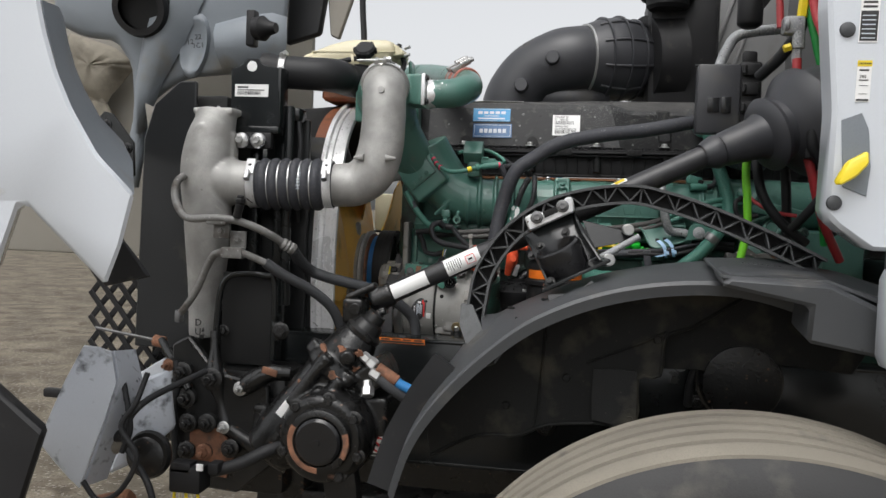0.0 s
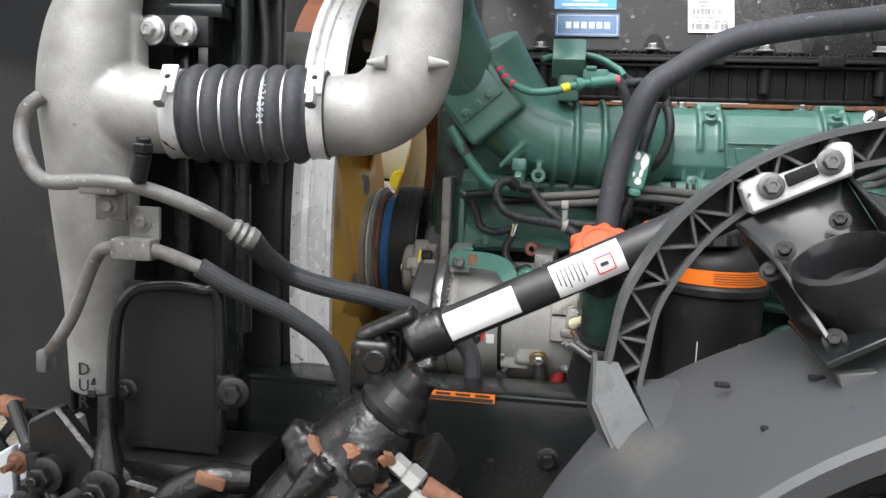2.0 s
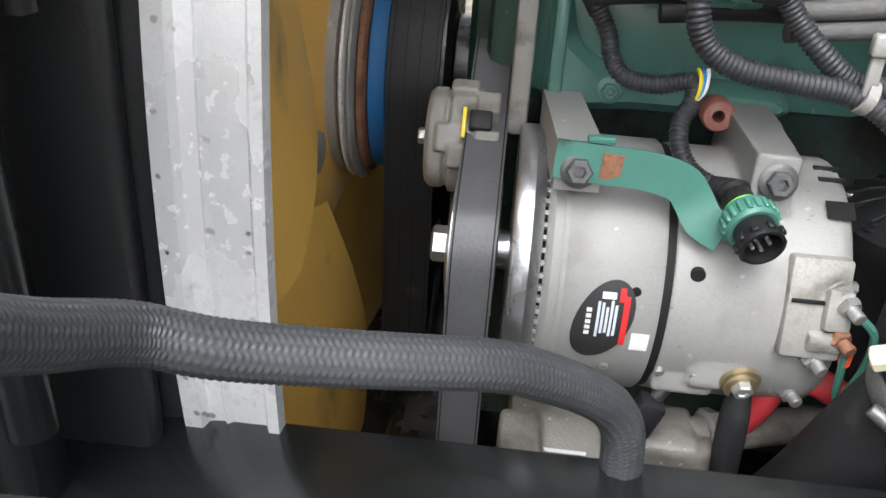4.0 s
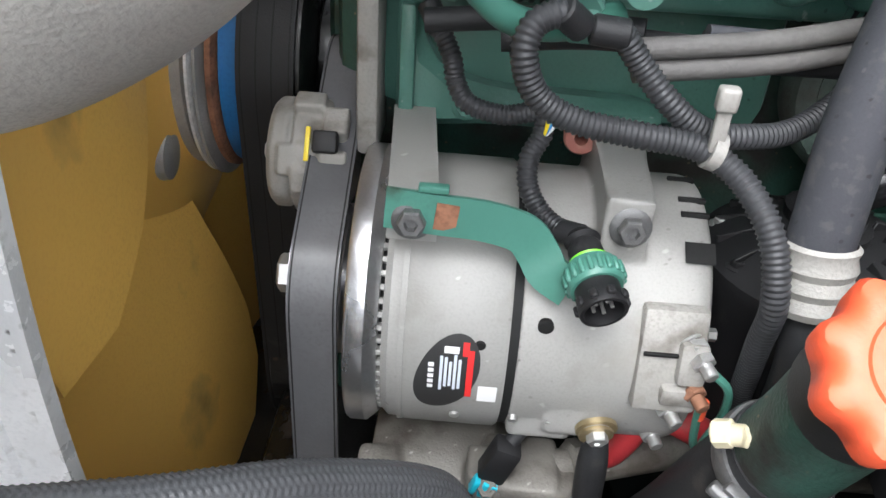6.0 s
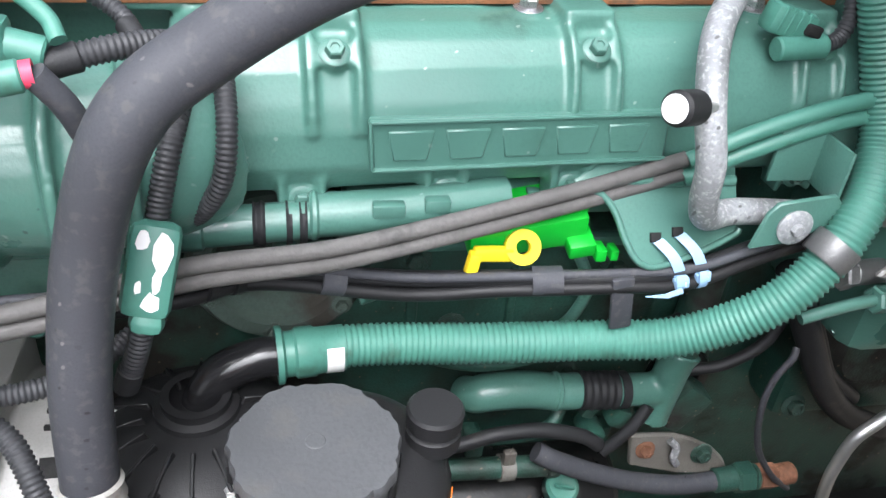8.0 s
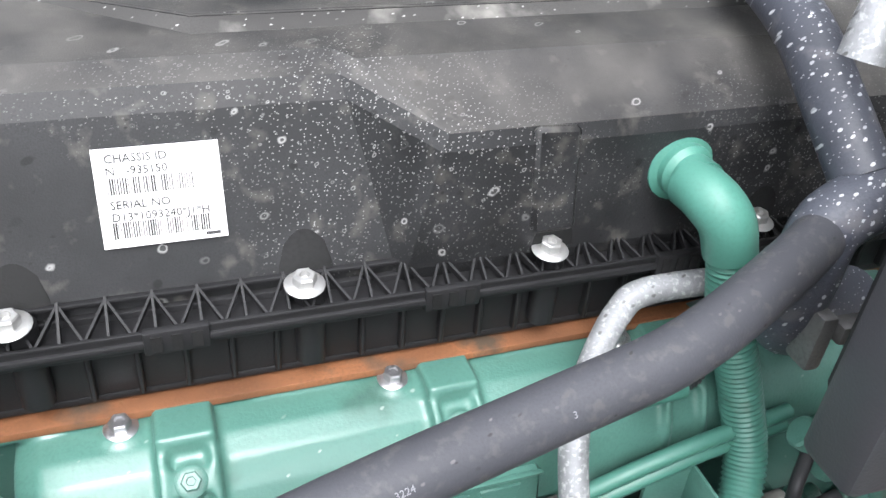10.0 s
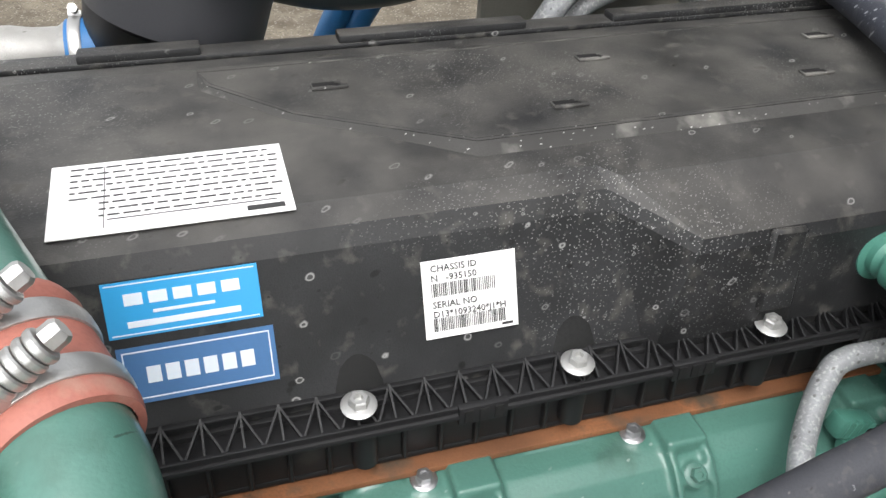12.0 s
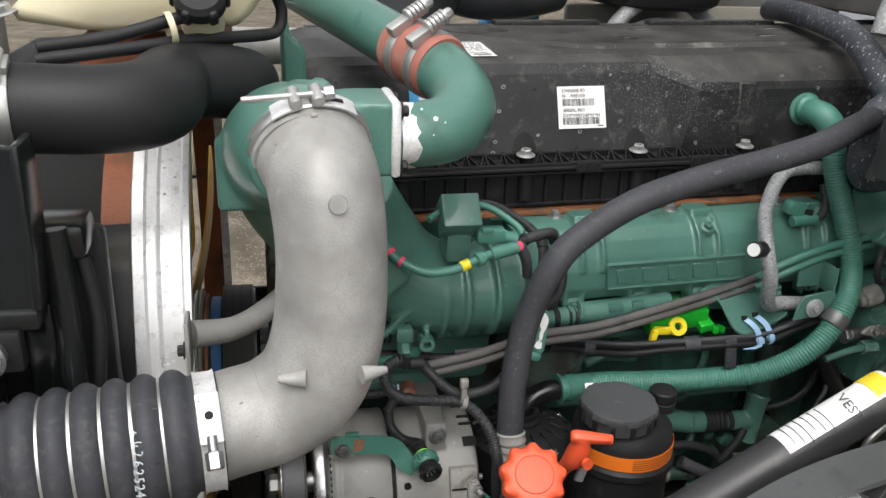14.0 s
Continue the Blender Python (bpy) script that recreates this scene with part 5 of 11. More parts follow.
        part("terminal_stud", join(rod(q, q + d * 0.032, 0.0040, 10), rod(q + d * 0.008, q + d * 0.0095, 0.0092, 16), rod(q + d * 0.0095, q + d * 0.0165, 0.0079, 6), rod(q + d * 0.0185, q + d * 0.0240, 0.0071, 6)), m, tb)
    part("brass_seat", lathe([(0, 0), (0, 0.0125), (0.003, 0.0125), (0.003, 0)], (0.1775, 2.1355, 1.0505), (0.1, -0.9, -0.3), 20), BRASS, t)
    bolt(t, (0.1775, 2.1325, 1.0495), (0.1, -0.9, -0.3), 0.0066, ZINC, washer=1.35)
    patch("vent_gap", 0.2215, 0.985, 0.0085, 0.075, DARK, t, False, 0.0006)
    part("rear_bearing_cap", lathe([(0, 0), (0, 0.06), (0.006, 0.058), (0.012, 0.03), (0.014, 0)], c(0.227), (1, 0, 0), 40), ALT_ALU, t)
    part("through_bolt", rod((0.226, 2.15, 1.115), (0.236, 2.15, 1.115), 0.004, 6), ZINC, t)
    part("ribbed_edge", lathe([(0, 0.083), (0, 0.0868), (0.003, 0.0868), (0.003, 0.083)], c(0.058), (1, 0, 0), 64), ALT_ALU, t)
    return t


build_alternator()


# ---- belts, fan and shroud ----
def belt_loop(x0, x1, stations, thick=0.004):
    """A flat belt round circles (y, z, r) in one plane, given in order, all turned the same way."""
    pts = []
    n = len(stations)
    for i in range(n):
        (y0, z0, r0), (y1, z1, r1) = stations[i], stations[(i + 1) % n]
        d = math.atan2(z1 - z0, y1 - y0)
        a = d - math.acos((r0 - r1) / math.hypot(y1 - y0, z1 - z0))
        pts.append((i, a, (i + 1) % n))
    outline = []
    for i in range(n):
        y, z, r = stations[i]
        a_in, a_out = pts[i - 1][1], pts[i][1]
        while a_out < a_in:
            a_out += 2 * math.pi
        k = max(2, int((a_out - a_in) / 0.15))
        outline += [(y, z, r, a_in + (a_out - a_in) * j / k) for j in range(k + 1)]
    rings = [[Vector((x, y + (r + e) * math.cos(a), z + (r + e) * math.sin(a))) for x, e in ((x0, 0), (x1, 0), (x1, thick), (x0, thick))] for y, z, r, a in outline]
    rings.append(rings[0])
    bm = loft(rings, caps=False)
    bmesh.ops.remove_doubles(bm, verts=bm.verts, dist=1e-5)
    return bm


BELT = material("polished_belt_rubber", (0.10, 0.10, 0.105), 0.38, var=0.2, scale=80, bump=0.1)


def build_belts():
    for name, x0, x1, wheels, mat, label, lines in (
            ("alternator_belt", -0.012, 0.018, [(2.217, 1.084, 0.0495), (2.225, 0.86, 0.055), (2.46, 0.9, 0.09), (2.33, 1.16, 0.04)], BELT, "worn grey ribbed belt round the alternator pulley", (0.06, 0.94)),
            ("fan_belt", -0.082, -0.040, [(2.47, 0.86, 0.11), (2.44, 1.15, 0.105)], RUBBER, "dark ribbed belt round the fan drive", (0.08, 0.35, 0.62, 0.92))):
        t = thing(name, (0.5 * (x0 + x1), wheels[1][0], 0.80), label, "belt")
        part("band", belt_loop(x0, x1, wheels), mat, t)
        for u in lines:
            x = x0 + (x1 - x0) * u
            part("rib_line", belt_loop(x - 0.0005, x + 0.0005, wheels, 0.0042), DARK, t)
    t = thing("belt_tensioner", (0.0, 2.26, 1.12), "grey cast belt tensioner with a black stop", "belt tensioner")
    y, z = 2.276, 1.142
    d = lambda a, q: (y - q * math.cos(radians(a)), z + q * math.sin(radians(a)))
    shape = [lathe([(0, 0), (0, 0.033), (0.004, 0.037), (0.013, 0.037), (0.0135, 0.0345), (0.017, 0.0345), (0.0175, 0.0395), (0.038, 0.0395), (0.041, 0.034), (0.050, 0.034), (0.054, 0.028), (0.054, 0)], (-0.040, y, z), (1, 0, 0), 40)]
    for x, a, q, size in ((-0.014, 78, 0.040, (0.020, 0.016, 0.012)), (0.004, 60, 0.036, (0.016, 0.020, 0.014)), (0.004, 12, 0.036, (0.018, 0.026, 0.012)), (-0.012, 2, 0.038, (0.022, 0.018, 0.010)), (-0.026, 20, 0.036, (0.012, 0.020, 0.008))):
        yy, zz = d(a, q)
        shape.append(box((x, yy, zz), size, 0.002, Matrix.Rotation(radians(90 - a), 4, "X")))
    part("housing", cast(join(*shape), 0.0014, 2), GRIMY_PALE, t, "", 45)
    yy, zz = d(38, 0.042)
    part("stop", box((-0.001, yy, zz), (0.016, 0.014, 0.010), 0.002, Matrix.Rotation(radians(52), 4, "X")), BLACK_PLASTIC, t)
    yy, zz = d(36, 0.0405)
    part("yellow_mark", box((-0.0125, yy, zz), (0.003, 0.022, 0.003), 0.0005, Matrix.Rotation(radians(54), 4, "X")), YELLOW, t)
    bolt(t, (-0.040, y, z), (-1, 0, 0), 0.0062, ZINC)
    part("arm_plate", box((0.024, 2.275, 1.222), (0.014, 0.05, 0.13), 0.004), GRIMY_PALE, t)
    t = thing("crank_pulley", (-0.02, 2.46, 0.76), "dark steel crank pulley under the fan", "pulley")
    part("rim", lathe([(0, 0), (0, 0.10), (0.003, 0.108), (0.034, 0.108), (0.036, 0.10), (0.036, 0)], (-0.080, 2.46, 0.87), (1, 0, 0), 48), BLACK_GREASE, t)


build_belts()


def build_fan():
    y, z = 2.44, 1.15
    t = thing("cooling_fan", (-0.12, y, 0.95), "amber plastic engine fan with broad blades behind the radiator", "fan")
    part("hub_disc", lathe([(0, 0.02), (0, 0.27), (0.004, 0.275), (0.008, 0.27), (0.012, 0.215), (0.020, 0.185), (0.034, 0.155), (0.044, 0.130), (0.048, 0.112), (0.048, 0.02)], (-0.182, y, z), (1, 0, 0), 72), AMBER, t)
    n = 5
    rows = []
    for i in range(13):  # a broad swept blade from its trailing edge round to its leading edge
        s = i / 12
        row = []
        for k in range(25):
            v = k / 24
            r = 0.108 + 0.280 * s * (1 - 0.05 * abs(2 * v - 1) ** 3)
            a = radians(np.interp(r, (0.094, 0.14, 0.185, 0.24, 0.306, 0.368), (-132, -119, -108, -101, -97.5, -101)) - 66 * v)
            row.append(Vector((-0.105 - 0.072 * v + 0.020 * math.sin(math.pi * v) * (0.4 + 0.6 * s) - 0.05 * (1 - s) ** 3, r * math.cos(a), r * math.sin(a))))
        rows.append(row)
    me = to_mesh("blade", sheet(rows, 0.004), AMBER, 60)
    for k in range(n):
        part_at("blade", me, Matrix.Translation((0, y, z)) @ Matrix.Rotation(2 * math.pi * k / n, 4, "X"), t)
    c = thing("fan_clutch", (-0.09, y, z - 0.15), "layered steel fan clutch with a blue and an orange ring", "fan clutch")
    for name, x0, x1, r, m in (("clutch_cover", -0.152, -0.139, 0.090, BLACK_GREASE), ("clutch_plate", -0.139, -0.124, 0.098, CAST_ALU), ("clutch_disc", -0.123, -0.117, 0.104, SHEET_ALU), ("clutch_disc", -0.116, -0.110, 0.106, CAST_ALU), ("rust_ring", -0.1095, -0.1015, 0.098, RUST), ("blue_ring", -0.101, -0.0835, 0.093, BLUE_SEAL), ("fan_pulley", -0.083, -0.035, 0.1035, BLACK_GREASE)):
        part(name, lathe([(0, 0), (0, r - 0.006), (0.001, r - 0.003), (0.002, r), (x1 - x0 - 0.002, r), (x1 - x0, r - 0.004), (x1 - x0, 0)], (x0, y, z), (1, 0, 0), 64), m, c)
    for k in range(4):
        a = 2 * math.pi * k / 4 + 0.42
        part("hub_boss", lathe([(0, 0), (0, 0.021), (0.010, 0.019), (0.012, 0.012), (0.012, 0)], (-0.145, y - 0.119 * math.cos(a), z - 0.119 * math.sin(a)), (1, 0, 0), 24), CAST_ALU, c)
    part("drive_shaft", rod((-0.04, y, z), (0.03, y, z), 0.05, 24), BLACK_GREASE, c)


build_fan()


def build_shroud():
    y, z = 2.505, 1.165

    def oval(x, w, h, n=96):
        """A rounded outline, half w wide and half h high, in the plane at x."""
        out = []
        for k in range(n):
            a = 2 * math.pi * k / n
            c, s = math.cos(a), math.sin(a)
            rr = (abs(c) ** 4 + abs(s) ** 4) ** -0.25
            soft = 0.55 * rr + 0.45
            out.append(Vector((x, y + w * c * soft, z + h * s * soft)))
        return out

    t = thing("fan_shroud", (-0.2, y, 0.86), "black radiator shroud with a bright aluminium ring", "fan shroud")
    w, h = 0.458, 0.43
    steps = [(0.0, 0.004), (0.002, 0.010), (0.012, 0.010), (0.014, 0.003), (0.022, 0.002), (0.024, 0.0045), (0.027, 0.002), (0.046, 0.002), (0.049, 0.008), (0.055, 0.008), (0.056, -0.001), (0.0, -0.003), (0.0, 0.004)]
    part("aluminium_ring", loft([oval(-0.147 + d, w + e, h + e) for d, e in steps], caps=False), RING_ALU, t, "scratched bright aluminium ring")
    part("orange_rim", loft([oval(-0.146 + d, w + e, h + e) for d, e in ((0.0, -0.006), (0.040, -0.006), (0.040, -0.012), (0.0, -0.012), (0.0, -0.006))], caps=False), ORANGE_RIM, t, "faded orange inner rim")
    part("top_panel", prism([Vector(q) for q in ((-0.20, 2.235, 1.58), (-0.05, 2.235, 1.58), (-0.05, 2.235, 1.645), (-0.20, 2.235, 1.645))], Vector((0, 0.25, 0)), 0.008), ORANGE_RIM, t, "faded orange panel under the coolant tank")
    shell = [oval(-0.148, w, h), oval(-0.175, w + 0.004, h), oval(-0.205, w + 0.012, h - 0.005), oval(-0.245, w + 0.03, h - 0.01), oval(-0.312, w + 0.035, h - 0.015)]
    n = len(shell[0])
    upper = [k for k in range(n) if shell[0][k].z > 1.46]
    lower = [k for k in ((j + upper[-1]) % n for j in range(n - len(upper) + 2)) if shell[0][k].y < 2.62]
    for name, idx, rings, m in (("shroud_top", upper, shell[:2], ORANGE_RIM), ("shroud_back", upper, shell[1:], DARK), ("shroud_shell", lower, shell, SHROUD_BLACK)):
        part(name, sheet([[ring[k] for k in idx] for ring in rings], 0.003), m, t)
    part("stay", tube([(-0.093, 2.06, 1.385, 0.014), (-0.05, 2.085, 1.378, 0.012), (-0.01, 2.12, 1.387, 0.012), (0.03, 2.17, 1.40, 0.013)], 0, 16), CAST_ALU, t, "cast aluminium stay arm")
    part("stay_pad", box((-0.094, 2.042, 1.385), (0.004, 0.03, 0.055), 0.001), CAST_ALU, t)
    bolt(t, (-0.098, 2.042, 1.378), (-1, 0, 0), 0.0055, BLACK_GREASE)


build_shroud()


# ---- radiator and charge air ----
def build_radiator():
    t = thing("radiator", (-0.37, 2.45, 0.72), "black framed radiator stack seen from its side", "radiator")
    part("core", box((-0.36, 2.45, 1.14), (0.09, 1.0, 0.82), 0.01), DARK, t)
    part("side_panel", prism([Vector(q) for q in ((-0.492, 1.895, 1.0), (-0.365, 1.90, 1.0), (-0.372, 1.915, 1.575), (-0.41, 1.915, 1.575), (-0.468, 1.915, 1.525), (-0.488, 1.91, 1.45))], Vector((0, 0.012, 0)), 0.003), SHROUD_BLACK, t, "black plastic side deflector")
    part("frame_post", box((-0.20, 1.985, 1.22), (0.03, 0.03, 0.5), 0.006), BLACK_PAINT, t)
    part("frame_post", box((-0.252, 1.965, 1.24), (0.022, 0.03, 0.52), 0.006), BLACK_PAINT, t)
    part("inner_panel", box((-0.205, 2.035, 1.22), (0.10, 0.02, 0.58), 0.006), SHROUD_BLACK, t)
    part("top_beam", box((-0.27, 2.0, 1.515), (0.22, 0.05, 0.03), 0.006), BLACK_PAINT, t)
    part("cable", tube([(-0.165, 1.985, 1.50), (-0.158, 1.98, 1.44), (-0.165, 1.978, 1.36), (-0.16, 1.98, 1.28)], 0.006, 10), RUBBER, t)
    part("pipe", tube([(-0.182, 1.97, 1.53), (-0.178, 1.962, 1.45), (-0.18, 1.962, 1.3), (-0.178, 1.965, 1.1)], 0.011, 14), BLACK_PAINT, t)
    # charge air tank: upright header with a side branch
    tank = [(-0.316, 1.903, 1.508, 0.04), (-0.318, 1.898, 1.485, 0.043), (-0.326, 1.89, 1.44, 0.05), (-0.33, 1.886, 1.38, 0.053), (-0.326, 1.888, 1.3, 0.05), (-0.328, 1.896, 1.22, 0.045), (-0.335, 1.908, 1.13, 0.037), (-0.34, 1.913, 1.03, 0.031)]
    c = thing("charge_air_tank", (-0.30, 1.88, 1.0), "cast aluminium charge air tank with a side outlet", "radiator tank")
    arm = [(-0.330, 1.896, 1.372, 0.030), (-0.312, 1.892, 1.368, 0.048), (-0.292, 1.893, 1.364, 0.051), (-0.268, 1.897, 1.361, 0.0475), (-0.22, 1.904, 1.360, 0.0455)]
    shape = [tube(tank, 0, 32, 8), tube(arm, 0, 32, 8), box((-0.316, 1.912, 1.509), (0.088, 0.07, 0.014), 0.003), box((-0.286, 1.902, 1.435), (0.03, 0.03, 0.06), 0.004), rod((-0.328, 1.846, 1.468), (-0.328, 1.88, 1.468), 0.011, 18), rod((-0.335, 1.842, 1.43), (-0.335, 1.87, 1.43), 0.010, 18)]
    part("tank", cast(join(*shape), 0.003, 8), CAST_ALU, c, "", 60)
    for k, ch in enumerate("DUR"):
        lettering(ch, 0.021, Vector((-0.343, 1.8765, 1.056 - 0.0195 * k)), (1, 0, 0), (0, 0, 1), INK, c, "stencil", 0.0006)
    for z in (1.062, 1.047, 1.032):
        part("cast_mark", box((-0.330, 1.883, z), (0.010, 0.002, 0.009), 0.0005), INK, c)
    # black bracket plate
    b = thing("radiator_bracket", (-0.245, 1.94, 1.43), "black steel bracket plate with a hole and a white label", "bracket")
    out = [(-0.296, 1.48), (-0.298, 1.603), (-0.275, 1.612), (-0.262, 1.626), (-0.238, 1.626), (-0.226, 1.612), (-0.190, 1.606), (-0.187, 1.48)]
    part("plate", prism(xz(out, 1.925), Vector((0, 0.008, 0)), 0.0015), BLACK_PAINT, b)
    part("side_fold", box((-0.188, 1.945, 1.545), (0.006, 0.045, 0.125), 0.001), BLACK_PAINT, b)
    part("hole", join(lathe([(0, 0), (0, 0.011), (0.001, 0.011), (0.001, 0)], (-0.2505, 1.9248, 1.609), (0, -1, 0), 24)), STICKER, b, "round hole showing the pale panel behind")
    part("lower_step", box((-0.242, 1.935, 1.475), (0.11, 0.03, 0.016), 0.003), BLACK_PAINT, b)
    part("clamp_pad", box((-0.245, 1.922, 1.452), (0.09, 0.016, 0.034), 0.004), BLACK_PLASTIC, b)
    for x in (-0.264, -0.226):
        part("washer", rod((x, 1.915, 1.451), (x, 1.903, 1.451), 0.0165, 28), MACHINED, b)
        bolt(b, (x, 1.903, 1.451), (0, -1, 0.02), 0.0085, ZINC)
    o = Vector((-0.288, 1.9245, 1.545))
    lab = plate(o, (1, 0, 0), (0.01, 0, 1), 0.075, 0.026, STICKER, b, "part_label", label="white bar-code label")
    bars(o, (1, 0, 0), (0.01, 0, 1), barcode(0.006, 0.004, 0.052, 0.007, 36, 7) + [(0.006, 0.018, 0.024, 0.0035), (0.006, 0.013, 0.06, 0.002)], INK, lab)
    for z in (1.515, 1.465):
        bolt(b, (-0.315 + (1.515 - z) * 0.2, 1.905, z - 0.005), (-0.6, -0.8, 0), 0.0075, ZINC)
    # latch post hardware in front of the radiator
    g = thing("radiator_mount_bracket", (-0.21, 1.9, 0.98), "black arched steel mount bracket bolted to the frame", "bracket")
    part("arch", tube([(-0.278, 1.83, 0.90), (-0.274, 1.83, 1.0), (-0.268, 1.83, 1.12), (-0.252, 1.832, 1.165), (-0.215, 1.84, 1.175), (-0.175, 1.845, 1.172), (-0.158, 1.85, 1.155), (-0.157, 1.85, 1.0)], 0.0065, 10), BLACK_PAINT, g)
    # the loop is open; a dark sheet stands in for the shade behind
    part("loop_shade", box((-0.215, 1.858, 1.08), (0.115, 0.012, 0.19), 0.004), DARK, g)
    part("clip_post", box((-0.15, 1.848, 1.06), (0.016, 0.01, 0.04), 0.002), BLACK_PAINT, g)
    bolt(g, (-0.138, 1.842, 1.062), (0.1, -1, 0), 0.011, BLACK_GREASE)
    bolt(g, (-0.262, 1.842, 1.055), (0, -1, 0), 0.008, BLACK_GREASE)


build_radiator()


def build_charge_pipe():
    t = thing("bellows_hose", (-0.13, 1.9, 1.31), "grey rubber bellows hose with steel rings and clamps", "hose")
    a, b = Vector((-0.238, 1.902, 1.359)), Vector((-0.062, 1.926, 1.364))
    ax = (b - a).normalized()
    n = 6
    pts, radii = [], []
    m = n * 12
    for i in range(m + 1):
        u = i / m
        pts.append(a + (b - a) * u)
        k = (u - 0.13) / 0.74
        radii.append(0.0475 if k < 0 or k > 1 else 0.0465 + 0.0085 * abs(math.sin(math.pi * k * n)) ** 0.6)
    part("bellows", sweep(pts, radii, 40), RUBBER_GREY, t, "", 60)
    for k in range(1, n):
        c = a + (b - a) * (0.13 + 0.74 * k / n)
        part("wire_ring", lathe([(-0.0012, 0.046), (-0.0012, 0.0495), (0.0012, 0.0495), (0.0012, 0.046)], c, ax, 40), ZINC, t)
    for u in (0.055, 0.945):
        c = a + (b - a) * u
        cl = part("wide_clamp", lathe([(-0.0085, 0.047), (-0.0085, 0.0505), (-0.006, 0.0492), (0.006, 0.0492), (0.0085, 0.0505), (0.0085, 0.047)], c, ax, 40), SHEET_ALU, t, "polished wide band clamp")
        s = Vector((0, -0.78, 0.62))
        s = (s - ax * s.dot(ax)).normalized()
        q = c + s * 0.053
        part("clamp_bridge", box(q - s * 0.0015 - ax.cross(s) * 0.004, (0.0185, 0.040, 0.005), 0.0015, basis(s, ax)), SHEET_ALU, cl)
        part("clamp_screw", join(rod(q + s * 0.004 + ax.cross(s) * 0.010, q + s * 0.004 + ax.cross(s) * 0.034, 0.004, 10), rod(q + s * 0.004 + ax.cross(s) * 0.022, q + s * 0.004 + ax.cross(s) * 0.036, 0.0068, 6)), MACHINED, cl)
        part("clamp_hole", rod(q + s * 0.0005 - ax.cross(s) * 0.006, q + s * 0.0016 - ax.cross(s) * 0.006, 0.0035, 10), DARK, cl)
    s = Vector((0.0, -0.93, 0.36))
    for k, ch in enumerate("20762524"):
        q = a + (b - a) * 0.612 + Vector((0, -1, 0)) * 0.0555
        z = 0.037 - 0.0062 * k
        lettering(ch, 0.0105, a + (b - a) * 0.655 + Vector((0.0, -math.sqrt(max(0.0, 0.0553**2 - (z + 0.003) ** 2)) - 0.0006, z)), (0, 0, -1), (1, 0, 0), PALE_INK, t, "stencil", 0.0002)
    e = thing("charge_air_elbow", (0.03, 1.93, 1.31), "sand-cast aluminium charge air elbow pipe", "pipe")
    path = [(-0.085, 1.922, 1.363, 0.0455), (-0.05, 1.935, 1.364, 0.0455), (-0.015, 1.942, 1.370, 0.0465), (0.015, 1.944, 1.395, 0.0475), (0.030, 1.946, 1.44, 0.0472), (0.034, 1.950, 1.50, 0.0458), (0.032, 1.957, 1.545, 0.0460), (0.027, 1.975, 1.572, 0.0465), (0.020, 2.0, 1.579, 0.0465)]
    part("pipe", tube(path, 0, 40, 10), CAST_ALU, e, "", 60)
    for x, d in ((0.004, -1), (0.056, 1)):
        part("boss", lathe([(0, 0), (0, 0.008), (0.022, 0.003), (0.022, 0)], (x + d * -0.004, 1.899, 1.421), (d * 1, 0.12 if d < 0 else 0.25, 0.0), 14), CAST_ALU, e)
    part("plug", lathe([(0, 0), (0, 0.0075), (0.003, 0.007), (0.003, 0)], (0.036, 1.9125, 1.562), (0, -1, 0.15), 20), CAST_ALU, e)
    part("lip", lathe([(0, 0.044), (0, 0.0492), (0.005, 0.0500), (0.007, 0.0492), (0.007, 0.044)], (0.0225, 1.990, 1.576), (-0.12, 0.86, 0.45), 40), CAST_ALU, e)
    ra = Vector((-0.12, 0.86, 0.45)).normalized()
    rc = Vector((0.0215, 1.995, 1.578))
    cl = part("ring_clamp", lathe([(0.001, 0.047), (0.001, 0.0515), (0.003, 0.0530), (0.005, 0.0508), (0.009, 0.0508), (0.011, 0.0535), (0.013, 0.0522), (0.013, 0.047)], rc, ra, 56), ZINC, e, "bright steel V clamp")
    ru = (Vector((-0.05, -0.35, 0.93)) - ra * Vector((-0.05, -0.35, 0.93)).dot(ra)).normalized()
    rs = ra.cross(ru)
    if rs.x < 0:
        rs = -rs
    m0 = rc + ra * 0.007
    for s0, s1, lift in ((-34, -6, 0.0), (8, 44, 0.0012)):  # doubled band ends either side of the bolt
        rows = [[m0 + (ru * math.cos(radians(q)) + rs * math.sin(radians(q))) * (0.0540 + lift) + ra * w for w in (-0.0085, 0.0085)] for q in np.linspace(s0, s1, 8)]
        part("band_end", sheet(rows, 0.0014), SHEET_ALU, cl)
    for q in (-11, 7):
        d = ru * math.cos(radians(q)) + rs * math.sin(radians(q))
        part("trunnion", join(rod(m0 + d * 0.0585 - ra * 0.0095, m0 + d * 0.0585 + ra * 0.0095, 0.0052, 18), box(m0 + d * 0.0560, (0.010, 0.016, 0.006), 0.0015, basis(d, rs))), ZINC, cl)
    part("clamp_bolt", rod(m0 + ru * 0.0600 - rs * 0.052 + ru * 0.001, m0 + ru * 0.0590 + rs * 0.016, 0.0027, 12), ZINC, cl)
    part("clamp_nut", rod(m0 + ru * 0.0590 + rs * 0.012, m0 + ru * 0.0590 + rs * 0.021, 0.0058, 6), MACHINED, cl)
    part("band_slot", box(m0 + (ru * math.cos(radians(24)) + rs * math.sin(radians(24))) * 0.0558, (0.012, 0.004, 0.001), 0.0003, basis(ru * math.cos(radians(24)) + rs * math.sin(radians(24)), rs)), DARK, cl)
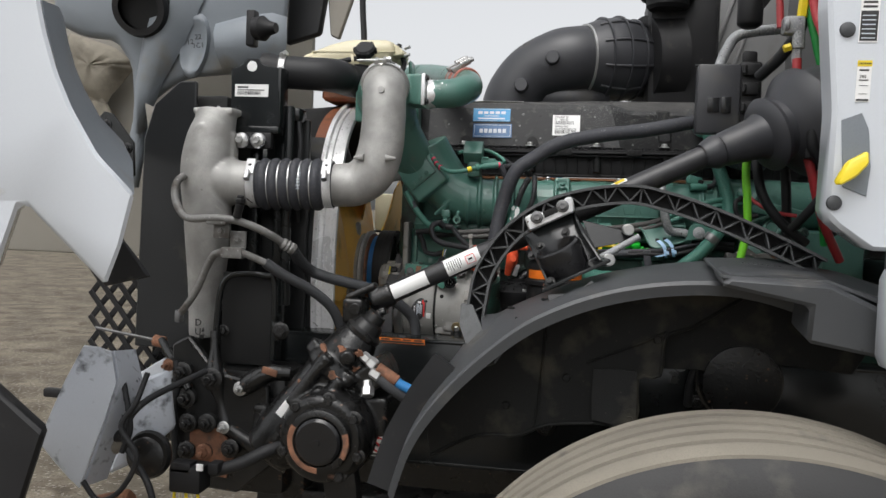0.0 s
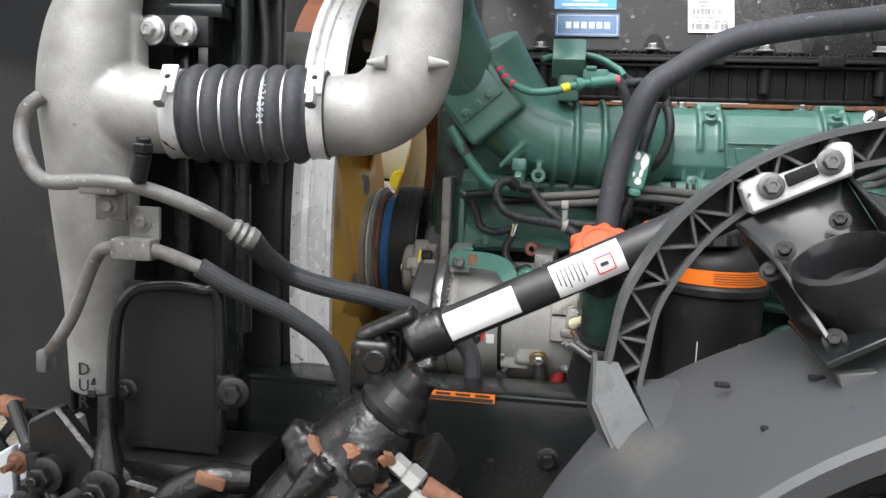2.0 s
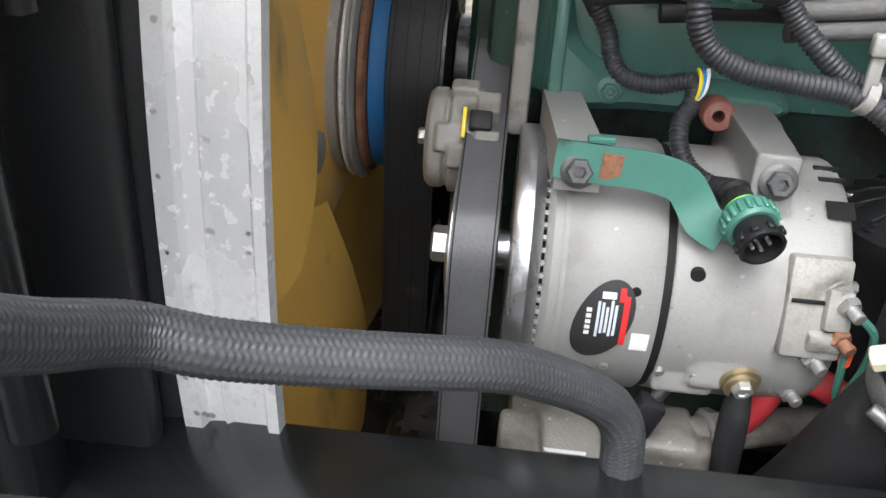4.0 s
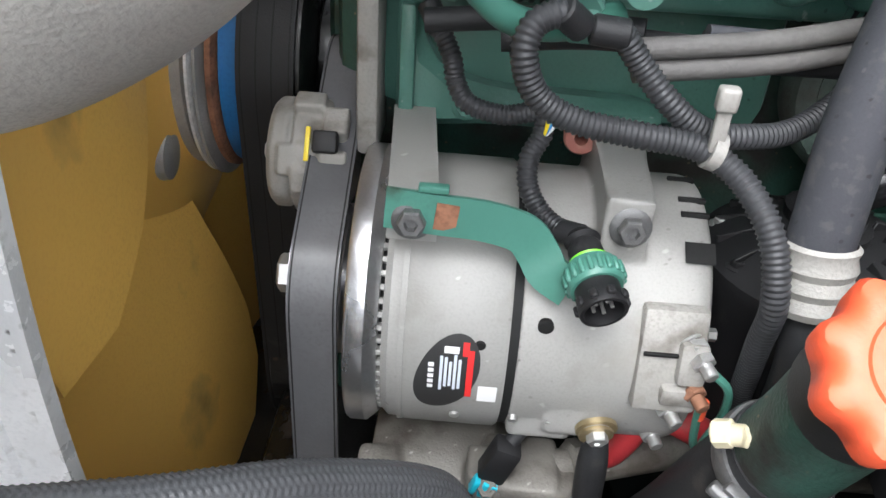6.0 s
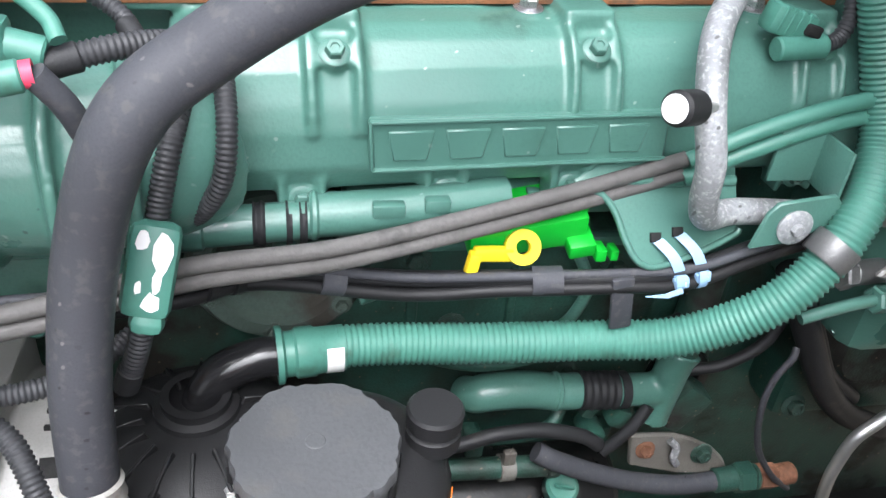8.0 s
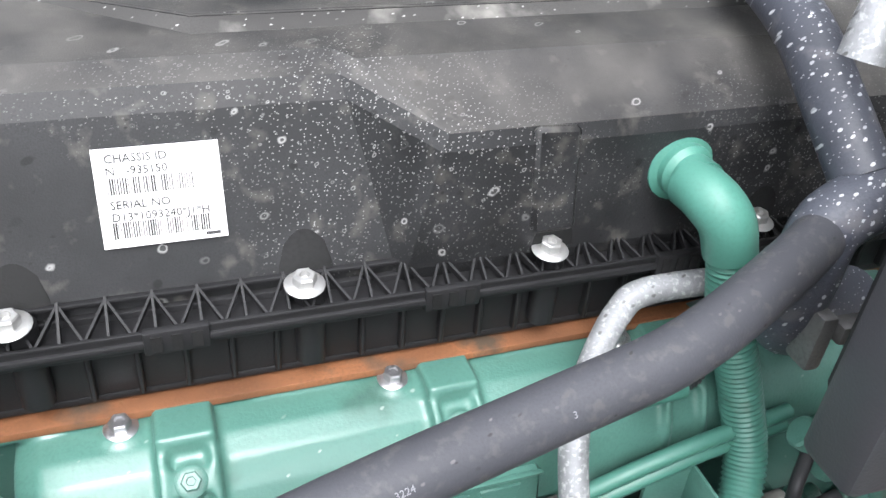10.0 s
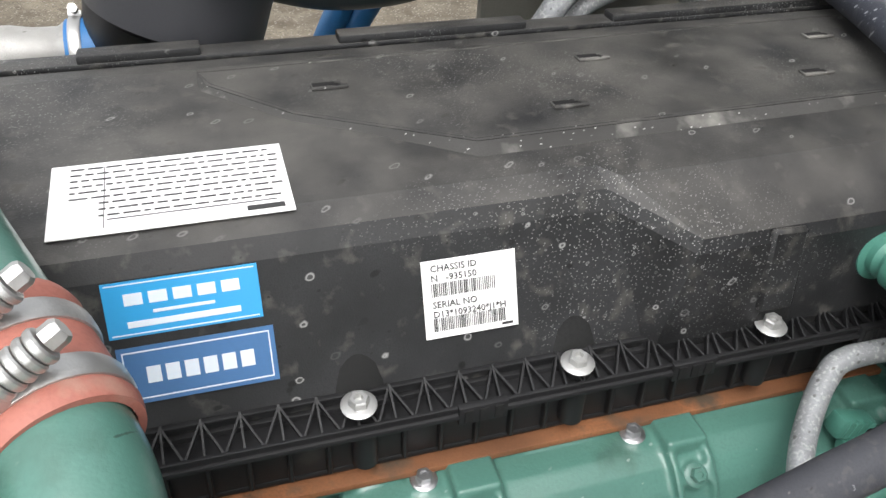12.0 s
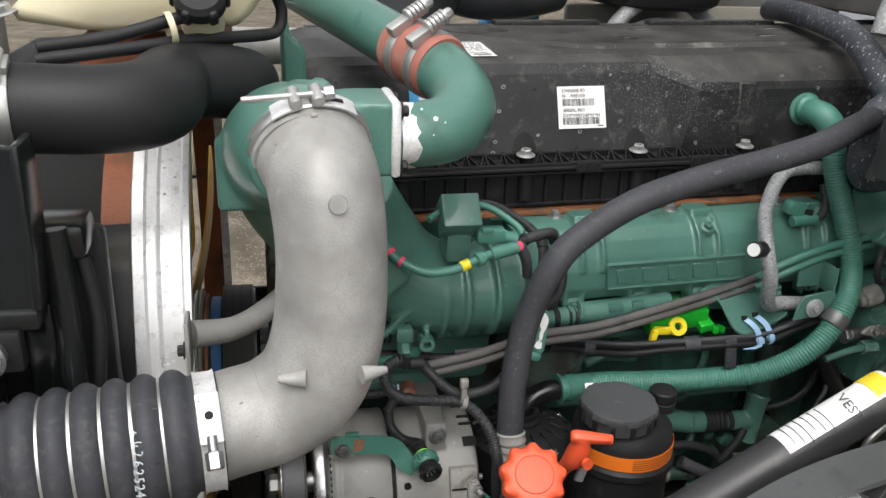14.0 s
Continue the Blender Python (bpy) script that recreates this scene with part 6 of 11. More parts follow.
    part("tab", box(Vector((0.0225, 1.9655, 1.6155)), (0.005, 0.004, 0.012), 0.0012, Matrix.Rotation(0.5, 4, "X")), CAST_ALU, e)


build_charge_pipe()


def build_crossover():
    t = thing("inlet_chamber", (0.0, 2.12, 1.44), "green painted cast inlet chamber with a square flange", "engine part")
    shape = [tube([(0.020, 1.998, 1.578, 0.051), (0.012, 2.03, 1.574, 0.058), (0.005, 2.07, 1.564, 0.061), (0.004, 2.11, 1.545, 0.061), (0.014, 2.135, 1.505, 0.058), (0.035, 2.165, 1.46, 0.055), (0.06, 2.20, 1.42, 0.052)], 0, 36, 8),
             box((0.022, 2.075, 1.608), (0.044, 0.050, 0.034), 0.008, Matrix.Rotation(-0.35, 4, "Z")), rod((0.010, 2.12, 1.572), (0.046, 2.166, 1.604), 0.0145, 20),
             loft([[Vector((x, yy, zz)) for yy, zz in q] for x, q in ((0.0, ((2.040, 1.548), (2.12, 1.548), (2.12, 1.608), (2.040, 1.608))), (0.06, ((2.033, 1.549), (2.108, 1.549), (2.108, 1.614), (2.033, 1.614))), (0.096, ((2.028, 1.547), (2.104, 1.547), (2.104, 1.615), (2.028, 1.615))))]),
             box((-0.035, 2.06, 1.545), (0.05, 0.012, 0.07), 0.003)]
    part("body", cast(join(*shape), 0.003, 5), GREEN, t, "", 60)
    part("flange", box((0.099, 2.066, 1.581), (0.010, 0.078, 0.070), 0.008), SHEET_ALU, t, "bright bare metal flange")
    for dy, dz in ((-0.03, -0.03), (0.03, 0.03), (-0.03, 0.03), (0.03, -0.03)):
        bolt(t, (0.104, 2.066 + dy, 1.581 + dz * 0.85), (1, 0, 0), 0.0055, BLACK_GREASE)
    p = thing("crossover_pipe", (0.17, 2.15, 1.55), "glossy green crossover pipe with chipped paint", "pipe")
    path = [(0.104, 2.068, 1.576, 0.030), (0.130, 2.070, 1.577, 0.031), (0.157, 2.080, 1.580, 0.032), (0.176, 2.102, 1.590, 0.032), (0.183, 2.130, 1.599, 0.032), (0.179, 2.162, 1.611, 0.032), (0.168, 2.192, 1.620, 0.0315), (0.152, 2.228, 1.629, 0.031)]
    part("lower_bend", tube(path, 0, 36, 10), GREEN, p, "", 60)
    rng = random.Random(4)
    flake = basis((1, 0.05, 0.02)).to_3x3()
    rag = [0.013 + 0.004 * math.sin(k * 0.7) + rng.uniform(-0.004, 0.006) for k in range(40)]
    ring = lambda reach: [Vector((0.105, 2.068, 1.576)) + flake @ Vector((0.0311 * math.cos(a), 0.0311 * math.sin(a), reach * rag[k])) for k, a in ((k, 2 * math.pi * k / 40) for k in range(40))]
    part("bare_patch", loft([ring(0.0), ring(1.0)], caps=False), SHEET_ALU, p, "paint flaked to bare metal")
    for x, y, z, s in ((0.126, 2.054, 1.603, 0.9), (0.138, 2.047, 1.596, 1.5), (0.147, 2.047, 1.593, 0.6), (0.158, 2.052, 1.601, 1.3), (0.168, 2.067, 1.613, 0.9), (0.176, 2.075, 1.613, 0.8), (0.135, 2.041, 1.583, 0.5)):
        u = (x - 0.125) / 0.05
        cen = Vector((x, 2.069 + 0.030 * max(0.0, u) ** 2, 1.577 + 0.010 * max(0.0, u) ** 2))
        d = (Vector((x, y, z)) - cen).normalized()
        part("paint_chip", lathe([(0, 0), (0, 0.0017 * s), (0.0006, 0.0012 * s), (0.0006, 0)], cen + d * 0.0316, d, 7), STICKER, p)
    axis = Vector((-0.045, 0.090, 0.022)).normalized()
    j = Vector((0.168, 2.195, 1.6205))
    part("upper_tube", tube([tuple(j), tuple(j + axis * 0.05), (0.106, 2.317, 1.650), (0.061, 2.41, 1.669), (0.016, 2.502, 1.687), (-0.05, 2.60, 1.70), (-0.08, 2.68, 1.69)], 0.0305, 36, 8), GREEN, p, "", 60)
    h = thing("silicone_coupler", tuple(j), "dusty red silicone coupler with two worm clamps", "hose")
    s0 = j - axis * 0.012
    part("sleeve", lathe([(0, 0.0305), (0, 0.0345), (0.003, 0.0355), (0.008, 0.0365), (0.012, 0.035), (0.064, 0.035), (0.068, 0.0365), (0.073, 0.0355), (0.076, 0.0345), (0.076, 0.0305)], s0, axis, 40), SILICONE, h)
    side = Vector((-0.37, -0.39, 0.84))
    clamp(h, s0 + axis * 0.018, axis, 0.035, side, 0.013, spring=True)
    clamp(h, s0 + axis * 0.054, axis, 0.035, side, 0.013, spring=True)
    # upper radiator hose
    h = thing("radiator_hose", (-0.14, 2.03, 1.56), "thick black rubber radiator hose with a steel clamp", "hose")
    part("hose", tube([(-0.245, 2.02, 1.614, 0.036), (-0.20, 2.025, 1.613, 0.036), (-0.155, 2.028, 1.611, 0.0362), (-0.122, 2.040, 1.611, 0.037), (-0.104, 2.068, 1.612, 0.0375), (-0.102, 2.105, 1.613, 0.037), (-0.094, 2.138, 1.613, 0.037), (-0.068, 2.160, 1.611, 0.0365), (-0.047, 2.180, 1.606, 0.0365), (-0.036, 2.212, 1.600, 0.036), (-0.032, 2.262, 1.590, 0.036), (-0.032, 2.32, 1.578, 0.036)], 0, 32, 8), RUBBER, h, "", 60)
    clamp(h, (-0.215, 2.023, 1.6135), (1, 0.1, 0), 0.0362, (0, -0.35, 1), 0.014)
    part("neck", lathe([(0, 0.033), (0, 0.041), (0.014, 0.041), (0.03, 0.036), (0.04, 0.036), (0.04, 0.033)], (-0.262, 2.018, 1.614), (1, 0.1, 0), 28), BLACK_PLASTIC, h)
    # expansion tank
    r = thing("expansion_tank", (-0.12, 2.28, 1.642), "yellowed white coolant expansion tank with a black cap", "tank")
    prof = [(-0.252, 1.662), (-0.243, 1.682), (-0.165, 1.712), (-0.12, 1.722), (-0.022, 1.722), (-0.008, 1.710), (-0.010, 1.690), (-0.028, 1.664), (-0.045, 1.656), (-0.12, 1.652), (-0.18, 1.652)]
    part("tank", prism(xz(prof, 2.196), Vector((0, 0.17, 0.006)), 0.009), CREAM, r, "", 60)
    part("seam", prism(xz([(-0.215, 1.692), (-0.0085, 1.692), (-0.0085, 1.6945), (-0.215, 1.6945)], 2.194), Vector((0, 0.17, 0)), 0), CREAM, r)
    ear = part("ear", prism(xz([(-0.03, 1.715), (-0.005, 1.711), (0.011, 1.696), (0.011, 1.687), (-0.02, 1.683)], 2.205), Vector((0, 0.05, 0)), 0.003), CREAM, r)
    bolt(ear, (-0.004, 2.222, 1.710), (0.4, 0, 1), 0.006, BLACK_GREASE)
    bolt(r, (-0.252, 2.20, 1.668), (-0.3, -0.2, 1), 0.008, ZINC)
    ax = Vector((0, -0.75, 0.66))
    o = Vector((-0.070, 2.166, 1.682))
    part("filler_neck", rod(o + ax * -0.035, o + ax * 0.004, 0.021, 24), CREAM, r)
    cap = part("cap", lathe([(0, 0), (0, 0.021), (0.004, 0.0245), (0.016, 0.0245), (0.021, 0.020), (0.021, 0.014), (0.019, 0)], o, ax, 32), BLACK_PLASTIC, r, "ribbed black filler cap")
    grip = to_mesh("cap_grip", box((0, 0, 0), (0.007, 0.009, 0.017), 0.002, None, 1), BLACK_PLASTIC)
    for k in range(6):
        a = 2 * math.pi * k / 6
        part_at("cap_grip", grip, Matrix.Translation(o + basis(ax).to_3x3() @ Vector((0.0245 * math.cos(a), 0.0245 * math.sin(a), 0.010))) @ basis(ax) @ Matrix.Rotation(a, 4, "Z"), cap)
    for z in (1.704, 1.686):
        part("vent_fitting", rod((0.012, 2.215, z), (0.026, 2.21, z + 0.004), 0.004, 8), ZINC, r)
    part("hose", tube([(-0.075, 2.165, 1.674), (-0.10, 2.158, 1.668), (-0.15, 2.14, 1.655), (-0.21, 2.12, 1.648)], 0.0062, 12), RUBBER, r)
    part("hose", tube([(0.002, 2.24, 1.690), (0.008, 2.235, 1.670), (0.002, 2.225, 1.652), (-0.02, 2.20, 1.650), (-0.08, 2.16, 1.650), (-0.14, 2.13, 1.645), (-0.21, 2.11, 1.638)], 0.0062, 12), RUBBER, r)
    part("cable_tie", lathe([(-0.003, 0.014), (-0.003, 0.0155), (0.003, 0.0155), (0.003, 0.014)], (-0.098, 2.152, 1.662), (1, 0.3, 0.2), 16), CREAM, r)
    g = thing("thermostat_housing", (0.03, 2.31, 1.44), "green painted upright casting beside the coolant tank", "engine part")
    part("column", prism(xz([(0.006, 1.690), (0.013, 1.690), (0.018, 1.640), (0.024, 1.633), (0.030, 1.630), (0.0345, 1.622), (0.0355, 1.610), (0.036, 1.46), (0.010, 1.46)], 2.288), Vector((0, 0.045, 0)), 0.004), GREEN, g)
    part("base", box((0.022, 2.305, 1.462), (0.026, 0.045, 0.05), 0.006), GREEN, g)


build_crossover()


# ---- hoses, harness and reservoirs on the engine ----
def loose(name, bm, mat, label, category, group="", angle=60):
    return tagged(part(name, bm, mat, None, "", angle), label, category, group)


def build_hoses():
    h = thing("heater_hose", (0.27, 2.1, 1.2), "thick weathered black heater hose arching over the engine", "hose")
    pts = [(0.257, 2.117, 1.200), (0.260, 2.126, 1.265), (0.273, 2.133, 1.342), (0.299, 2.128, 1.412), (0.336, 2.138, 1.443), (0.398, 2.138, 1.480), (0.485, 2.152, 1.501), (0.572, 2.168, 1.514), (0.645, 2.180, 1.529), (0.719, 2.21, 1.546), (0.79, 2.25, 1.555)]
    part("hose", tube(pts, 0.0158, 24, 10), RUBBER_GREY, h)
    part("crimp", lathe([(0, 0), (0, 0.0165), (0.004, 0.0182), (0.010, 0.0165), (0.014, 0.0182), (0.020, 0.0165), (0.024, 0.0182), (0.03, 0.0165), (0.034, 0.0178), (0.036, 0.0158)], (0.2595, 2.108, 1.168), (-0.06, 0.22, 1), 24), GRIMY_PALE, h, "crimped metal ferrule")
    part("stem", tube([(0.259, 2.110, 1.175), (0.263, 2.104, 1.135), (0.275, 2.13, 1.07), (0.28, 2.16, 1.0)], 0.0125, 20), RUBBER, h)
    c = spline(pts, 10)
    for text, i in (("3224", 60), ("3", 70)):
        q = Vector(c[i][:3])
        d = Vector(c[i + 1][:3] - c[i - 1][:3]).normalized()
        nrm = Vector((0, -0.82, 0.57))
        nrm = (nrm - d * nrm.dot(d)).normalized()
        lettering(text, 0.0048, q + nrm * 0.0158 - nrm.cross(d) * 0.002, d, nrm.cross(d), STENCIL, h, "stencil", 0.0002)
    part("fitting", rod((0.785, 2.246, 1.555), (0.81, 2.26, 1.558), 0.014, 6), RUST, h)
    # ribbed green breather hose
    g = thing("breather_hose", (0.7, 2.22, 1.16), "ribbed green plastic breather hose with a band clamp", "hose")
    part("elbow", tube([(0.725, 2.315, 1.541, 0.017), (0.727, 2.295, 1.541, 0.018), (0.735, 2.283, 1.530, 0.018), (0.743, 2.28, 1.508, 0.0175)], 0, 24), GREEN_PLASTIC, g)
    part("hose", ribbed([(0.743, 2.280, 1.510), (0.755, 2.275, 1.46), (0.776, 2.262, 1.395), (0.783, 2.240, 1.34), (0.756, 2.205, 1.293), (0.714, 2.195, 1.240), (0.658, 2.212, 1.196), (0.59, 2.232, 1.179), (0.51, 2.238, 1.177), (0.44, 2.240, 1.180), (0.40, 2.238, 1.182)], 0.0158, 0.0044, 0.10, 20), GREEN_PLASTIC, g, "", 80)
    part("connector", lathe([(0, 0.012), (0, 0.021), (0.004, 0.021), (0.006, 0.0165), (0.012, 0.0165), (0.014, 0.0185), (0.026, 0.0185), (0.028, 0.017), (0.048, 0.0165), (0.048, 0.012)], (0.360, 2.2345, 1.180), (1, 0.08, 0.02), 28), GREEN_PLASTIC, g)
    part("white_mark", lathe([(0, 0.0170), (0.0, 0.0176), (0.012, 0.0176), (0.012, 0.0170)], (0.394, 2.2375, 1.181), (1, 0.06, 0.0), 28, (0, -1, 0), -40, 120), STICKER, g)
    part("black_elbow", tube([(0.362, 2.234, 1.180, 0.014), (0.345, 2.233, 1.179, 0.0145), (0.322, 2.230, 1.170, 0.0145), (0.308, 2.226, 1.150, 0.014), (0.304, 2.222, 1.125, 0.014)], 0, 20), BLACK_GLOSS, g)
    part("band_clamp", lathe([(-0.009, 0.0158), (-0.009, 0.0172), (-0.008, 0.0176), (0.008, 0.0176), (0.009, 0.0172), (0.009, 0.0158)], (0.742, 2.1995, 1.277), (0.60, 0.12, 0.78), 32), DARK_ZINC, g, "dull dark steel band clamp")
    b = thing("hose_bracket", (0.73, 2.22, 1.27), "green painted U bracket holding the breather hose", "bracket")
    part("plate", prism(xz([(0.688, 1.271), (0.694, 1.300), (0.700, 1.308), (0.742, 1.314), (0.752, 1.304), (0.744, 1.290), (0.722, 1.276)], 2.214), Vector((0, 0.004, 0)), 0.001), GREEN, b)
    part("worn_ear", lathe([(0, 0.004), (0, 0.0125), (0.003, 0.0135), (0.0045, 0.0110), (0.0045, 0.004)], (0.716, 2.2142, 1.290), (0, -1, 0.05), 24), DULL_ALU, b, "bare worn metal ear")
    part("fold", join(box((0.744, 2.232, 1.325), (0.003, 0.034, 0.040), 0.001), box((0.726, 2.249, 1.332), (0.036, 0.004, 0.050), 0.001)), GREEN, b)
    bolt(b, (0.716, 2.211, 1.290), (0, -1, 0.05), 0.0048, DULL_ALU)
    p = thing("dipstick_tube", (0.66, 2.25, 1.27), "oxidised bent aluminium tube with a black cap on it", "pipe")
    part("tube", tube([(0.86, 2.32, 1.46), (0.799, 2.31, 1.461), (0.712, 2.308, 1.461), (0.685, 2.300, 1.450), (0.655, 2.272, 1.427), (0.635, 2.243, 1.410), (0.629, 2.218, 1.378), (0.636, 2.210, 1.342), (0.643, 2.217, 1.312), (0.655, 2.226, 1.292), (0.684, 2.238, 1.288), (0.749, 2.252, 1.276)], 0.0098, 18, 8), DULL_ALU, p)
    part("cap", lathe([(0, 0), (0, 0.0098), (0.002, 0.0108), (0.022, 0.0108), (0.024, 0.009), (0.024, 0)], (0.607, 2.197, 1.388), (-0.85, -0.5, 0.2), 24), BLACK_PLASTIC, p, "black cap with a pale disc")
    part("cap_disc", lathe([(0, 0), (0, 0.0085), (0.0008, 0.0085), (0.0008, 0)], Vector((0.607, 2.197, 1.388)) + Vector((-0.85, -0.5, 0.2)).normalized() * 0.0242, (-0.85, -0.5, 0.2), 20), STICKER, p)
    part("cap_stem", rod((0.607, 2.197, 1.388), (0.632, 2.215, 1.38), 0.0035, 10), ZINC, p)


build_hoses()


def conduit(pts, r, pitch, depth, label, group):
    t = thing("conduit", pts[-1], label, "conduit", group)
    part("sleeve", ribbed(pts, r, pitch, depth, 12), CONDUIT, t, "", 80)
    for a, b in ((pts[0], pts[1]), (pts[-1], pts[-2])):
        a, b = Vector(a), Vector(b)
        d = (b - a).normalized()
        part("tape_collar", rod(a - d * 0.002, a + d * 0.016, r * 1.12, 14), RUBBER, t)
    return t


def build_harness():
    main = [(0.165, 2.17, 1.269), (0.232, 2.18, 1.275), (0.309, 2.2, 1.284), (0.396, 2.22, 1.28), (0.473, 2.235, 1.287), (0.555, 2.25, 1.298), (0.61, 2.257, 1.309), (0.645, 2.255, 1.322)]
    for d in (0, -0.0115):
        loose("sleeved_cable", tube([(x, y, z + d) for x, y, z in main], 0.0056, 12), SLEEVE_GREY, "pair of braided black sleeved cables along the manifold", "cable", "manifold cables")
    loose("fuel_line", tube([(0.645, 2.252, 1.322), (0.69, 2.25, 1.345), (0.75, 2.25, 1.365), (0.82, 2.255, 1.375)], 0.006, 12), GREEN_PLASTIC, "green fuel line running to the back of the engine", "pipe", "fuel lines")
    loose("fuel_line", tube([(0.645, 2.252, 1.308), (0.69, 2.25, 1.33), (0.75, 2.25, 1.352), (0.82, 2.255, 1.362)], 0.006, 12), GREEN_PLASTIC, "green fuel line running to the back of the engine", "pipe", "fuel lines")
    h = thing("wiring_harness", (0.5, 2.24, 1.22), "black braided wiring harness with tape bands along the block", "wiring")
    low = [(0.20, 2.185, 1.268), (0.297, 2.205, 1.262), (0.351, 2.235, 1.250), (0.449, 2.245, 1.230), (0.521, 2.240, 1.232), (0.600, 2.230, 1.238), (0.655, 2.228, 1.242), (0.710, 2.234, 1.254), (0.755, 2.244, 1.262), (0.80, 2.26, 1.258)]
    for k, (dy, dz, rr, m) in enumerate(((0.0, 0.0030, 0.0062, RUBBER), (-0.0042, -0.0046, 0.0050, BLACK_PLASTIC), (0.0050, -0.0050, 0.0056, RUBBER), (-0.0030, 0.0075, 0.0036, RUBBER_GREY))):
        part("strand", tube([(x, y + dy + 0.0018 * math.sin(9 * x * 10 + k), z + dz + 0.0016 * math.cos(7 * x * 10 + 2 * k)) for x, y, z in low], rr, 12), m, h)
    c = spline(low, 8)
    for i, w, m in ((20, 0.016, RUBBER_GREY), (35, 0.022, RUBBER_GREY), (11, 0.006, BLACK_PLASTIC), (14, 0.006, BLACK_PLASTIC)):
        q = Vector(c[i][:3])
        part("tape_band", lathe([(-w / 2, 0.008), (-w / 2, 0.0112), (w / 2, 0.0112), (w / 2, 0.008)], q, Vector(c[i + 1][:3] - c[i - 1][:3]), 16), m, h)
    part("tape_tail", box((0.606, 2.222, 1.222), (0.017, 0.005, 0.046), 0.002, Matrix.Rotation(-0.15, 4, "Y")), RUBBER_GREY, h)
    # folded tray above the harness, and two ties through its slots
    t = thing("cable_tray", (0.64, 2.25, 1.27), "green painted folded cable tray on the manifold", "bracket")
    out = [(0.566, 1.302), (0.579, 1.299), (0.589, 1.294), (0.597, 1.284), (0.603, 1.270), (0.610, 1.258), (0.618, 1.2525), (0.630, 1.2515), (0.660, 1.259), (0.688, 1.269), (0.692, 1.273), (0.692, 1.280), (0.690, 1.312), (0.640, 1.314), (0.585, 1.312)]
    slope = lambda x, z: Vector((x, 2.225 + 0.62 * (z - 1.25), z))
    part("tray", prism([slope(x, z) for x, z in out], Vector((0, 0.003, 0.002)), 0.0008), GREEN, t)
    edge = [slope(x, z) + Vector((0, -0.001, 0.0)) for x, z in out[:11]]
    part("tray_lip", tube([tuple(q) for q in edge], 0.0026, 10, 4), GREEN, t)
    part("tray_lip", tube([tuple(slope(x, z) + Vector((0, -0.002, 0))) for x, z in ((0.592, 1.306), (0.63, 1.3035), (0.688, 1.303))], 0.004, 10, 4), GREEN, t)
    for k, x in enumerate((0.6265, 0.6435)):
        q = slope(x, 1.2685 + 0.003 * k)
        part("tray_slot", box(q + Vector((0, -0.0012, 0.001)), (0.008, 0.003, 0.007), 0.0005, Matrix.Rotation(-0.55, 4, "X")), DARK, t)
        run = [q + Vector((0, -0.001, 0)), q + Vector((0.003, -0.006, -0.001)), q + Vector((0.011, -0.013, -0.008)), q + Vector((0.017, -0.016, -0.018)), q + Vector((0.021, -0.014, -0.029))]
        run = [Vector(p[:3]) for p in spline([tuple(p) for p in run], 5)]
        tie = part("blue_tie", sheet([[p + Vector((-0.0038, 0, -0.0014)) for p in run], [p + Vector((0.0038, 0, 0.0014)) for p in run]], 0.0012), BLUE_TIE, h, "pale blue cable tie")
        part("tie_head", box(run[-1] + Vector((0, -0.002, 0)), (0.0115, 0.006, 0.0085), 0.0012, Matrix.Rotation(-0.2, 4, "Y")), BLUE_TIE, tie)
        part("tie_window", box(run[-1] + Vector((0.0005, -0.0052, 0)), (0.005, 0.001, 0.0035), 0.0002, Matrix.Rotation(-0.2, 4, "Y")), PALE_INK, tie)
        part("tie_loop", lathe([(-0.0030, 0.0128), (-0.0030, 0.0140), (0.0030, 0.0140), (0.0030, 0.0128)], (x + 0.018, 2.2285, 1.242 + 0.003 * k), (1, 0, 0.25), 20, None, 150, 200), BLUE_TIE, tie)
    part("tie_tail", sheet([[Vector((0.645, 2.214, 1.240)), Vector((0.634, 2.214, 1.235)), Vector((0.620, 2.216, 1.232))], [Vector((0.647, 2.213, 1.236)), Vector((0.636, 2.213, 1.232)), Vector((0.620, 2.216, 1.2315))]], 0.001), BLUE_TIE, h)
    # corrugated conduits by the alternator
    conduit([(0.134, 2.155, 1.283), (0.126, 2.15, 1.29), (0.113, 2.145, 1.286), (0.109, 2.14, 1.273), (0.117, 2.14, 1.254), (0.136, 2.14, 1.243), (0.168, 2.14, 1.238), (0.196, 2.14, 1.234), (0.217, 2.13, 1.224), (0.231, 2.11, 1.206), (0.238, 2.1, 1.176), (0.243, 2.112, 1.14), (0.258, 2.145, 1.06)], 0.0068, 0.0030, 0.13, "black corrugated conduit looping over the alternator", "conduits by the alternator")
    conduit([(0.141, 2.155, 1.282), (0.153, 2.155, 1.281), (0.165, 2.155, 1.267), (0.18, 2.15, 1.252), (0.199, 2.15, 1.239), (0.223, 2.155, 1.235), (0.252, 2.17, 1.235), (0.29, 2.20, 1.25)], 0.0065, 0.0030, 0.13, "black corrugated conduit looping over the alternator", "conduits by the alternator")
    conduit([(0.060, 2.235, 1.262), (0.074, 2.222, 1.240), (0.078, 2.218, 1.226), (0.086, 2.211, 1.216), (0.106, 2.206, 1.213), (0.126, 2.202, 1.218), (0.128, 2.196, 1.208), (0.122, 2.190, 1.196), (0.123, 2.182, 1.182), (0.132, 2.174, 1.170), (0.145, 2.164, 1.166), (0.152, 2.158, 1.168)], 0.0060, 0.0028, 0.13, "thin black corrugated conduit down to the plug", "conduits by the alternator")
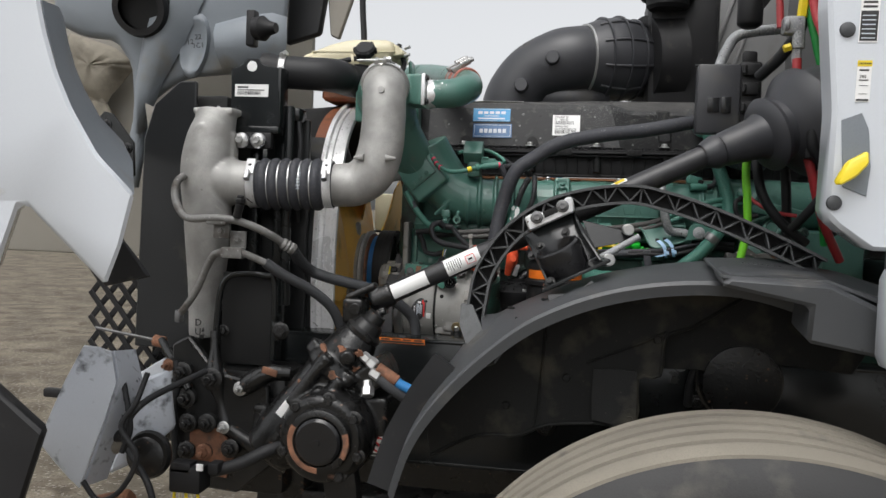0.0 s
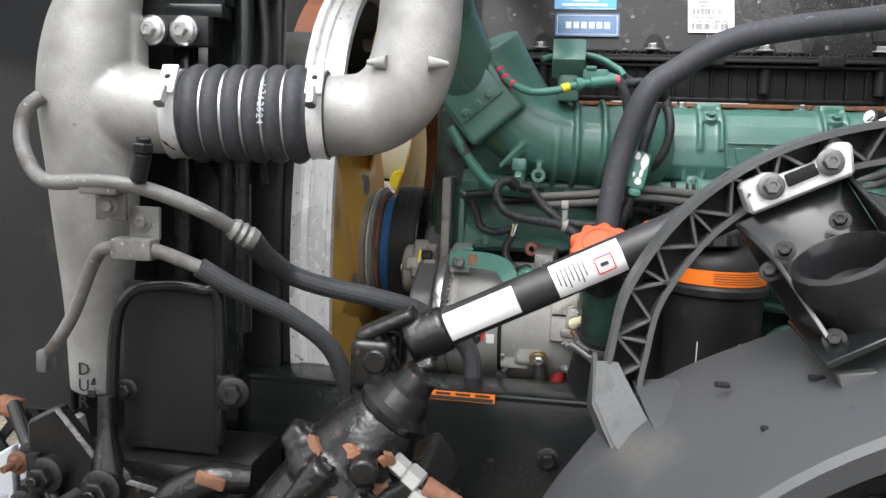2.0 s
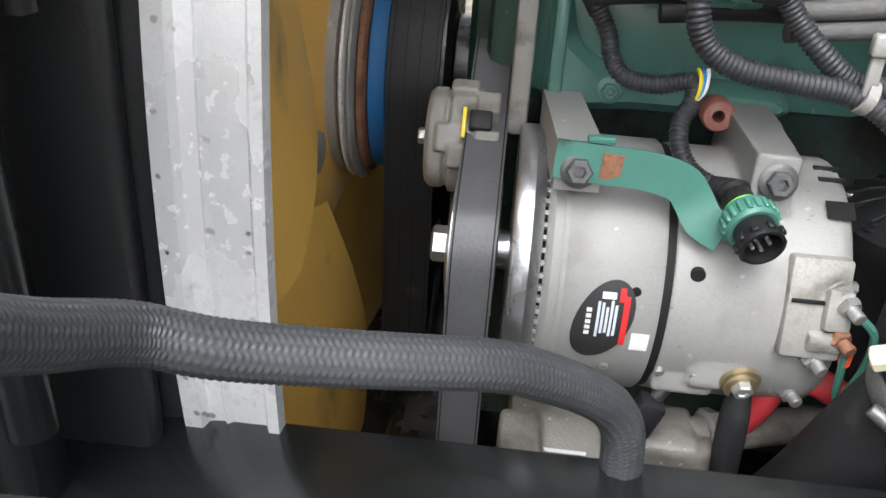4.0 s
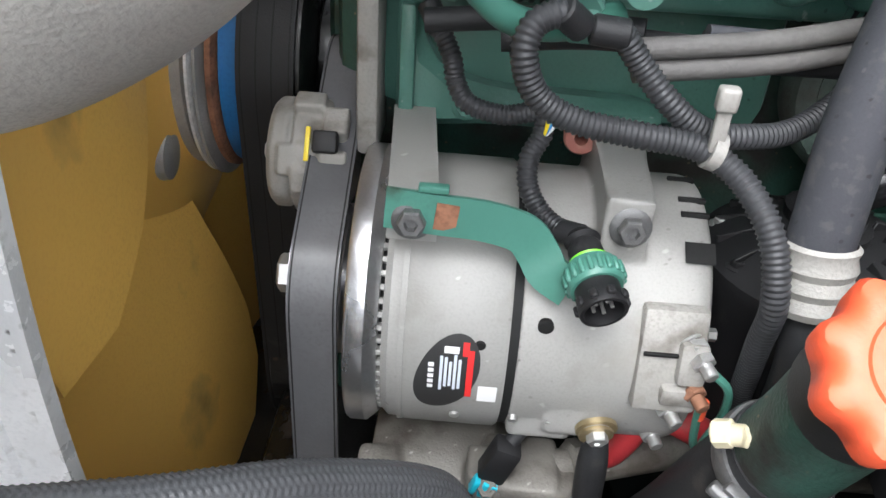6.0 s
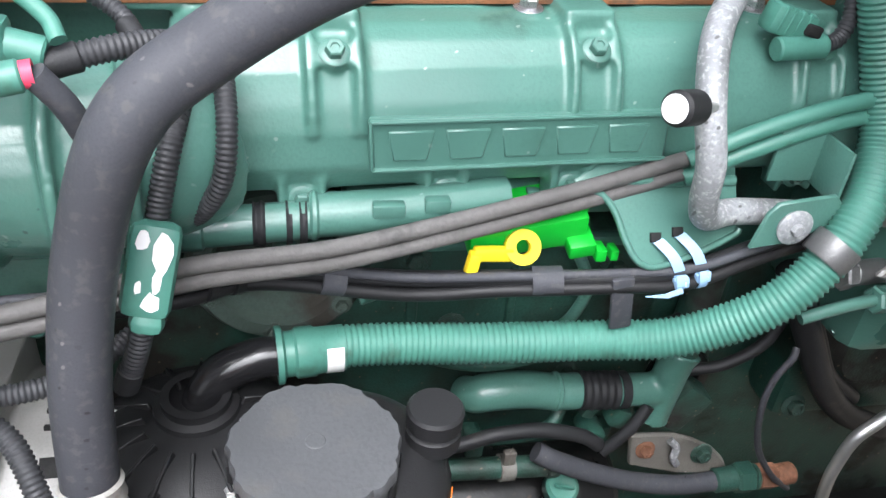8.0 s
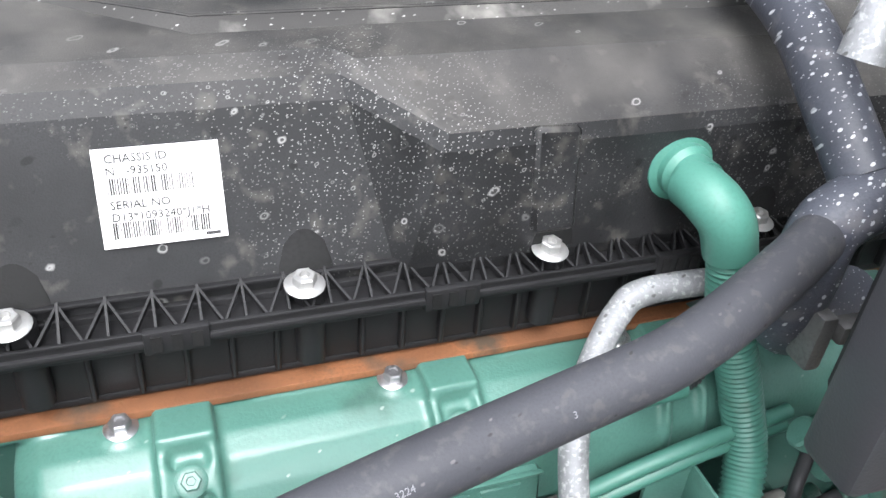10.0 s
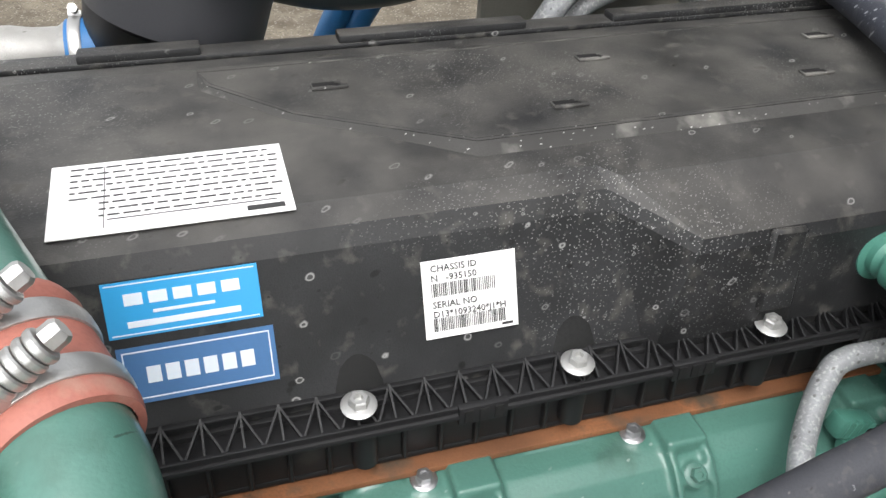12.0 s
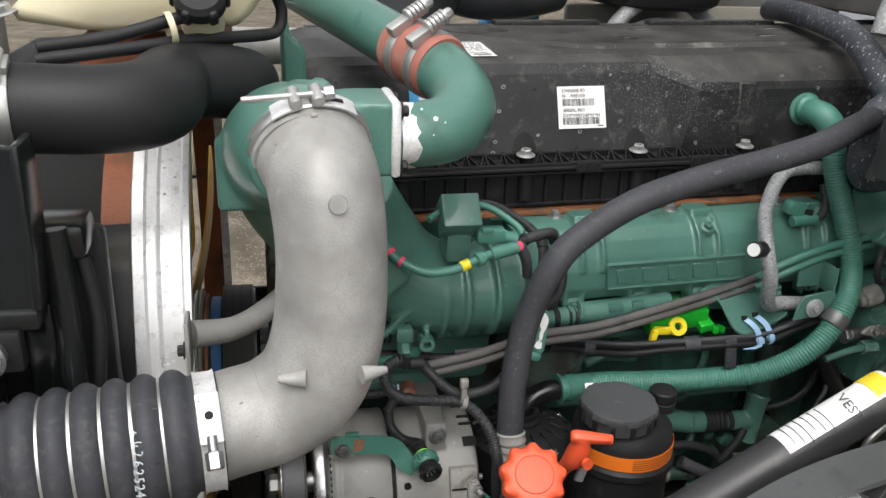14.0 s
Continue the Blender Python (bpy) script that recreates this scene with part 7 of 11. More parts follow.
    conduit([(0.262, 2.166, 1.423), (0.29, 2.175, 1.428), (0.315, 2.19, 1.425), (0.325, 2.205, 1.41)], 0.0065, 0.0030, 0.13, "short black corrugated conduit behind the sensor box", "conduits on the manifold")
    conduit([(0.215, 2.20, 1.462), (0.25, 2.22, 1.452), (0.285, 2.22, 1.432), (0.30, 2.20, 1.42)], 0.005, 0.0030, 0.13, "short black corrugated conduit behind the sensor box", "conduits on the manifold")
    conduit([(0.335, 2.245, 1.405), (0.338, 2.205, 1.375), (0.334, 2.195, 1.345), (0.320, 2.205, 1.318), (0.308, 2.228, 1.302)], 0.0062, 0.0030, 0.13, "black corrugated conduit clipped under the manifold", "conduits on the manifold")
    conduit([(0.32, 2.235, 1.40), (0.310, 2.195, 1.372), (0.302, 2.180, 1.34), (0.294, 2.164, 1.30), (0.285, 2.158, 1.262), (0.274, 2.162, 1.228)], 0.0068, 0.0030, 0.13, "black corrugated conduit behind the heater hose", "conduits on the manifold")
    ts = thing("tag_sleeve", (0.297, 2.15, 1.294), "green plastic sleeve with torn white paper", "cable sleeve")
    tw = Matrix.Rotation(0.22, 4, "Y") @ Matrix.Rotation(-0.32, 4, "X")
    mid = Vector((0.296, 2.163, 1.310))
    part("sleeve", join(box(mid, (0.027, 0.016, 0.054), 0.006, tw), box(mid + tw.to_3x3() @ Vector((0.002, 0, -0.030)), (0.019, 0.014, 0.014), 0.006, tw)), GREEN_PLASTIC, ts)
    rng = random.Random(12)
    for u, v, w2, h2 in ((0.005, 0.012, 0.011, 0.024), (0.003, -0.016, 0.010, 0.012), (-0.006, 0.018, 0.007, 0.012), (0.004, -0.004, 0.006, 0.014), (-0.005, -0.008, 0.004, 0.008)):
        n = 9
        edge = [(w2 / 2 * math.cos(2 * math.pi * k / n) * rng.uniform(0.7, 1.2), h2 / 2 * math.sin(2 * math.pi * k / n) * rng.uniform(0.7, 1.2)) for k in range(n)]
        part("paper_scrap", prism([mid + tw.to_3x3() @ Vector((u + a, -0.0082, v + b)) for a, b in edge], tw.to_3x3() @ Vector((0, -0.0006, 0)), 0), STICKER, ts)
    tie = loose("cable_tie", join(lathe([(-0.003, 0.0072), (-0.003, 0.0095), (0.003, 0.0095), (0.003, 0.0072)], (0.203, 2.1385, 1.234), (1, 0, -0.3), 16), box((0.202, 2.134, 1.262), (0.010, 0.008, 0.012), 0.002), box((0.2025, 2.135, 1.247), (0.007, 0.004, 0.024), 0.001)), GRIMY_PALE, "grey cable tie round two conduits", "cable tie")
    s = thing("sensor_lead", (0.2, 2.14, 1.41), "green sensor lead with pink tape marks and a brass joint", "cable")
    lead = [(0.098, 2.16, 1.447), (0.108, 2.152, 1.434), (0.122, 2.14, 1.420), (0.150, 2.128, 1.409), (0.180, 2.126, 1.411), (0.203, 2.13, 1.418), (0.235, 2.14, 1.425), (0.262, 2.145, 1.428)]
    part("lead", tube(lead, 0.0052, 12), GREEN_PLASTIC, s)
    c = spline(lead, 8)
    for i, m, w in ((6, PINK, 0.005), (12, PINK, 0.005), (17, PINK, 0.004), (37, YELLOW, 0.010), (48, PINK, 0.005), (55, PINK, 0.008)):
        part("tape_mark", lathe([(-w / 2, 0.005), (-w / 2, 0.0062), (w / 2, 0.0062), (w / 2, 0.005)], Vector(c[i][:3]), Vector(c[min(i + 1, len(c) - 1)][:3] - c[i - 1][:3]), 14), m, s)
    part("joint", join(rod((0.207, 2.13, 1.419), (0.216, 2.133, 1.421), 0.0085, 14), rod((0.225, 2.137, 1.423), (0.258, 2.144, 1.4275), 0.0075, 12)), GREEN_PLASTIC, s)
    part("wrap", tube([(0.262, 2.145, 1.428), (0.272, 2.15, 1.41), (0.278, 2.16, 1.385)], 0.0062, 12), RUBBER_GREY, s)
    loose("sensor_lead", tube([(0.16, 2.17, 1.455), (0.19, 2.185, 1.464), (0.23, 2.19, 1.462), (0.262, 2.175, 1.445), (0.27, 2.165, 1.435)], 0.0042, 10), GREEN_PLASTIC, "thin green sensor lead behind the sensor box", "cable")
    rh = thing("rail_hose", (0.15, 2.19, 1.27), "green hose bending under the mixing chamber", "hose")
    part("hose", tube([(0.04, 2.16, 1.36), (0.065, 2.16, 1.32), (0.095, 2.165, 1.285), (0.12, 2.175, 1.275), (0.15, 2.19, 1.275)], 0.0075, 14), GREEN_PLASTIC, rh)
    part("hose_end", rod((0.135, 2.183, 1.275), (0.158, 2.194, 1.275), 0.0095, 14), GREEN_PLASTIC, rh)
    part("worn_band", rod((0.0545, 2.16, 1.336), (0.064, 2.16, 1.3215), 0.0078, 14), RUBBER_GREY, rh, "worn grey patch")
    wires = thing("bare_wires", (0.130, 2.20, 1.215), "short bare yellow, blue and white wires at the branch", "wiring")
    for k, m in enumerate((YELLOW, BLUE, STICKER)):
        part("wire", tube([(0.129 + 0.003 * k, 2.202, 1.226), (0.130 + 0.002 * k, 2.194, 1.223), (0.1295 + 0.0015 * k, 2.190, 1.216), (0.129, 2.192, 1.209)], 0.0013, 8), m, wires)
    for k, (x, z) in enumerate(((0.06, 1.265), (0.10, 1.258))):
        loose("cable", tube([(x, 2.20, z), (x + 0.05, 2.20, z + 0.005), (x + 0.11, 2.185, z + 0.008)], 0.0065, 12), RUBBER, "black cable under the mixing chamber", "cable", "cables under the chamber")
    # green connector with yellow latch
    g = thing("control_plug", (0.53, 2.25, 1.23), "bright green plug with a yellow locking lever", "plug")
    lean = Matrix.Rotation(-0.16, 4, "Y") @ Matrix.Rotation(0.3, 4, "X")
    part("body", join(box((0.540, 2.275, 1.262), (0.088, 0.040, 0.030), 0.003, lean), box((0.552, 2.272, 1.279), (0.060, 0.030, 0.006), 0.001, lean)), GREEN_BRIGHT, g)
    part("clip", join(box((0.580, 2.258, 1.252), (0.020, 0.02, 0.014), 0.002, lean), box((0.595, 2.254, 1.246), (0.008, 0.014, 0.010), 0.001), box((0.606, 2.254, 1.245), (0.006, 0.012, 0.009), 0.001)), GREEN_BRIGHT, g)
    part("lever", join(lathe([(0, 0.0055), (0, 0.0130), (0.006, 0.0130), (0.006, 0.0055), (0, 0.0055)], (0.533, 2.2495, 1.2555), (0, -0.85, 0.52), 24), box((0.512, 2.246, 1.253), (0.030, 0.007, 0.011), 0.002, Matrix.Rotation(0.05, 4, "Y")), box((0.497, 2.244, 1.245), (0.009, 0.009, 0.022), 0.002, Matrix.Rotation(0.15, 4, "Y"))), YELLOW, g)
    # rear plug and its lead
    r = thing("pressure_sensor", (0.72, 2.29, 1.40), "green painted sensor with a clipped plug", "sensor")
    plug = part("plug", join(box((0.708, 2.282, 1.412), (0.036, 0.018, 0.020), 0.004, Matrix.Rotation(0.25, 4, "Y")), rod((0.698, 2.272, 1.396), (0.736, 2.274, 1.398), 0.0085, 14)), GREEN_PLASTIC, r)
    for k in range(4):
        part("plug_rib", box((0.698 + 0.0065 * k, 2.2745, 1.4165 - 0.0016 * k), (0.0022, 0.004, 0.017), 0.0006, Matrix.Rotation(0.25, 4, "Y")), GREEN_PLASTIC, plug)
    part("plug_latch", box((0.722, 2.272, 1.409), (0.012, 0.006, 0.008), 0.0015, Matrix.Rotation(0.25, 4, "Y")), DARK, plug)
    part("lead", ribbed([(0.734, 2.274, 1.398), (0.750, 2.280, 1.402), (0.758, 2.287, 1.418), (0.757, 2.30, 1.44)], 0.006, 0.0036, 0.15, 10), CONDUIT, r, "", 80)
    # alternator cables
    k = thing("battery_cable", (0.22, 2.12, 1.0), "red and black battery cables bolted to the alternator", "cable")
    part("black_boot", tube([(0.179, 2.134, 1.045, 0.007), (0.180, 2.134, 1.022, 0.0095), (0.182, 2.136, 0.99, 0.0095), (0.186, 2.14, 0.965, 0.0082), (0.19, 2.145, 0.93, 0.0082)], 0, 14), RUBBER, k)
    part("brass_lug", lathe([(0, 0), (0, 0.0105), (0.002, 0.0105), (0.002, 0)], (0.1775, 2.1318, 1.0485), (0.1, -0.9, -0.3), 20), BRASS, k)
    part("red_boot", tube([(0.210, 2.162, 1.038, 0.0085), (0.207, 2.163, 1.020, 0.0098), (0.199, 2.167, 0.998, 0.0098), (0.193, 2.172, 0.982, 0.008)], 0, 16), RED, k)
    part("red_boot", tube([(0.216, 2.160, 1.040, 0.0085), (0.233, 2.154, 1.042, 0.0100), (0.255, 2.151, 1.031, 0.0100), (0.268, 2.152, 1.022, 0.0085)], 0, 16), RED, k)
    part("cable", tube([(0.266, 2.152, 1.023), (0.285, 2.155, 1.008), (0.30, 2.17, 0.97)], 0.0078, 14), RUBBER, k)
    d = Vector((0.25, -0.9, -0.2)).normalized()
    q = Vector((0.2125, 2.156, 1.0385))
    part("nut", join(rod(q, q + d * 0.012, 0.0074, 6), rod(q + d * 0.008, q + d * 0.019, 0.004, 12)), ZINC, k)
    part("orange_lug", lathe([(-0.003, 0), (-0.003, 0.0125), (0.002, 0.0115), (0.002, 0)], q, d, 18), RUST, k)
    part("green_wire", tube([(0.230, 2.121, 1.111), (0.240, 2.120, 1.100), (0.243, 2.125, 1.075), (0.240, 2.132, 1.045), (0.246, 2.135, 1.030)], 0.0025, 8), GREEN_PLASTIC, k)
    part("green_wire", tube([(0.227, 2.119, 1.089), (0.229, 2.122, 1.072), (0.234, 2.128, 1.050), (0.245, 2.133, 1.033), (0.262, 2.136, 1.028)], 0.0025, 8), GREEN_PLASTIC, k)
    part("wire_lug", rod((0.2285, 2.120, 1.092), (0.229, 2.1215, 1.078), 0.0034, 10), ORANGE, k)


build_harness()


def build_fluids():
    CAP_GREY = material("scuffed_grey_black_cap", (0.062, 0.064, 0.068), 0.5, var=0.25, scale=40, bump=0.15, dirt=((0.075, 0.074, 0.072), 0.35, 40))
    r = thing("power_steering_reservoir", (0.39, 2.10, 1.03), "round black fluid reservoir with a ribbed cap and an orange label", "reservoir")
    x, y = 0.397, 2.106
    part("tank", lathe([(0, 0), (0, 0.056), (0.004, 0.060), (0.126, 0.060), (0.130, 0.0645), (0.138, 0.0645), (0.142, 0.0610), (0.162, 0.0610), (0.174, 0.0585), (0.184, 0.050), (0.190, 0.040), (0.190, 0)], (x, y, 1.035), (0, 0, 1), 56), BLACK_PLASTIC, r)
    bm = lathe([(0, 0.0612), (0, 0.0618), (0.0185, 0.0618), (0.0185, 0.0612)], (x, y, 1.1785), (0, 0, 1), 40, (0, -1, 0), -62, 140)
    lab = part("orange_label", bm, ORANGE_LABEL, r, "orange warning label round the tank")
    bm = bmesh.new()
    for k in range(5):
        for a0, a1 in ((-0.2, 0.95),):
            rows = [[Vector((x + 0.0621 * math.sin(a), y - 0.0621 * math.cos(a), z)) for z in (1.1815 + 0.003 * k, 1.1825 + 0.003 * k)] for a in np.linspace(a0, a1 - 0.08 * (k % 3), 9)]
            bm = join(bm, loft(rows, closed=False, caps=False))
    part("label_print", bm, INK, lab)
    cx, cy = 0.378, 2.086
    rings = []
    for d, rr, w in ((0.0, 0.0400, 0.0), (0.002, 0.0425, 0.0), (0.014, 0.0432, 0.0), (0.0165, 0.0445, 0.5), (0.0175, 0.0455, 1.0), (0.0235, 0.0455, 1.0), (0.0255, 0.0445, 1.0), (0.0258, 0.036, 0.0), (0.0262, 0.010, 0.0)):
        rings.append([Vector((cx + q * math.cos(a), cy + q * math.sin(a), 1.226 + d)) for a, q in ((2 * math.pi * k / 96, rr - w * (0.0016 if (k * 14 // 96) % 2 else 0.0) - w * 0.0005 * math.sin(k * 1.7)) for k in range(96))])
    cap = part("cap", loft(rings), CAP_GREY, r, "worn screw cap with a notched rim")
    lug = to_mesh("cap_lug", box((0, 0, 0), (0.0036, 0.006, 0.013), 0.001), BLACK_PLASTIC)
    for k in range(12):
        a = 2 * math.pi * k / 12
        part_at("cap_lug", lug, Matrix.Translation((cx + 0.0438 * math.cos(a), cy + 0.0438 * math.sin(a), 1.235)) @ Matrix.Rotation(a, 4, "Z"), cap)
    part("cap_boss", lathe([(0, 0), (0, 0.006), (0.0008, 0.005), (0.0008, 0)], (cx, cy, 1.2518), (0, 0, 1), 16), CAP_GREY, cap)
    part("small_cap", join(lathe([(0, 0), (0, 0.016), (0.010, 0.016), (0.012, 0.0125), (0.014, 0.016), (0.024, 0.0165), (0.026, 0.015), (0.026, 0)], (0.446, 2.108, 1.222), (0, 0, 1), 28)), BLACK_PLASTIC, r)
    part("neck_block", box((0.432, 2.115, 1.19), (0.05, 0.06, 0.05), 0.012), BLACK_PLASTIC, r)
    part("white_label", prism(xz([(0.372, 1.075), (0.425, 1.075), (0.425, 1.108), (0.372, 1.108)], 2.052), Vector((0, -0.001, 0)), 0), STICKER, r)
    lettering("POWER STEERING", 0.0058, (0.374, 2.0505, 1.098), (1, 0, 0), (0, 0, 1), INK, r)
    lettering("DEXRON", 0.0058, (0.381, 2.0505, 1.090), (1, 0, 0), (0, 0, 1), INK, r)
    lh = thing("oil_filler_pipe", (0.21, 2.12, 0.95), "green oil filler pipe with an orange scalloped cap", "pipe")
    ax = Vector((-0.1, -0.62, 0.78)).normalized()
    o = Vector((0.2475, 2.008, 1.213))
    n = 9
    rings = []
    for d, rr, s in ((0, 0.031, 0.0), (0.002, 0.0335, 0.6), (0.016, 0.034, 1.0), (0.021, 0.032, 1.0), (0.0235, 0.028, 0.6), (0.0245, 0.023, 0.1)):
        rings.append([o + basis(ax).to_3x3() @ Vector((q * math.cos(a), q * math.sin(a), d)) for a, q in ((2 * math.pi * k / 72, rr + s * 0.0028 * math.cos(n * 2 * math.pi * k / 72)) for k in range(72))])
    c = part("cap", loft(rings), ORANGE, lh, "orange scalloped filler cap")
    part("ring", lathe([(0, 0.0185), (0.0, 0.021), (0.0015, 0.020), (0.0015, 0.0195)], o + ax * 0.0243, ax, 40), ORANGE, c)
    part("collar", rod(o - ax * 0.045, o + ax * 0.002, 0.0275, 28), BLACK_PLASTIC, lh)
    d = thing("oil_dipstick", (0.31, 2.03, 1.2), "orange plastic oil dipstick with a flat grip", "dipstick")
    shape = [tube([(0.297, 2.030, 1.2485, 0.0058), (0.304, 2.028, 1.2485, 0.0078), (0.322, 2.024, 1.2475, 0.0068), (0.342, 2.020, 1.246, 0.0055)], 0, 16), box((0.318, 2.024, 1.2495), (0.040, 0.014, 0.004), 0.001, Matrix.Rotation(0.05, 4, "Y") @ Matrix.Rotation(-0.2, 4, "Z")),
             tube([(0.309, 2.026, 1.250, 0.008), (0.310, 2.029, 1.240, 0.0100), (0.310, 2.032, 1.229, 0.0125), (0.307, 2.037, 1.214, 0.0125), (0.302, 2.043, 1.202, 0.009), (0.298, 2.05, 1.185, 0.007)], 0, 18)]
    part("grip", cast(join(*shape), 0.0011, 4), ORANGE, d, "", 60)
    part("spring_clip", box((0.318, 2.036, 1.196), (0.010, 0.006, 0.026), 0.0015, Matrix.Rotation(0.3, 4, "Y")), DULL_ALU, d)
    part("lock_button", lathe([(0, 0), (0, 0.0065), (0.005, 0.0065), (0.005, 0)], (0.312, 2.016, 1.222), (0.2, -1, 0.1), 12), ORANGE, d)
    f = thing("oil_separator", (0.30, 2.2, 1.05), "black ribbed plastic oil separator housing", "filter housing")
    part("body", lathe([(0, 0), (0, 0.066), (0.09, 0.068), (0.10, 0.071), (0.108, 0.071), (0.112, 0.064), (0.122, 0.05), (0.122, 0)], (0.305, 2.205, 1.03), (0, 0, 1), 40), BLACK_PLASTIC, f)
    rib = to_mesh("lid_rib", box((0, 0, 0), (0.032, 0.0025, 0.010), 0.0006, None, 1), BLACK_PLASTIC)
    for k in range(16):
        a = 2 * math.pi * k / 16
        part_at("lid_rib", rib, Matrix.Translation((0.305 + 0.048 * math.cos(a), 2.205 + 0.048 * math.sin(a), 1.148)) @ Matrix.Rotation(a, 4, "Z") @ Matrix.Rotation(0.35, 4, "Y"), f)
    for k in range(8):
        a = 2 * math.pi * (k + 0.5) / 8
        bolt(f, (0.305 + 0.061 * math.cos(a), 2.205 + 0.061 * math.sin(a), 1.141), (0, 0, 1), 0.0042, ZINC if k % 3 == 0 else BLACK_PLASTIC)
    part("lid_collar", lathe([(0, 0.02), (0, 0.03), (0.006, 0.029), (0.008, 0.024), (0.014, 0.024), (0.014, 0.018)], (0.305, 2.218, 1.15), (0, 0, 1), 28), BLACK_PLASTIC, f)
    a = thing("ac_compressor", (0.1, 2.2, 0.86), "grimy cast aluminium air conditioning compressor", "compressor")
    shape = [lathe([(0, 0), (0, 0.052), (0.012, 0.058), (0.085, 0.058), (0.09, 0.05), (0.115, 0.05), (0.13, 0.03), (0.13, 0)], (0.04, 2.19, 0.925), (1, 0, 0), 32),
             box((0.047, 2.148, 0.962), (0.030, 0.05, 0.040), 0.004), box((0.140, 2.155, 0.970), (0.05, 0.05, 0.05), 0.005), rod((0.158, 2.150, 0.990), (0.158, 2.150, 0.940), 0.020, 16), box((0.118, 2.150, 0.985), (0.026, 0.03, 0.026), 0.003)]
    part("body", cast(join(*shape), 0.0024, 3), GRIMY_ALU, a, "", 50)
    o = Vector((0.060, 2.134, 0.935))
    lab = plate(o, (1, 0, 0), (0, 0.45, 0.9), 0.034, 0.036, STICKER, a, "label", label="small white compressor label")
    bars(o, (1, 0, 0), (0, 0.45, 0.9), [(0.004 + 0.0045 * k, 0.004, 0.0014, 0.028 - 0.004 * (k % 3)) for k in range(5)] + [(0.027, 0.014, 0.005, 0.019)], INK, lab)
    for x, y, z in ((0.045, 2.122, 0.955), (0.135, 2.128, 0.972), (0.150, 2.128, 0.958), (0.118, 2.134, 0.992)):
        bolt(a, (x, y, z), (0, -0.8, 0.6), 0.0068, GRIMY_ALU)
    part("tube", rod((0.16, 2.16, 0.982), (0.29, 2.20, 0.985), 0.013, 16), GRIMY_ALU, a)
    part("flange_nut", rod((0.172, 2.163, 0.982), (0.184, 2.167, 0.982), 0.019, 8), GRIMY_ALU, a)
    part("lead", tube([(0.05, 2.118, 0.972), (0.07, 2.105, 0.965), (0.095, 2.108, 0.972), (0.108, 2.125, 0.985)], 0.0042, 10), RUBBER, a)
    w = thing("clutch_plug", (0.122, 2.14, 0.98), "small black plug with turquoise pin locks", "plug")
    part("shell", box((0.124, 2.138, 1.012), (0.018, 0.016, 0.030), 0.003, Matrix.Rotation(0.35, 4, "Y")), BLACK_PLASTIC, w)
    for k in range(3):
        part("pin_lock", box((0.110 + 0.0055 * k, 2.131, 0.996 - 0.002 * k), (0.004, 0.008, 0.012), 0.001, Matrix.Rotation(0.35, 4, "Y")), TURQUOISE, w)
    part("lead", tube([(0.13, 2.142, 1.024), (0.139, 2.15, 1.034), (0.146, 2.17, 1.03)], 0.005, 10), RUBBER, w)
    part("neck", tube([(0.2565, 2.042, 1.172, 0.0265), (0.257, 2.056, 1.142, 0.0265), (0.256, 2.070, 1.112, 0.0265), (0.254, 2.082, 1.088, 0.026)], 0, 28), GREEN_GRIME_SHADE, lh, "scuffed green pipe neck")
    part("hose", tube([(0.2565, 2.073, 1.106, 0.0285), (0.253, 2.085, 1.078, 0.0290), (0.246, 2.103, 1.035, 0.0290), (0.237, 2.122, 0.985, 0.0285), (0.224, 2.15, 0.92, 0.028)], 0, 28), RUBBER, lh, "black rubber hose")
    clamp(lh, (0.2550, 2.0785, 1.094), (0.12, -0.42, 0.88), 0.0292, (-0.6, -0.7, -0.2), 0.013, DARK_ZINC)
    part("pale_plug", join(rod((0.224, 2.072, 1.116), (0.243, 2.060, 1.128), 0.0056, 12), rod((0.219, 2.075, 1.113), (0.227, 2.071, 1.118), 0.0072, 8), box((0.233, 2.064, 1.123), (0.010, 0.008, 0.009), 0.002)), CREAM, lh, "pale plastic clip on the clamp")


build_fluids()


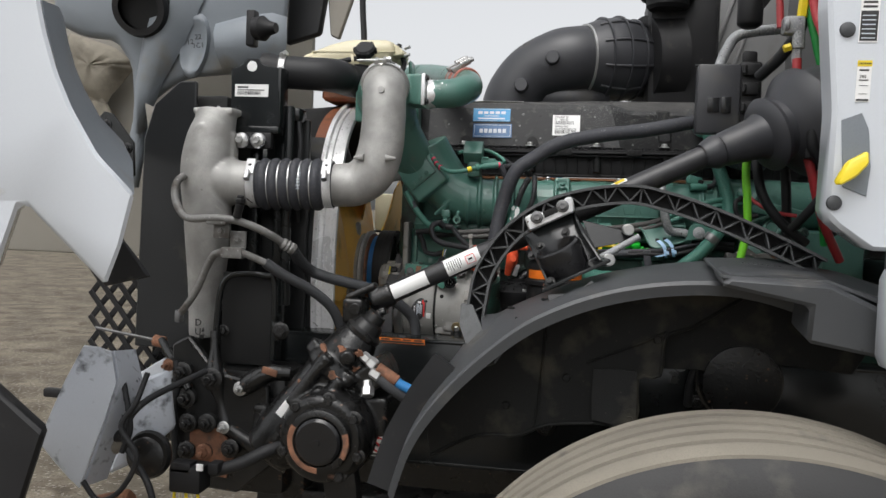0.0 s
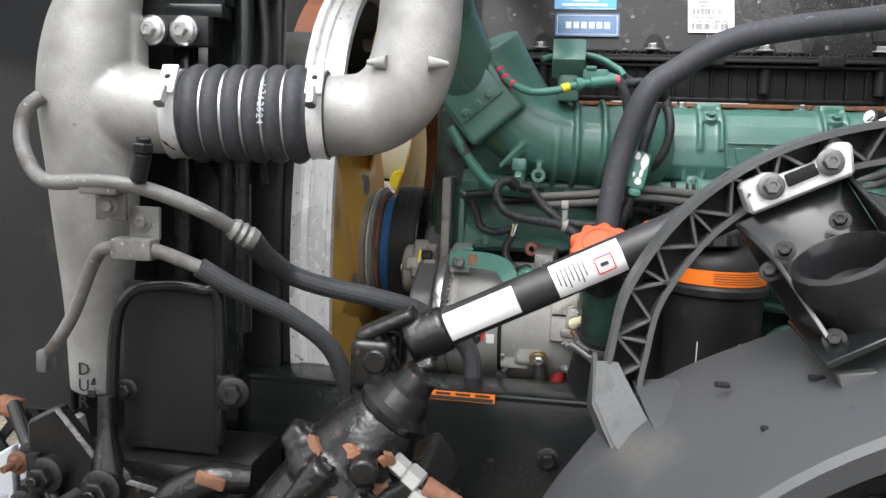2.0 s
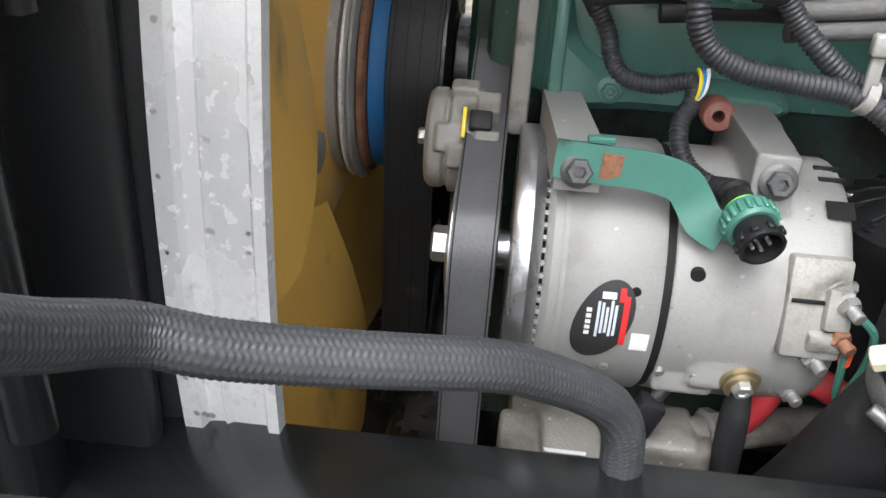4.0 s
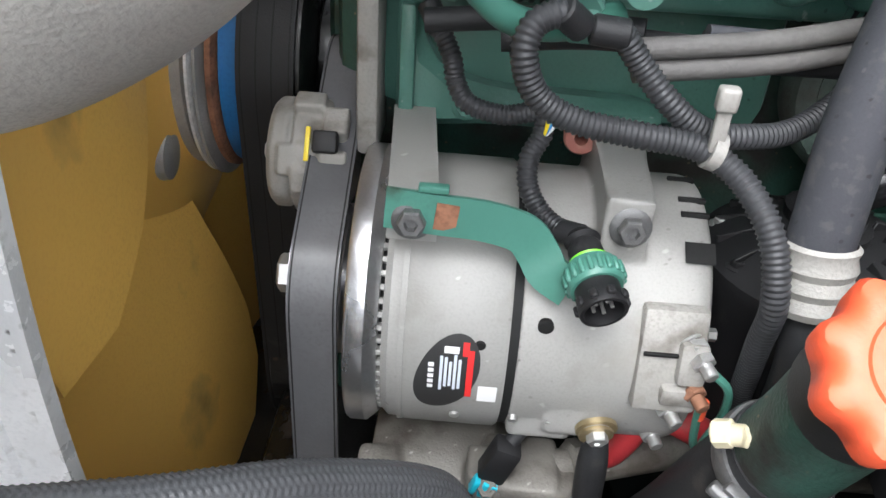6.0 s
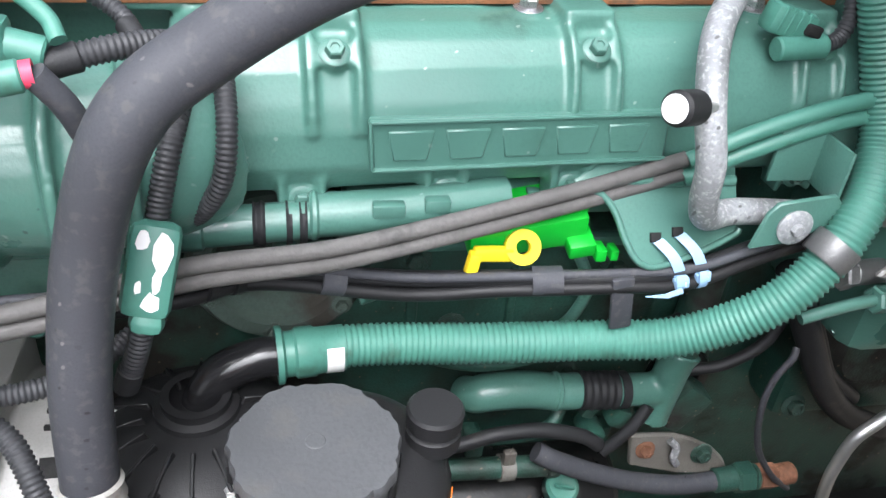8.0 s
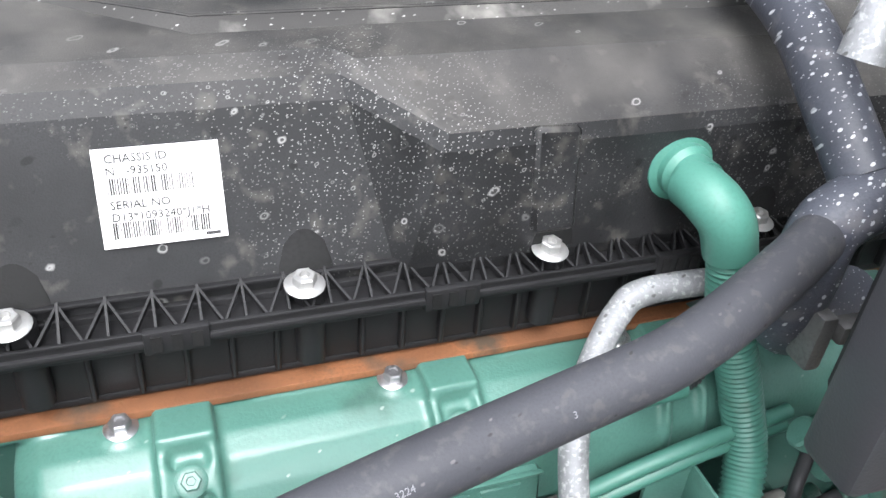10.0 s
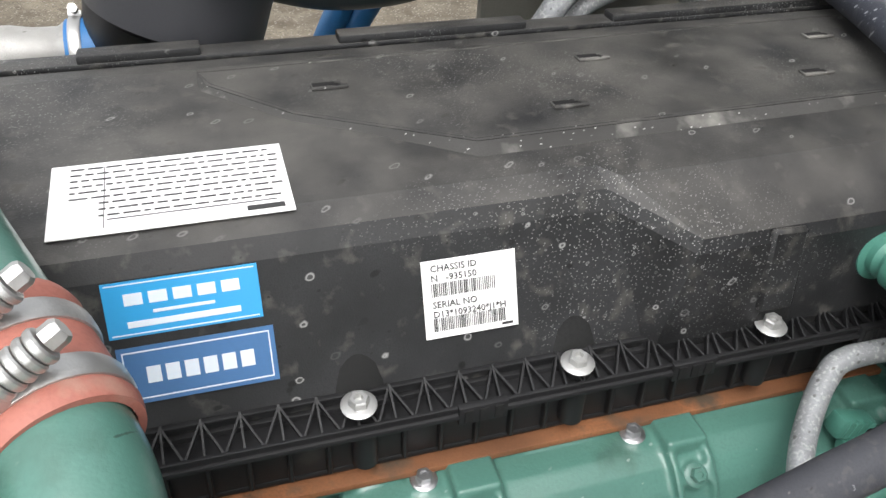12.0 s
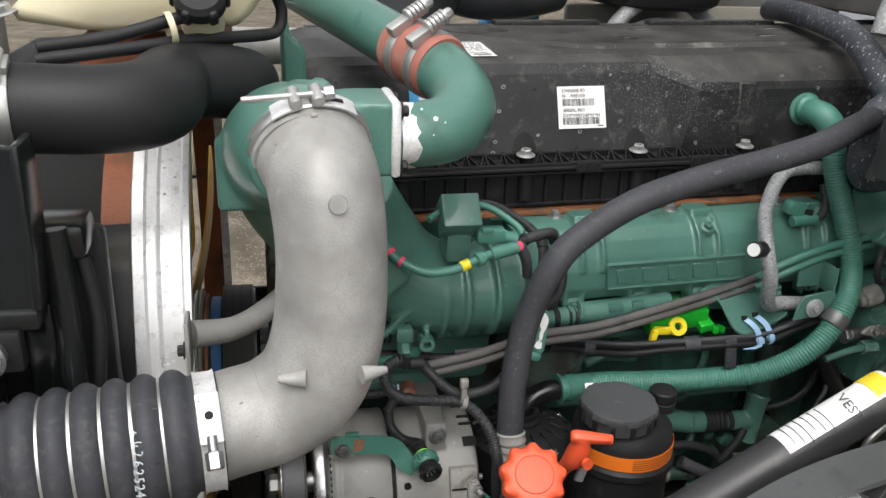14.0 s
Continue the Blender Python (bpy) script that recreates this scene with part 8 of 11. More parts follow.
def build_ac_lines():
    a = thing("ac_pressure_line", (-0.2, 1.82, 1.2), "bent aluminium air conditioning line joined to a braided hose", "pipe")
    part("tube", tube([(-0.352, 1.835, 1.372), (-0.364, 1.825, 1.355), (-0.360, 1.812, 1.325), (-0.340, 1.80, 1.296), (-0.313, 1.79, 1.284), (-0.261, 1.785, 1.287), (-0.211, 1.79, 1.282), (-0.164, 1.812, 1.262), (-0.136, 1.848, 1.237)], 0.0078, 14), DIRTY_TUBE, a)
    part("ferrule", lathe([(0, 0), (0, 0.010), (0.006, 0.0125), (0.010, 0.0105), (0.014, 0.0128), (0.018, 0.0105), (0.022, 0.0128), (0.03, 0.0115), (0.03, 0)], (-0.142, 1.842, 1.242), (0.8, 0.5, -0.55), 18), DIRTY_TUBE, a)
    hose = [(-0.124, 1.856, 1.228), (-0.120, 1.895, 1.202), (-0.109, 1.931, 1.181), (-0.083, 1.944, 1.169), (-0.052, 1.958, 1.160), (-0.017, 1.974, 1.151), (0.022, 1.998, 1.137), (0.046, 2.015, 1.122), (0.070, 2.034, 1.102), (0.087, 2.048, 1.082), (0.096, 2.053, 1.060), (0.098, 2.056, 1.02), (0.098, 2.07, 0.97)]
    part("braided_hose", braided(hose, 0.0118), BRAID, a, "braided black rubber hose")
    part("valve", join(rod((-0.213, 1.782, 1.29), (-0.204, 1.776, 1.318), 0.0085, 14), rod((-0.204, 1.776, 1.318), (-0.203, 1.775, 1.328), 0.0105, 6), rod((-0.203, 1.775, 1.327), (-0.202, 1.774, 1.333), 0.007, 14)), BLACK_PLASTIC, a)
    part("bracket", join(box((-0.257, 1.79, 1.284), (0.042, 0.02, 0.020), 0.003), box((-0.252, 1.80, 1.262), (0.034, 0.006, 0.03), 0.002)), DIRTY_TUBE, a)
    bolt(a, (-0.252, 1.796, 1.262), (0, -1, 0), 0.006, DIRTY_TUBE)
    b = thing("ac_return_line", (-0.25, 1.82, 1.08), "oxidised aluminium line with a rubber hose", "pipe")
    part("tube", tube([(-0.362, 1.85, 1.085), (-0.34, 1.84, 1.108), (-0.315, 1.83, 1.142), (-0.292, 1.82, 1.185), (-0.272, 1.81, 1.212), (-0.248, 1.8, 1.219), (-0.207, 1.8, 1.219), (-0.167, 1.82, 1.201)], 0.0072, 14), DIRTY_TUBE, b)
    part("hose", braided([(-0.167, 1.82, 1.201), (-0.134, 1.84, 1.176), (-0.087, 1.87, 1.146), (-0.051, 1.9, 1.108), (-0.034, 1.92, 1.06), (-0.03, 1.95, 1.0)], 0.0105), BRAID, b)
    part("bracket", join(box((-0.228, 1.802, 1.219), (0.045, 0.022, 0.022), 0.003), box((-0.222, 1.812, 1.245), (0.034, 0.006, 0.034), 0.002)), DIRTY_TUBE, b)
    bolt(b, (-0.222, 1.808, 1.246), (0, -1, 0), 0.006, DIRTY_TUBE)
    part("end_block", box((-0.366, 1.852, 1.078), (0.014, 0.02, 0.026), 0.004), DARK_ZINC, b)


build_ac_lines()


# ---- chassis and steering ----
def build_chassis():
    t = thing("chassis_rail", (0.4, 2.02, 0.76), "black painted steel chassis rail with bolts and a warning label", "chassis rail")
    part("web", box((0.75, 1.99, 0.905), (2.5, 0.010, 0.27), 0.002), BLACK_PAINT, t)
    part("top_flange", box((0.75, 2.022, 1.036), (2.5, 0.075, 0.010), 0.003), BLACK_PAINT, t)
    part("bottom_flange", box((0.75, 2.022, 0.774), (2.5, 0.075, 0.010), 0.003), BLACK_PAINT, t)
    for x, z in ((0.20, 0.965), (0.055, 0.955), (0.30, 0.90), (0.36, 0.97), (0.5, 0.92), (0.7, 0.95), (0.8, 0.88), (-0.4, 0.95)):
        bolt(t, (x, 1.985, z), (0, -1, 0), 0.0095, BLACK_GREASE)
    o = Vector((0.005, 1.9845, 1.0285))
    lab = plate(o, (1, 0, 0), (0, 0, 1), 0.128, 0.0115, ORANGE_LABEL, t, "warning_label", label="orange warning strip with black print")
    bars(o, (1, 0, 0), (0, 0, 1), [(0.002, 0.001, 0.124, 0.0045)] + [(0.008 + k * 0.024, 0.007, 0.018, 0.003) for k in range(5)], INK, lab)
    o = Vector((0.012, 1.9845, 0.778))
    lab = plate(o, (1, 0, 0), (0, 0, 1), 0.055, 0.045, STICKER, t, "no_sign_label", label="white label with a red prohibition ring")
    part("red_ring", join(lathe([(0, 0.013), (0, 0.0165), (0.0006, 0.0165), (0.0006, 0.013)], o + Vector((0.027, -0.0007, 0.026)), (0, -1, 0), 28), box(o + Vector((0.027, -0.001, 0.026)), (0.028, 0.0006, 0.003), 0, Matrix.Rotation(0.78, 4, "Y"))), RED_INK, lab)
    bars(o, (1, 0, 0), (0, 0, 1), [(0.012, 0.003, 0.03, 0.004), (0.022, 0.022, 0.012, 0.007)], INK, lab)
    part("far_rail", box((0.75, 2.95, 0.905), (2.5, 0.010, 0.27), 0.002), BLACK_PAINT, t)
    part("cross_member", box((-0.38, 2.45, 0.86), (0.10, 1.0, 0.16), 0.01), BLACK_PAINT, t)
    part("engine_mount", box((0.3, 2.15, 0.82), (0.14, 0.3, 0.10), 0.01), BLACK_PAINT, t)
    part("spring_hanger", box((-0.23, 1.90, 0.85), (0.22, 0.13, 0.26), 0.02), BLACK_GREASE, t)
    part("axle_beam", box((0.72, 2.2, 0.56), (0.12, 1.5, 0.11), 0.03), BLACK_GREASE, t)
    part("leaf_spring", box((0.6, 1.93, 0.70), (1.6, 0.09, 0.05), 0.008), BLACK_GREASE, t)
    part("shackle", box((-0.12, 1.93, 0.75), (0.06, 0.10, 0.12), 0.02), BLACK_GREASE, t)


build_chassis()


def build_steering():
    t = thing("steering_gear", (0.0, 1.8, 0.8), "greasy black steering gearbox with paint chipped to rust", "steering gear")
    top, low = Vector((0.048, 1.785, 1.075)), Vector((-0.125, 1.765, 0.835))
    ax = (top - low).normalized()
    ln = (top - low).length
    sc = Vector((0.003, 1.76, 0.892))
    e = basis(ax).to_3x3()
    on = lambda u, a, q: low + ax * u + e @ Vector((q * math.cos(radians(a)), q * math.sin(radians(a)), 0))
    shape = [lathe([(0, 0), (0, 0.045), (0.006, 0.054), (0.05, 0.058), (0.12, 0.055), (0.20, 0.052), (0.205, 0.060), (0.222, 0.062), (0.228, 0.058), (0.24, 0.050), (0.27, 0.045), (ln, 0.036), (ln, 0)], low, ax, 40),
             lathe([(0, 0.0), (0, 0.090), (0.05, 0.086), (0.07, 0.080), (0.076, 0.072), (0.076, 0.0)], sc, (0, -1, 0), 48),
             box((0.075, 1.80, 1.00), (0.06, 0.12, 0.05), 0.006, Matrix.Rotation(-0.6, 4, "Y")), box((-0.13, 1.82, 0.90), (0.07, 0.1, 0.05), 0.006), box((0.085, 1.82, 0.925), (0.05, 0.14, 0.075), 0.006)]
    shape += [rod(on(0.12, a, 0.060), on(0.218, a, 0.060), 0.0125, 14) for a in (255, 300, 340)]
    shape += [rod(on(0.21, a, 0.055), on(0.236, a, 0.055), 0.016, 14) for a in (15, 75, 135, 195, 255, 315)]
    shape += [rod(on(u, 285, 0.040), on(u, 285, 0.068), 0.014, 14) for u in (0.17, 0.258)]
    part("housing", cast(join(*shape), 0.003, 4), RUST_PAINT, t, "", 50)
    part("input_neck", lathe([(0, 0), (0, 0.036), (0.008, 0.038), (0.014, 0.030), (0.03, 0.026), (0.034, 0.02), (0.05, 0.018), (0.05, 0)], top, ax, 28), BLACK_GREASE, t)
    part("sector_ring", lathe([(0.074, 0.052), (0.074, 0.060), (0.088, 0.058), (0.090, 0.054), (0.090, 0.046), (0.078, 0.044)], sc, (0, -1, 0), 48), RUST_PAINT, t)
    part("sector_cap", lathe([(0.07, 0), (0.07, 0.044), (0.092, 0.043), (0.096, 0.038), (0.096, 0.006), (0.099, 0.005), (0.099, 0)], sc, (0, -1, 0), 40), BLACK_GLOSS, t, "glossy black sector cap")
    part("rust_arc", lathe([(0.0885, 0.047), (0.0905, 0.048), (0.0905, 0.057), (0.0885, 0.0585)], sc, (0, -1, 0), 30, (1, 0, 0), 150, 120), RUST, t)
    part("rust_arc", lathe([(0.0885, 0.047), (0.0905, 0.048), (0.0905, 0.057), (0.0885, 0.0585)], sc, (0, -1, 0), 20, (1, 0, 0), -30, 50), RUST, t)
    for a in (35, 80, 130, 200, 300, 340):
        q = sc + Vector((0.075 * math.cos(radians(a)), -0.07, 0.075 * math.sin(radians(a))))
        bolt(t, q, (0, -1, 0), 0.009, BLACK_GREASE)
    part("pitman_arm", box((0.03, 1.75, 0.78), (0.07, 0.04, 0.18), 0.015, Matrix.Rotation(-0.15, 4, "Y")), BLACK_GREASE, t)
    e = basis(ax).to_3x3()
    for i, (u, a, s) in enumerate(((0.235, 225, 0.016), (0.262, 265, 0.010), (0.215, 285, 0.013), (0.185, 305, 0.010), (0.225, 250, 0.009), (0.275, 300, 0.009), (0.16, 235, 0.008), (0.13, 300, 0.007), (0.245, 320, 0.012), (0.10, 260, 0.006))):
        rad = 0.0635 if 0.2 < u < 0.232 else 0.0535
        r = random.Random(i)
        pts = []
        for k in range(13):
            bb = 2 * math.pi * k / 13
            ww = s * r.uniform(0.45, 1.15)
            aa = radians(a) + ww * math.cos(bb) / rad
            pts.append((aa, u + ww * 0.7 * math.sin(bb)))
        at = lambda aa, uu, rr: low + ax * uu + e @ Vector((rr * math.cos(aa), rr * math.sin(aa), 0))
        bm = bmesh.new()
        mid = bm.verts.new(at(radians(a), u, rad + 0.0012))
        rim = [bm.verts.new(at(aa, uu, rad + 0.001)) for aa, uu in pts]
        foot = [bm.verts.new(at(aa, uu, rad - 0.006)) for aa, uu in pts]
        for k in range(13):
            bm.faces.new((mid, rim[k], rim[(k + 1) % 13]))
            bm.faces.new((rim[k], foot[k], foot[(k + 1) % 13], rim[(k + 1) % 13]))
        part("bare_patch", bm, RUST, t)
    for k in range(6):
        a = radians(60 * k + 15)
        bolt(t, low + ax * 0.228 + e @ Vector((0.052 * math.cos(a), 0.052 * math.sin(a), 0)), ax, 0.0095, BLACK_GREASE)
    r = random.Random(8)
    for row in range(3):
        u = 0.05
        while u < 0.115:
            ln2 = r.uniform(0.003, 0.008)
            a = radians(262 + 11 * row)
            q = low + ax * u + e @ Vector((0.0585 * math.cos(a), 0.0585 * math.sin(a), 0))
            part("cast_mark", box(q, (0.004, 0.0025, ln2), 0.0006, basis(ax, e @ Vector((-math.sin(a), math.cos(a), 0))), 1), BLACK_PAINT, t)
            u += ln2 + 0.003
    q = low + ax * 0.12 + Vector((-0.02, -0.052, 0.012))
    part("white_paint_mark", box(q, (0.016, 0.004, 0.055), 0.001, basis(ax, (1, 0, 0))), STICKER, t)
    for p0, p1, rr in (((0.059, 1.75, 1.042), (0.073, 1.748, 1.032), 0.010), ((0.073, 1.748, 1.032), (0.087, 1.746, 1.022), 0.0125), ((0.079, 1.744, 1.014), (0.097, 1.742, 1.004), 0.0115), ((0.073, 1.742, 0.996), (0.075, 1.736, 0.982), 0.009), ((0.075, 1.74, 0.984), (0.077, 1.73, 0.968), 0.0125), ((0.077, 1.74, 0.896), (0.079, 1.728, 0.878), 0.0125)):
        part("hose_end", rod(p0, p1, rr, 6), ZINC, t, "bright zinc hydraulic fitting")
    part("fitting_stem", tube([(0.06, 1.76, 0.95), (0.063, 1.75, 0.92), (0.066, 1.75, 0.885)], 0.011, 14), BLACK_GREASE, t)
    h = thing("hydraulic_hose", (0.13, 1.8, 0.95), "blue and black hydraulic hoses with a rusty sleeve", "hose")
    part("blue_hose", tube([(0.113, 1.750, 1.006), (0.14, 1.752, 0.988), (0.19, 1.765, 0.968), (0.25, 1.85, 0.95)], 0.0095, 14), BLUE, h)
    part("rusty_sleeve", rod((0.089, 1.747, 1.020), (0.128, 1.751, 0.996), 0.0118, 14), RUST, h)
    part("black_hose", braided([(0.095, 1.744, 1.002), (0.12, 1.748, 0.982), (0.16, 1.77, 0.955), (0.21, 1.83, 0.93)], 0.0105), BRAID, h)
    # shaft
    SHAFT = material("scuffed_black_shaft_paint", (0.028, 0.028, 0.030), 0.38, var=0.25, scale=40, bump=0.12, dirt=((0.06, 0.056, 0.05), 0.25, 25))
    s = thing("steering_shaft", (0.3, 1.82, 1.1), "black steering shaft with white labels and a universal joint", "steering shaft")
    u, e = Vector((0.028, 1.829, 1.121)), Vector((0.70, 1.891, 1.452))
    d = (e - u).normalized()
    part("lower_yoke", cast(join(rod(u - d * 0.005 - Vector((0.008, 0, 0.045)), u - Vector((0.004, 0, 0.014)), 0.022, 20), box(u - Vector((0.006, 0.021, 0.005)), (0.042, 0.014, 0.05), 0.006), box(u - Vector((0.006, -0.021, 0.005)), (0.042, 0.014, 0.05), 0.006)), 0.0022, 5), BLACK_GREASE, s, "", 60)
    part("cross", join(rod(u - Vector((0, 0.034, 0)), u + Vector((0, 0.034, 0)), 0.012, 18), rod(u - d.cross(Vector((0, 1, 0))) * 0.034, u + d.cross(Vector((0, 1, 0))) * 0.034, 0.012, 18)), BLACK_GREASE, s)
    w = basis(d, (0, 1, 0))
    part("upper_yoke", cast(join(rod(u + d * 0.03, u + d * 0.075, 0.024, 20), box(u + d * 0.018 + w.to_3x3() @ Vector((0, 0.027, 0)), (0.042, 0.014, 0.065), 0.006, w), box(u + d * 0.018 - w.to_3x3() @ Vector((0, 0.027, 0)), (0.042, 0.014, 0.065), 0.006, w)), 0.0022, 5), BLACK_GREASE, s, "", 60)
    part("tube", lathe([(0.06, 0), (0.06, 0.018), (0.075, 0.0195), (0.32, 0.0195), (0.33, 0.0215), (0.70, 0.0215), (0.73, 0.0215), (0.73, 0)], u, d, 28), SHAFT, s)
    def wrap(name, a, b, a0, a1, r, mat, par, label=""):
        bm = lathe([(0, r), (0, r + 0.0006), (b - a, r + 0.0006), (b - a, r)], u + d * a, d, 14, (0, -1, 0.2), a0, a1 - a0)
        return part(name, bm, mat, par, label)
    wrap("white_label", 0.075, 0.150, -38, 50, 0.0198, STICKER, s, "blank white label")
    lab = wrap("instruction_label", 0.190, 0.262, -50, 60, 0.0198, STICKER, s, "white instruction label")
    for k in range(7):
        wrap("print", 0.195 + 0.0045 * k, 0.1962 + 0.0045 * k, -25, 20 + 8 * (k % 3), 0.0206, INK, lab)
    for a0, a1, s0, s1 in ((-12, 32, 0.233, 0.2342), (-12, 32, 0.2505, 0.2517), (-14, -10, 0.234, 0.251), (30, 34, 0.234, 0.251)):
        wrap("red_frame", s0, s1, a0, a1, 0.0206, RED_INK, lab)
    wrap("print", 0.238, 0.246, 4, 14, 0.0206, INK, lab)
    lab = wrap("safety_label", 0.455, 0.575, -140, -35, 0.0218, STICKER, s, "white and yellow safety vest label")
    wrap("yellow_band", 0.552, 0.571, -132, -42, 0.0226, YELLOW_LABEL, lab)
    for k in range(6):
        wrap("print", 0.464 + 0.0075 * k, 0.4647 + 0.0075 * k, -120 + 3 * k, -50 + 12 * (k % 3), 0.0226, INK, lab)
    base = u + d * 0.522
    nrm = Vector((0, -0.45, 0.89))
    nrm = (nrm - d * nrm.dot(d)).normalized()
    lettering("VEST", 0.0125, base + nrm * 0.0228 - d.cross(nrm) * 0.016, d.cross(nrm), d, INK, lab)
    b = thing("shaft_boot", (0.8, 1.9, 1.4), "large black rubber boot round the steering shaft at the firewall", "boot")
    ba = d + Vector((0.25, 0.35, 0.0))
    bb = e - d * 0.012
    part("collar", lathe([(-0.02, 0.0225), (0, 0.030), (0.008, 0.0325), (0.014, 0.0325), (0.018, 0.029), (0.024, 0.0)], bb, ba, 40), DUCT, b)
    part("sleeve", lathe([(0.018, 0.0), (0.0185, 0.0285), (0.024, 0.032), (0.09, 0.040), (0.105, 0.046), (0.106, 0.0)], bb, ba, 40), DUCT, b)
    part("fold", lathe([(0.102, 0.0), (0.105, 0.0465), (0.115, 0.066), (0.122, 0.072), (0.13, 0.070), (0.137, 0.058), (0.138, 0.0)], bb, ba, 40), DUCT, b)
    part("flange", lathe([(0.136, 0.0), (0.137, 0.058), (0.15, 0.060), (0.17, 0.085), (0.19, 0.105), (0.20, 0.108), (0.205, 0.10), (0.26, 0.10), (0.26, 0.0)], bb, ba, 40), DUCT, b)


build_steering()


# ---- wheel arch ----
ARCH = [(0.246, 1.103), (0.252, 1.156), (0.267, 1.222), (0.32, 1.299), (0.406, 1.354), (0.526, 1.379), (0.615, 1.366), (0.712, 1.334), (0.809, 1.293), (0.877, 1.26)]


ARCH_GREY = material("grey_black_nylon", (0.075, 0.078, 0.080), 0.5, var=0.25, scale=40, bump=0.12, dirt=((0.045, 0.045, 0.045), 0.3, 30))


def band(curve, off0, off1, y0, y1):
    """A strip that follows a curve in x and z between two offsets inwards."""
    rings = []
    for i, (x, z) in enumerate(curve):
        a, b = curve[max(i - 1, 0)], curve[min(i + 1, len(curve) - 1)]
        t = Vector((b[0] - a[0], 0, b[1] - a[1])).normalized()
        n = Vector((t.z, 0, -t.x))
        p = Vector((x, 0, z))
        rings.append([p + n * off0 + Vector((0, y0, 0)), p + n * off0 + Vector((0, y1, 0)), p + n * off1 + Vector((0, y1, 0)), p + n * off1 + Vector((0, y0, 0))])
    return loft(rings)


def build_arch():
    t = thing("arch_bracket", (0.25, 1.83, 1.1), "black plastic lattice arch bracket over the wheel", "bracket")
    c = [tuple(q) for q in spline(ARCH, 8)]
    part("outer_rim", band(c, 0.0, 0.005, 1.768, 1.808), ARCH_GREY, t)
    part("inner_rim", band(c, 0.031, 0.036, 1.773, 1.808), ARCH_GREY, t)
    part("web", band(c, 0.004, 0.032, 1.801, 1.804), BLACK_PLASTIC, t)
    path = along([(x, 0, z) for x, z in ARCH], 0.0225)
    for i in range(1, len(path) - 1):
        tan = Vector(path[i + 1] - path[i - 1]).normalized()
        n = Vector((tan.z, 0, -tan.x))
        p, q = Vector(path[i]), Vector(path[i + 1])
        a, b = (p + n * 0.004, q + n * 0.032) if i % 2 else (p + n * 0.032, q + n * 0.004)
        d = b - a
        m = basis(d, (0, 1, 0))
        part("strut", box((a + b) / 2 + Vector((0, 1.788, 0)), (0.026, 0.0032, d.length), 0.0006, m, 1), ARCH_GREY, t)
        if i % 3 == 0:
            part("strut", box((p + n * 0.018) + Vector((0, 1.788, 0)), (0.026, 0.0028, 0.030), 0.0006, basis(n, (0, 1, 0)), 1), ARCH_GREY, t)
    part("leg", sheet([[Vector(q) for q in r] for r in (((0.243, 1.775, 1.145), (0.262, 1.775, 1.145)), ((0.244, 1.765, 1.110), (0.277, 1.757, 1.121)), ((0.262, 1.735, 1.080), (0.292, 1.735, 1.10)), ((0.283, 1.69, 1.066), (0.300, 1.70, 1.087)))], 0.006), ARCH_GREY, t)
    part("leg_side", sheet([[Vector(q) for q in r] for r in (((0.243, 1.775, 1.145), (0.243, 1.808, 1.145)), ((0.244, 1.765, 1.108), (0.240, 1.805, 1.095)), ((0.262, 1.735, 1.078), (0.258, 1.80, 1.055)), ((0.283, 1.69, 1.064), (0.280, 1.76, 1.035)))], 0.004), ARCH_GREY, t)
    bolt(t, (0.287, 1.690, 1.074), (-0.3, -0.9, 0.3), 0.008, RUST)
    # hood stop on the arch
    m = thing("hood_stop", (0.42, 1.72, 1.2), "black steel hood stop bracket with a rubber cup", "bracket")
    part("alloy_clip", join(prism([Vector((x, 1.752, z)) for x, z in ((0.352, 1.312), (0.362, 1.287), (0.442, 1.326), (0.437, 1.352), (0.425, 1.352), (0.415, 1.335), (0.385, 1.322), (0.375, 1.325))], Vector((0, 0.03, 0)), 0.003)), SHEET_ALU, m, "bare alloy mounting clip")
    for x, z in ((0.375, 1.313), (0.420, 1.335)):
        bolt(m, (x, 1.7495, z), (0, -1, 0.1), 0.0072, DARK_ZINC)
    back = [Vector(q) for q in ((0.352, 1.765, 1.278), (0.437, 1.772, 1.326), (0.485, 1.75, 1.25), (0.40, 1.735, 1.20))]
    part("back_plate", prism(back, Vector((0.0, 0.006, 0.0)), 0.001), BLACK_PAINT, m)
    part("side_plate", prism([Vector(q) for q in ((0.437, 1.772, 1.326), (0.485, 1.75, 1.25), (0.488, 1.665, 1.245), (0.455, 1.70, 1.29))], Vector((0.004, 0, 0.002)), 0.0008), BLACK_PAINT, m)
    part("side_plate", prism([Vector(q) for q in ((0.352, 1.765, 1.278), (0.40, 1.735, 1.20), (0.402, 1.65, 1.205), (0.372, 1.70, 1.255))], Vector((0.004, 0, 0.002)), 0.0008), BLACK_PAINT, m)
    base = [Vector(q) for q in ((0.394, 1.735, 1.203), (0.487, 1.75, 1.252), (0.505, 1.645, 1.250), (0.395, 1.625, 1.195))]
    part("base_plate", prism(base, Vector((0.002, 0, -0.005)), 0.001), BLACK_PAINT, m)
    ax = Vector((-0.45, -0.25, 0.86)).normalized()
    part("rubber_cup", lathe([(0, 0), (0, 0.036), (0.01, 0.039), (0.042, 0.041), (0.05, 0.039), (0.052, 0.034), (0.044, 0.030), (0.024, 0.027), (0.02, 0)], (0.438, 1.69, 1.222), ax, 36), BLACK_GLOSS, m, "glossy black rubber cup")
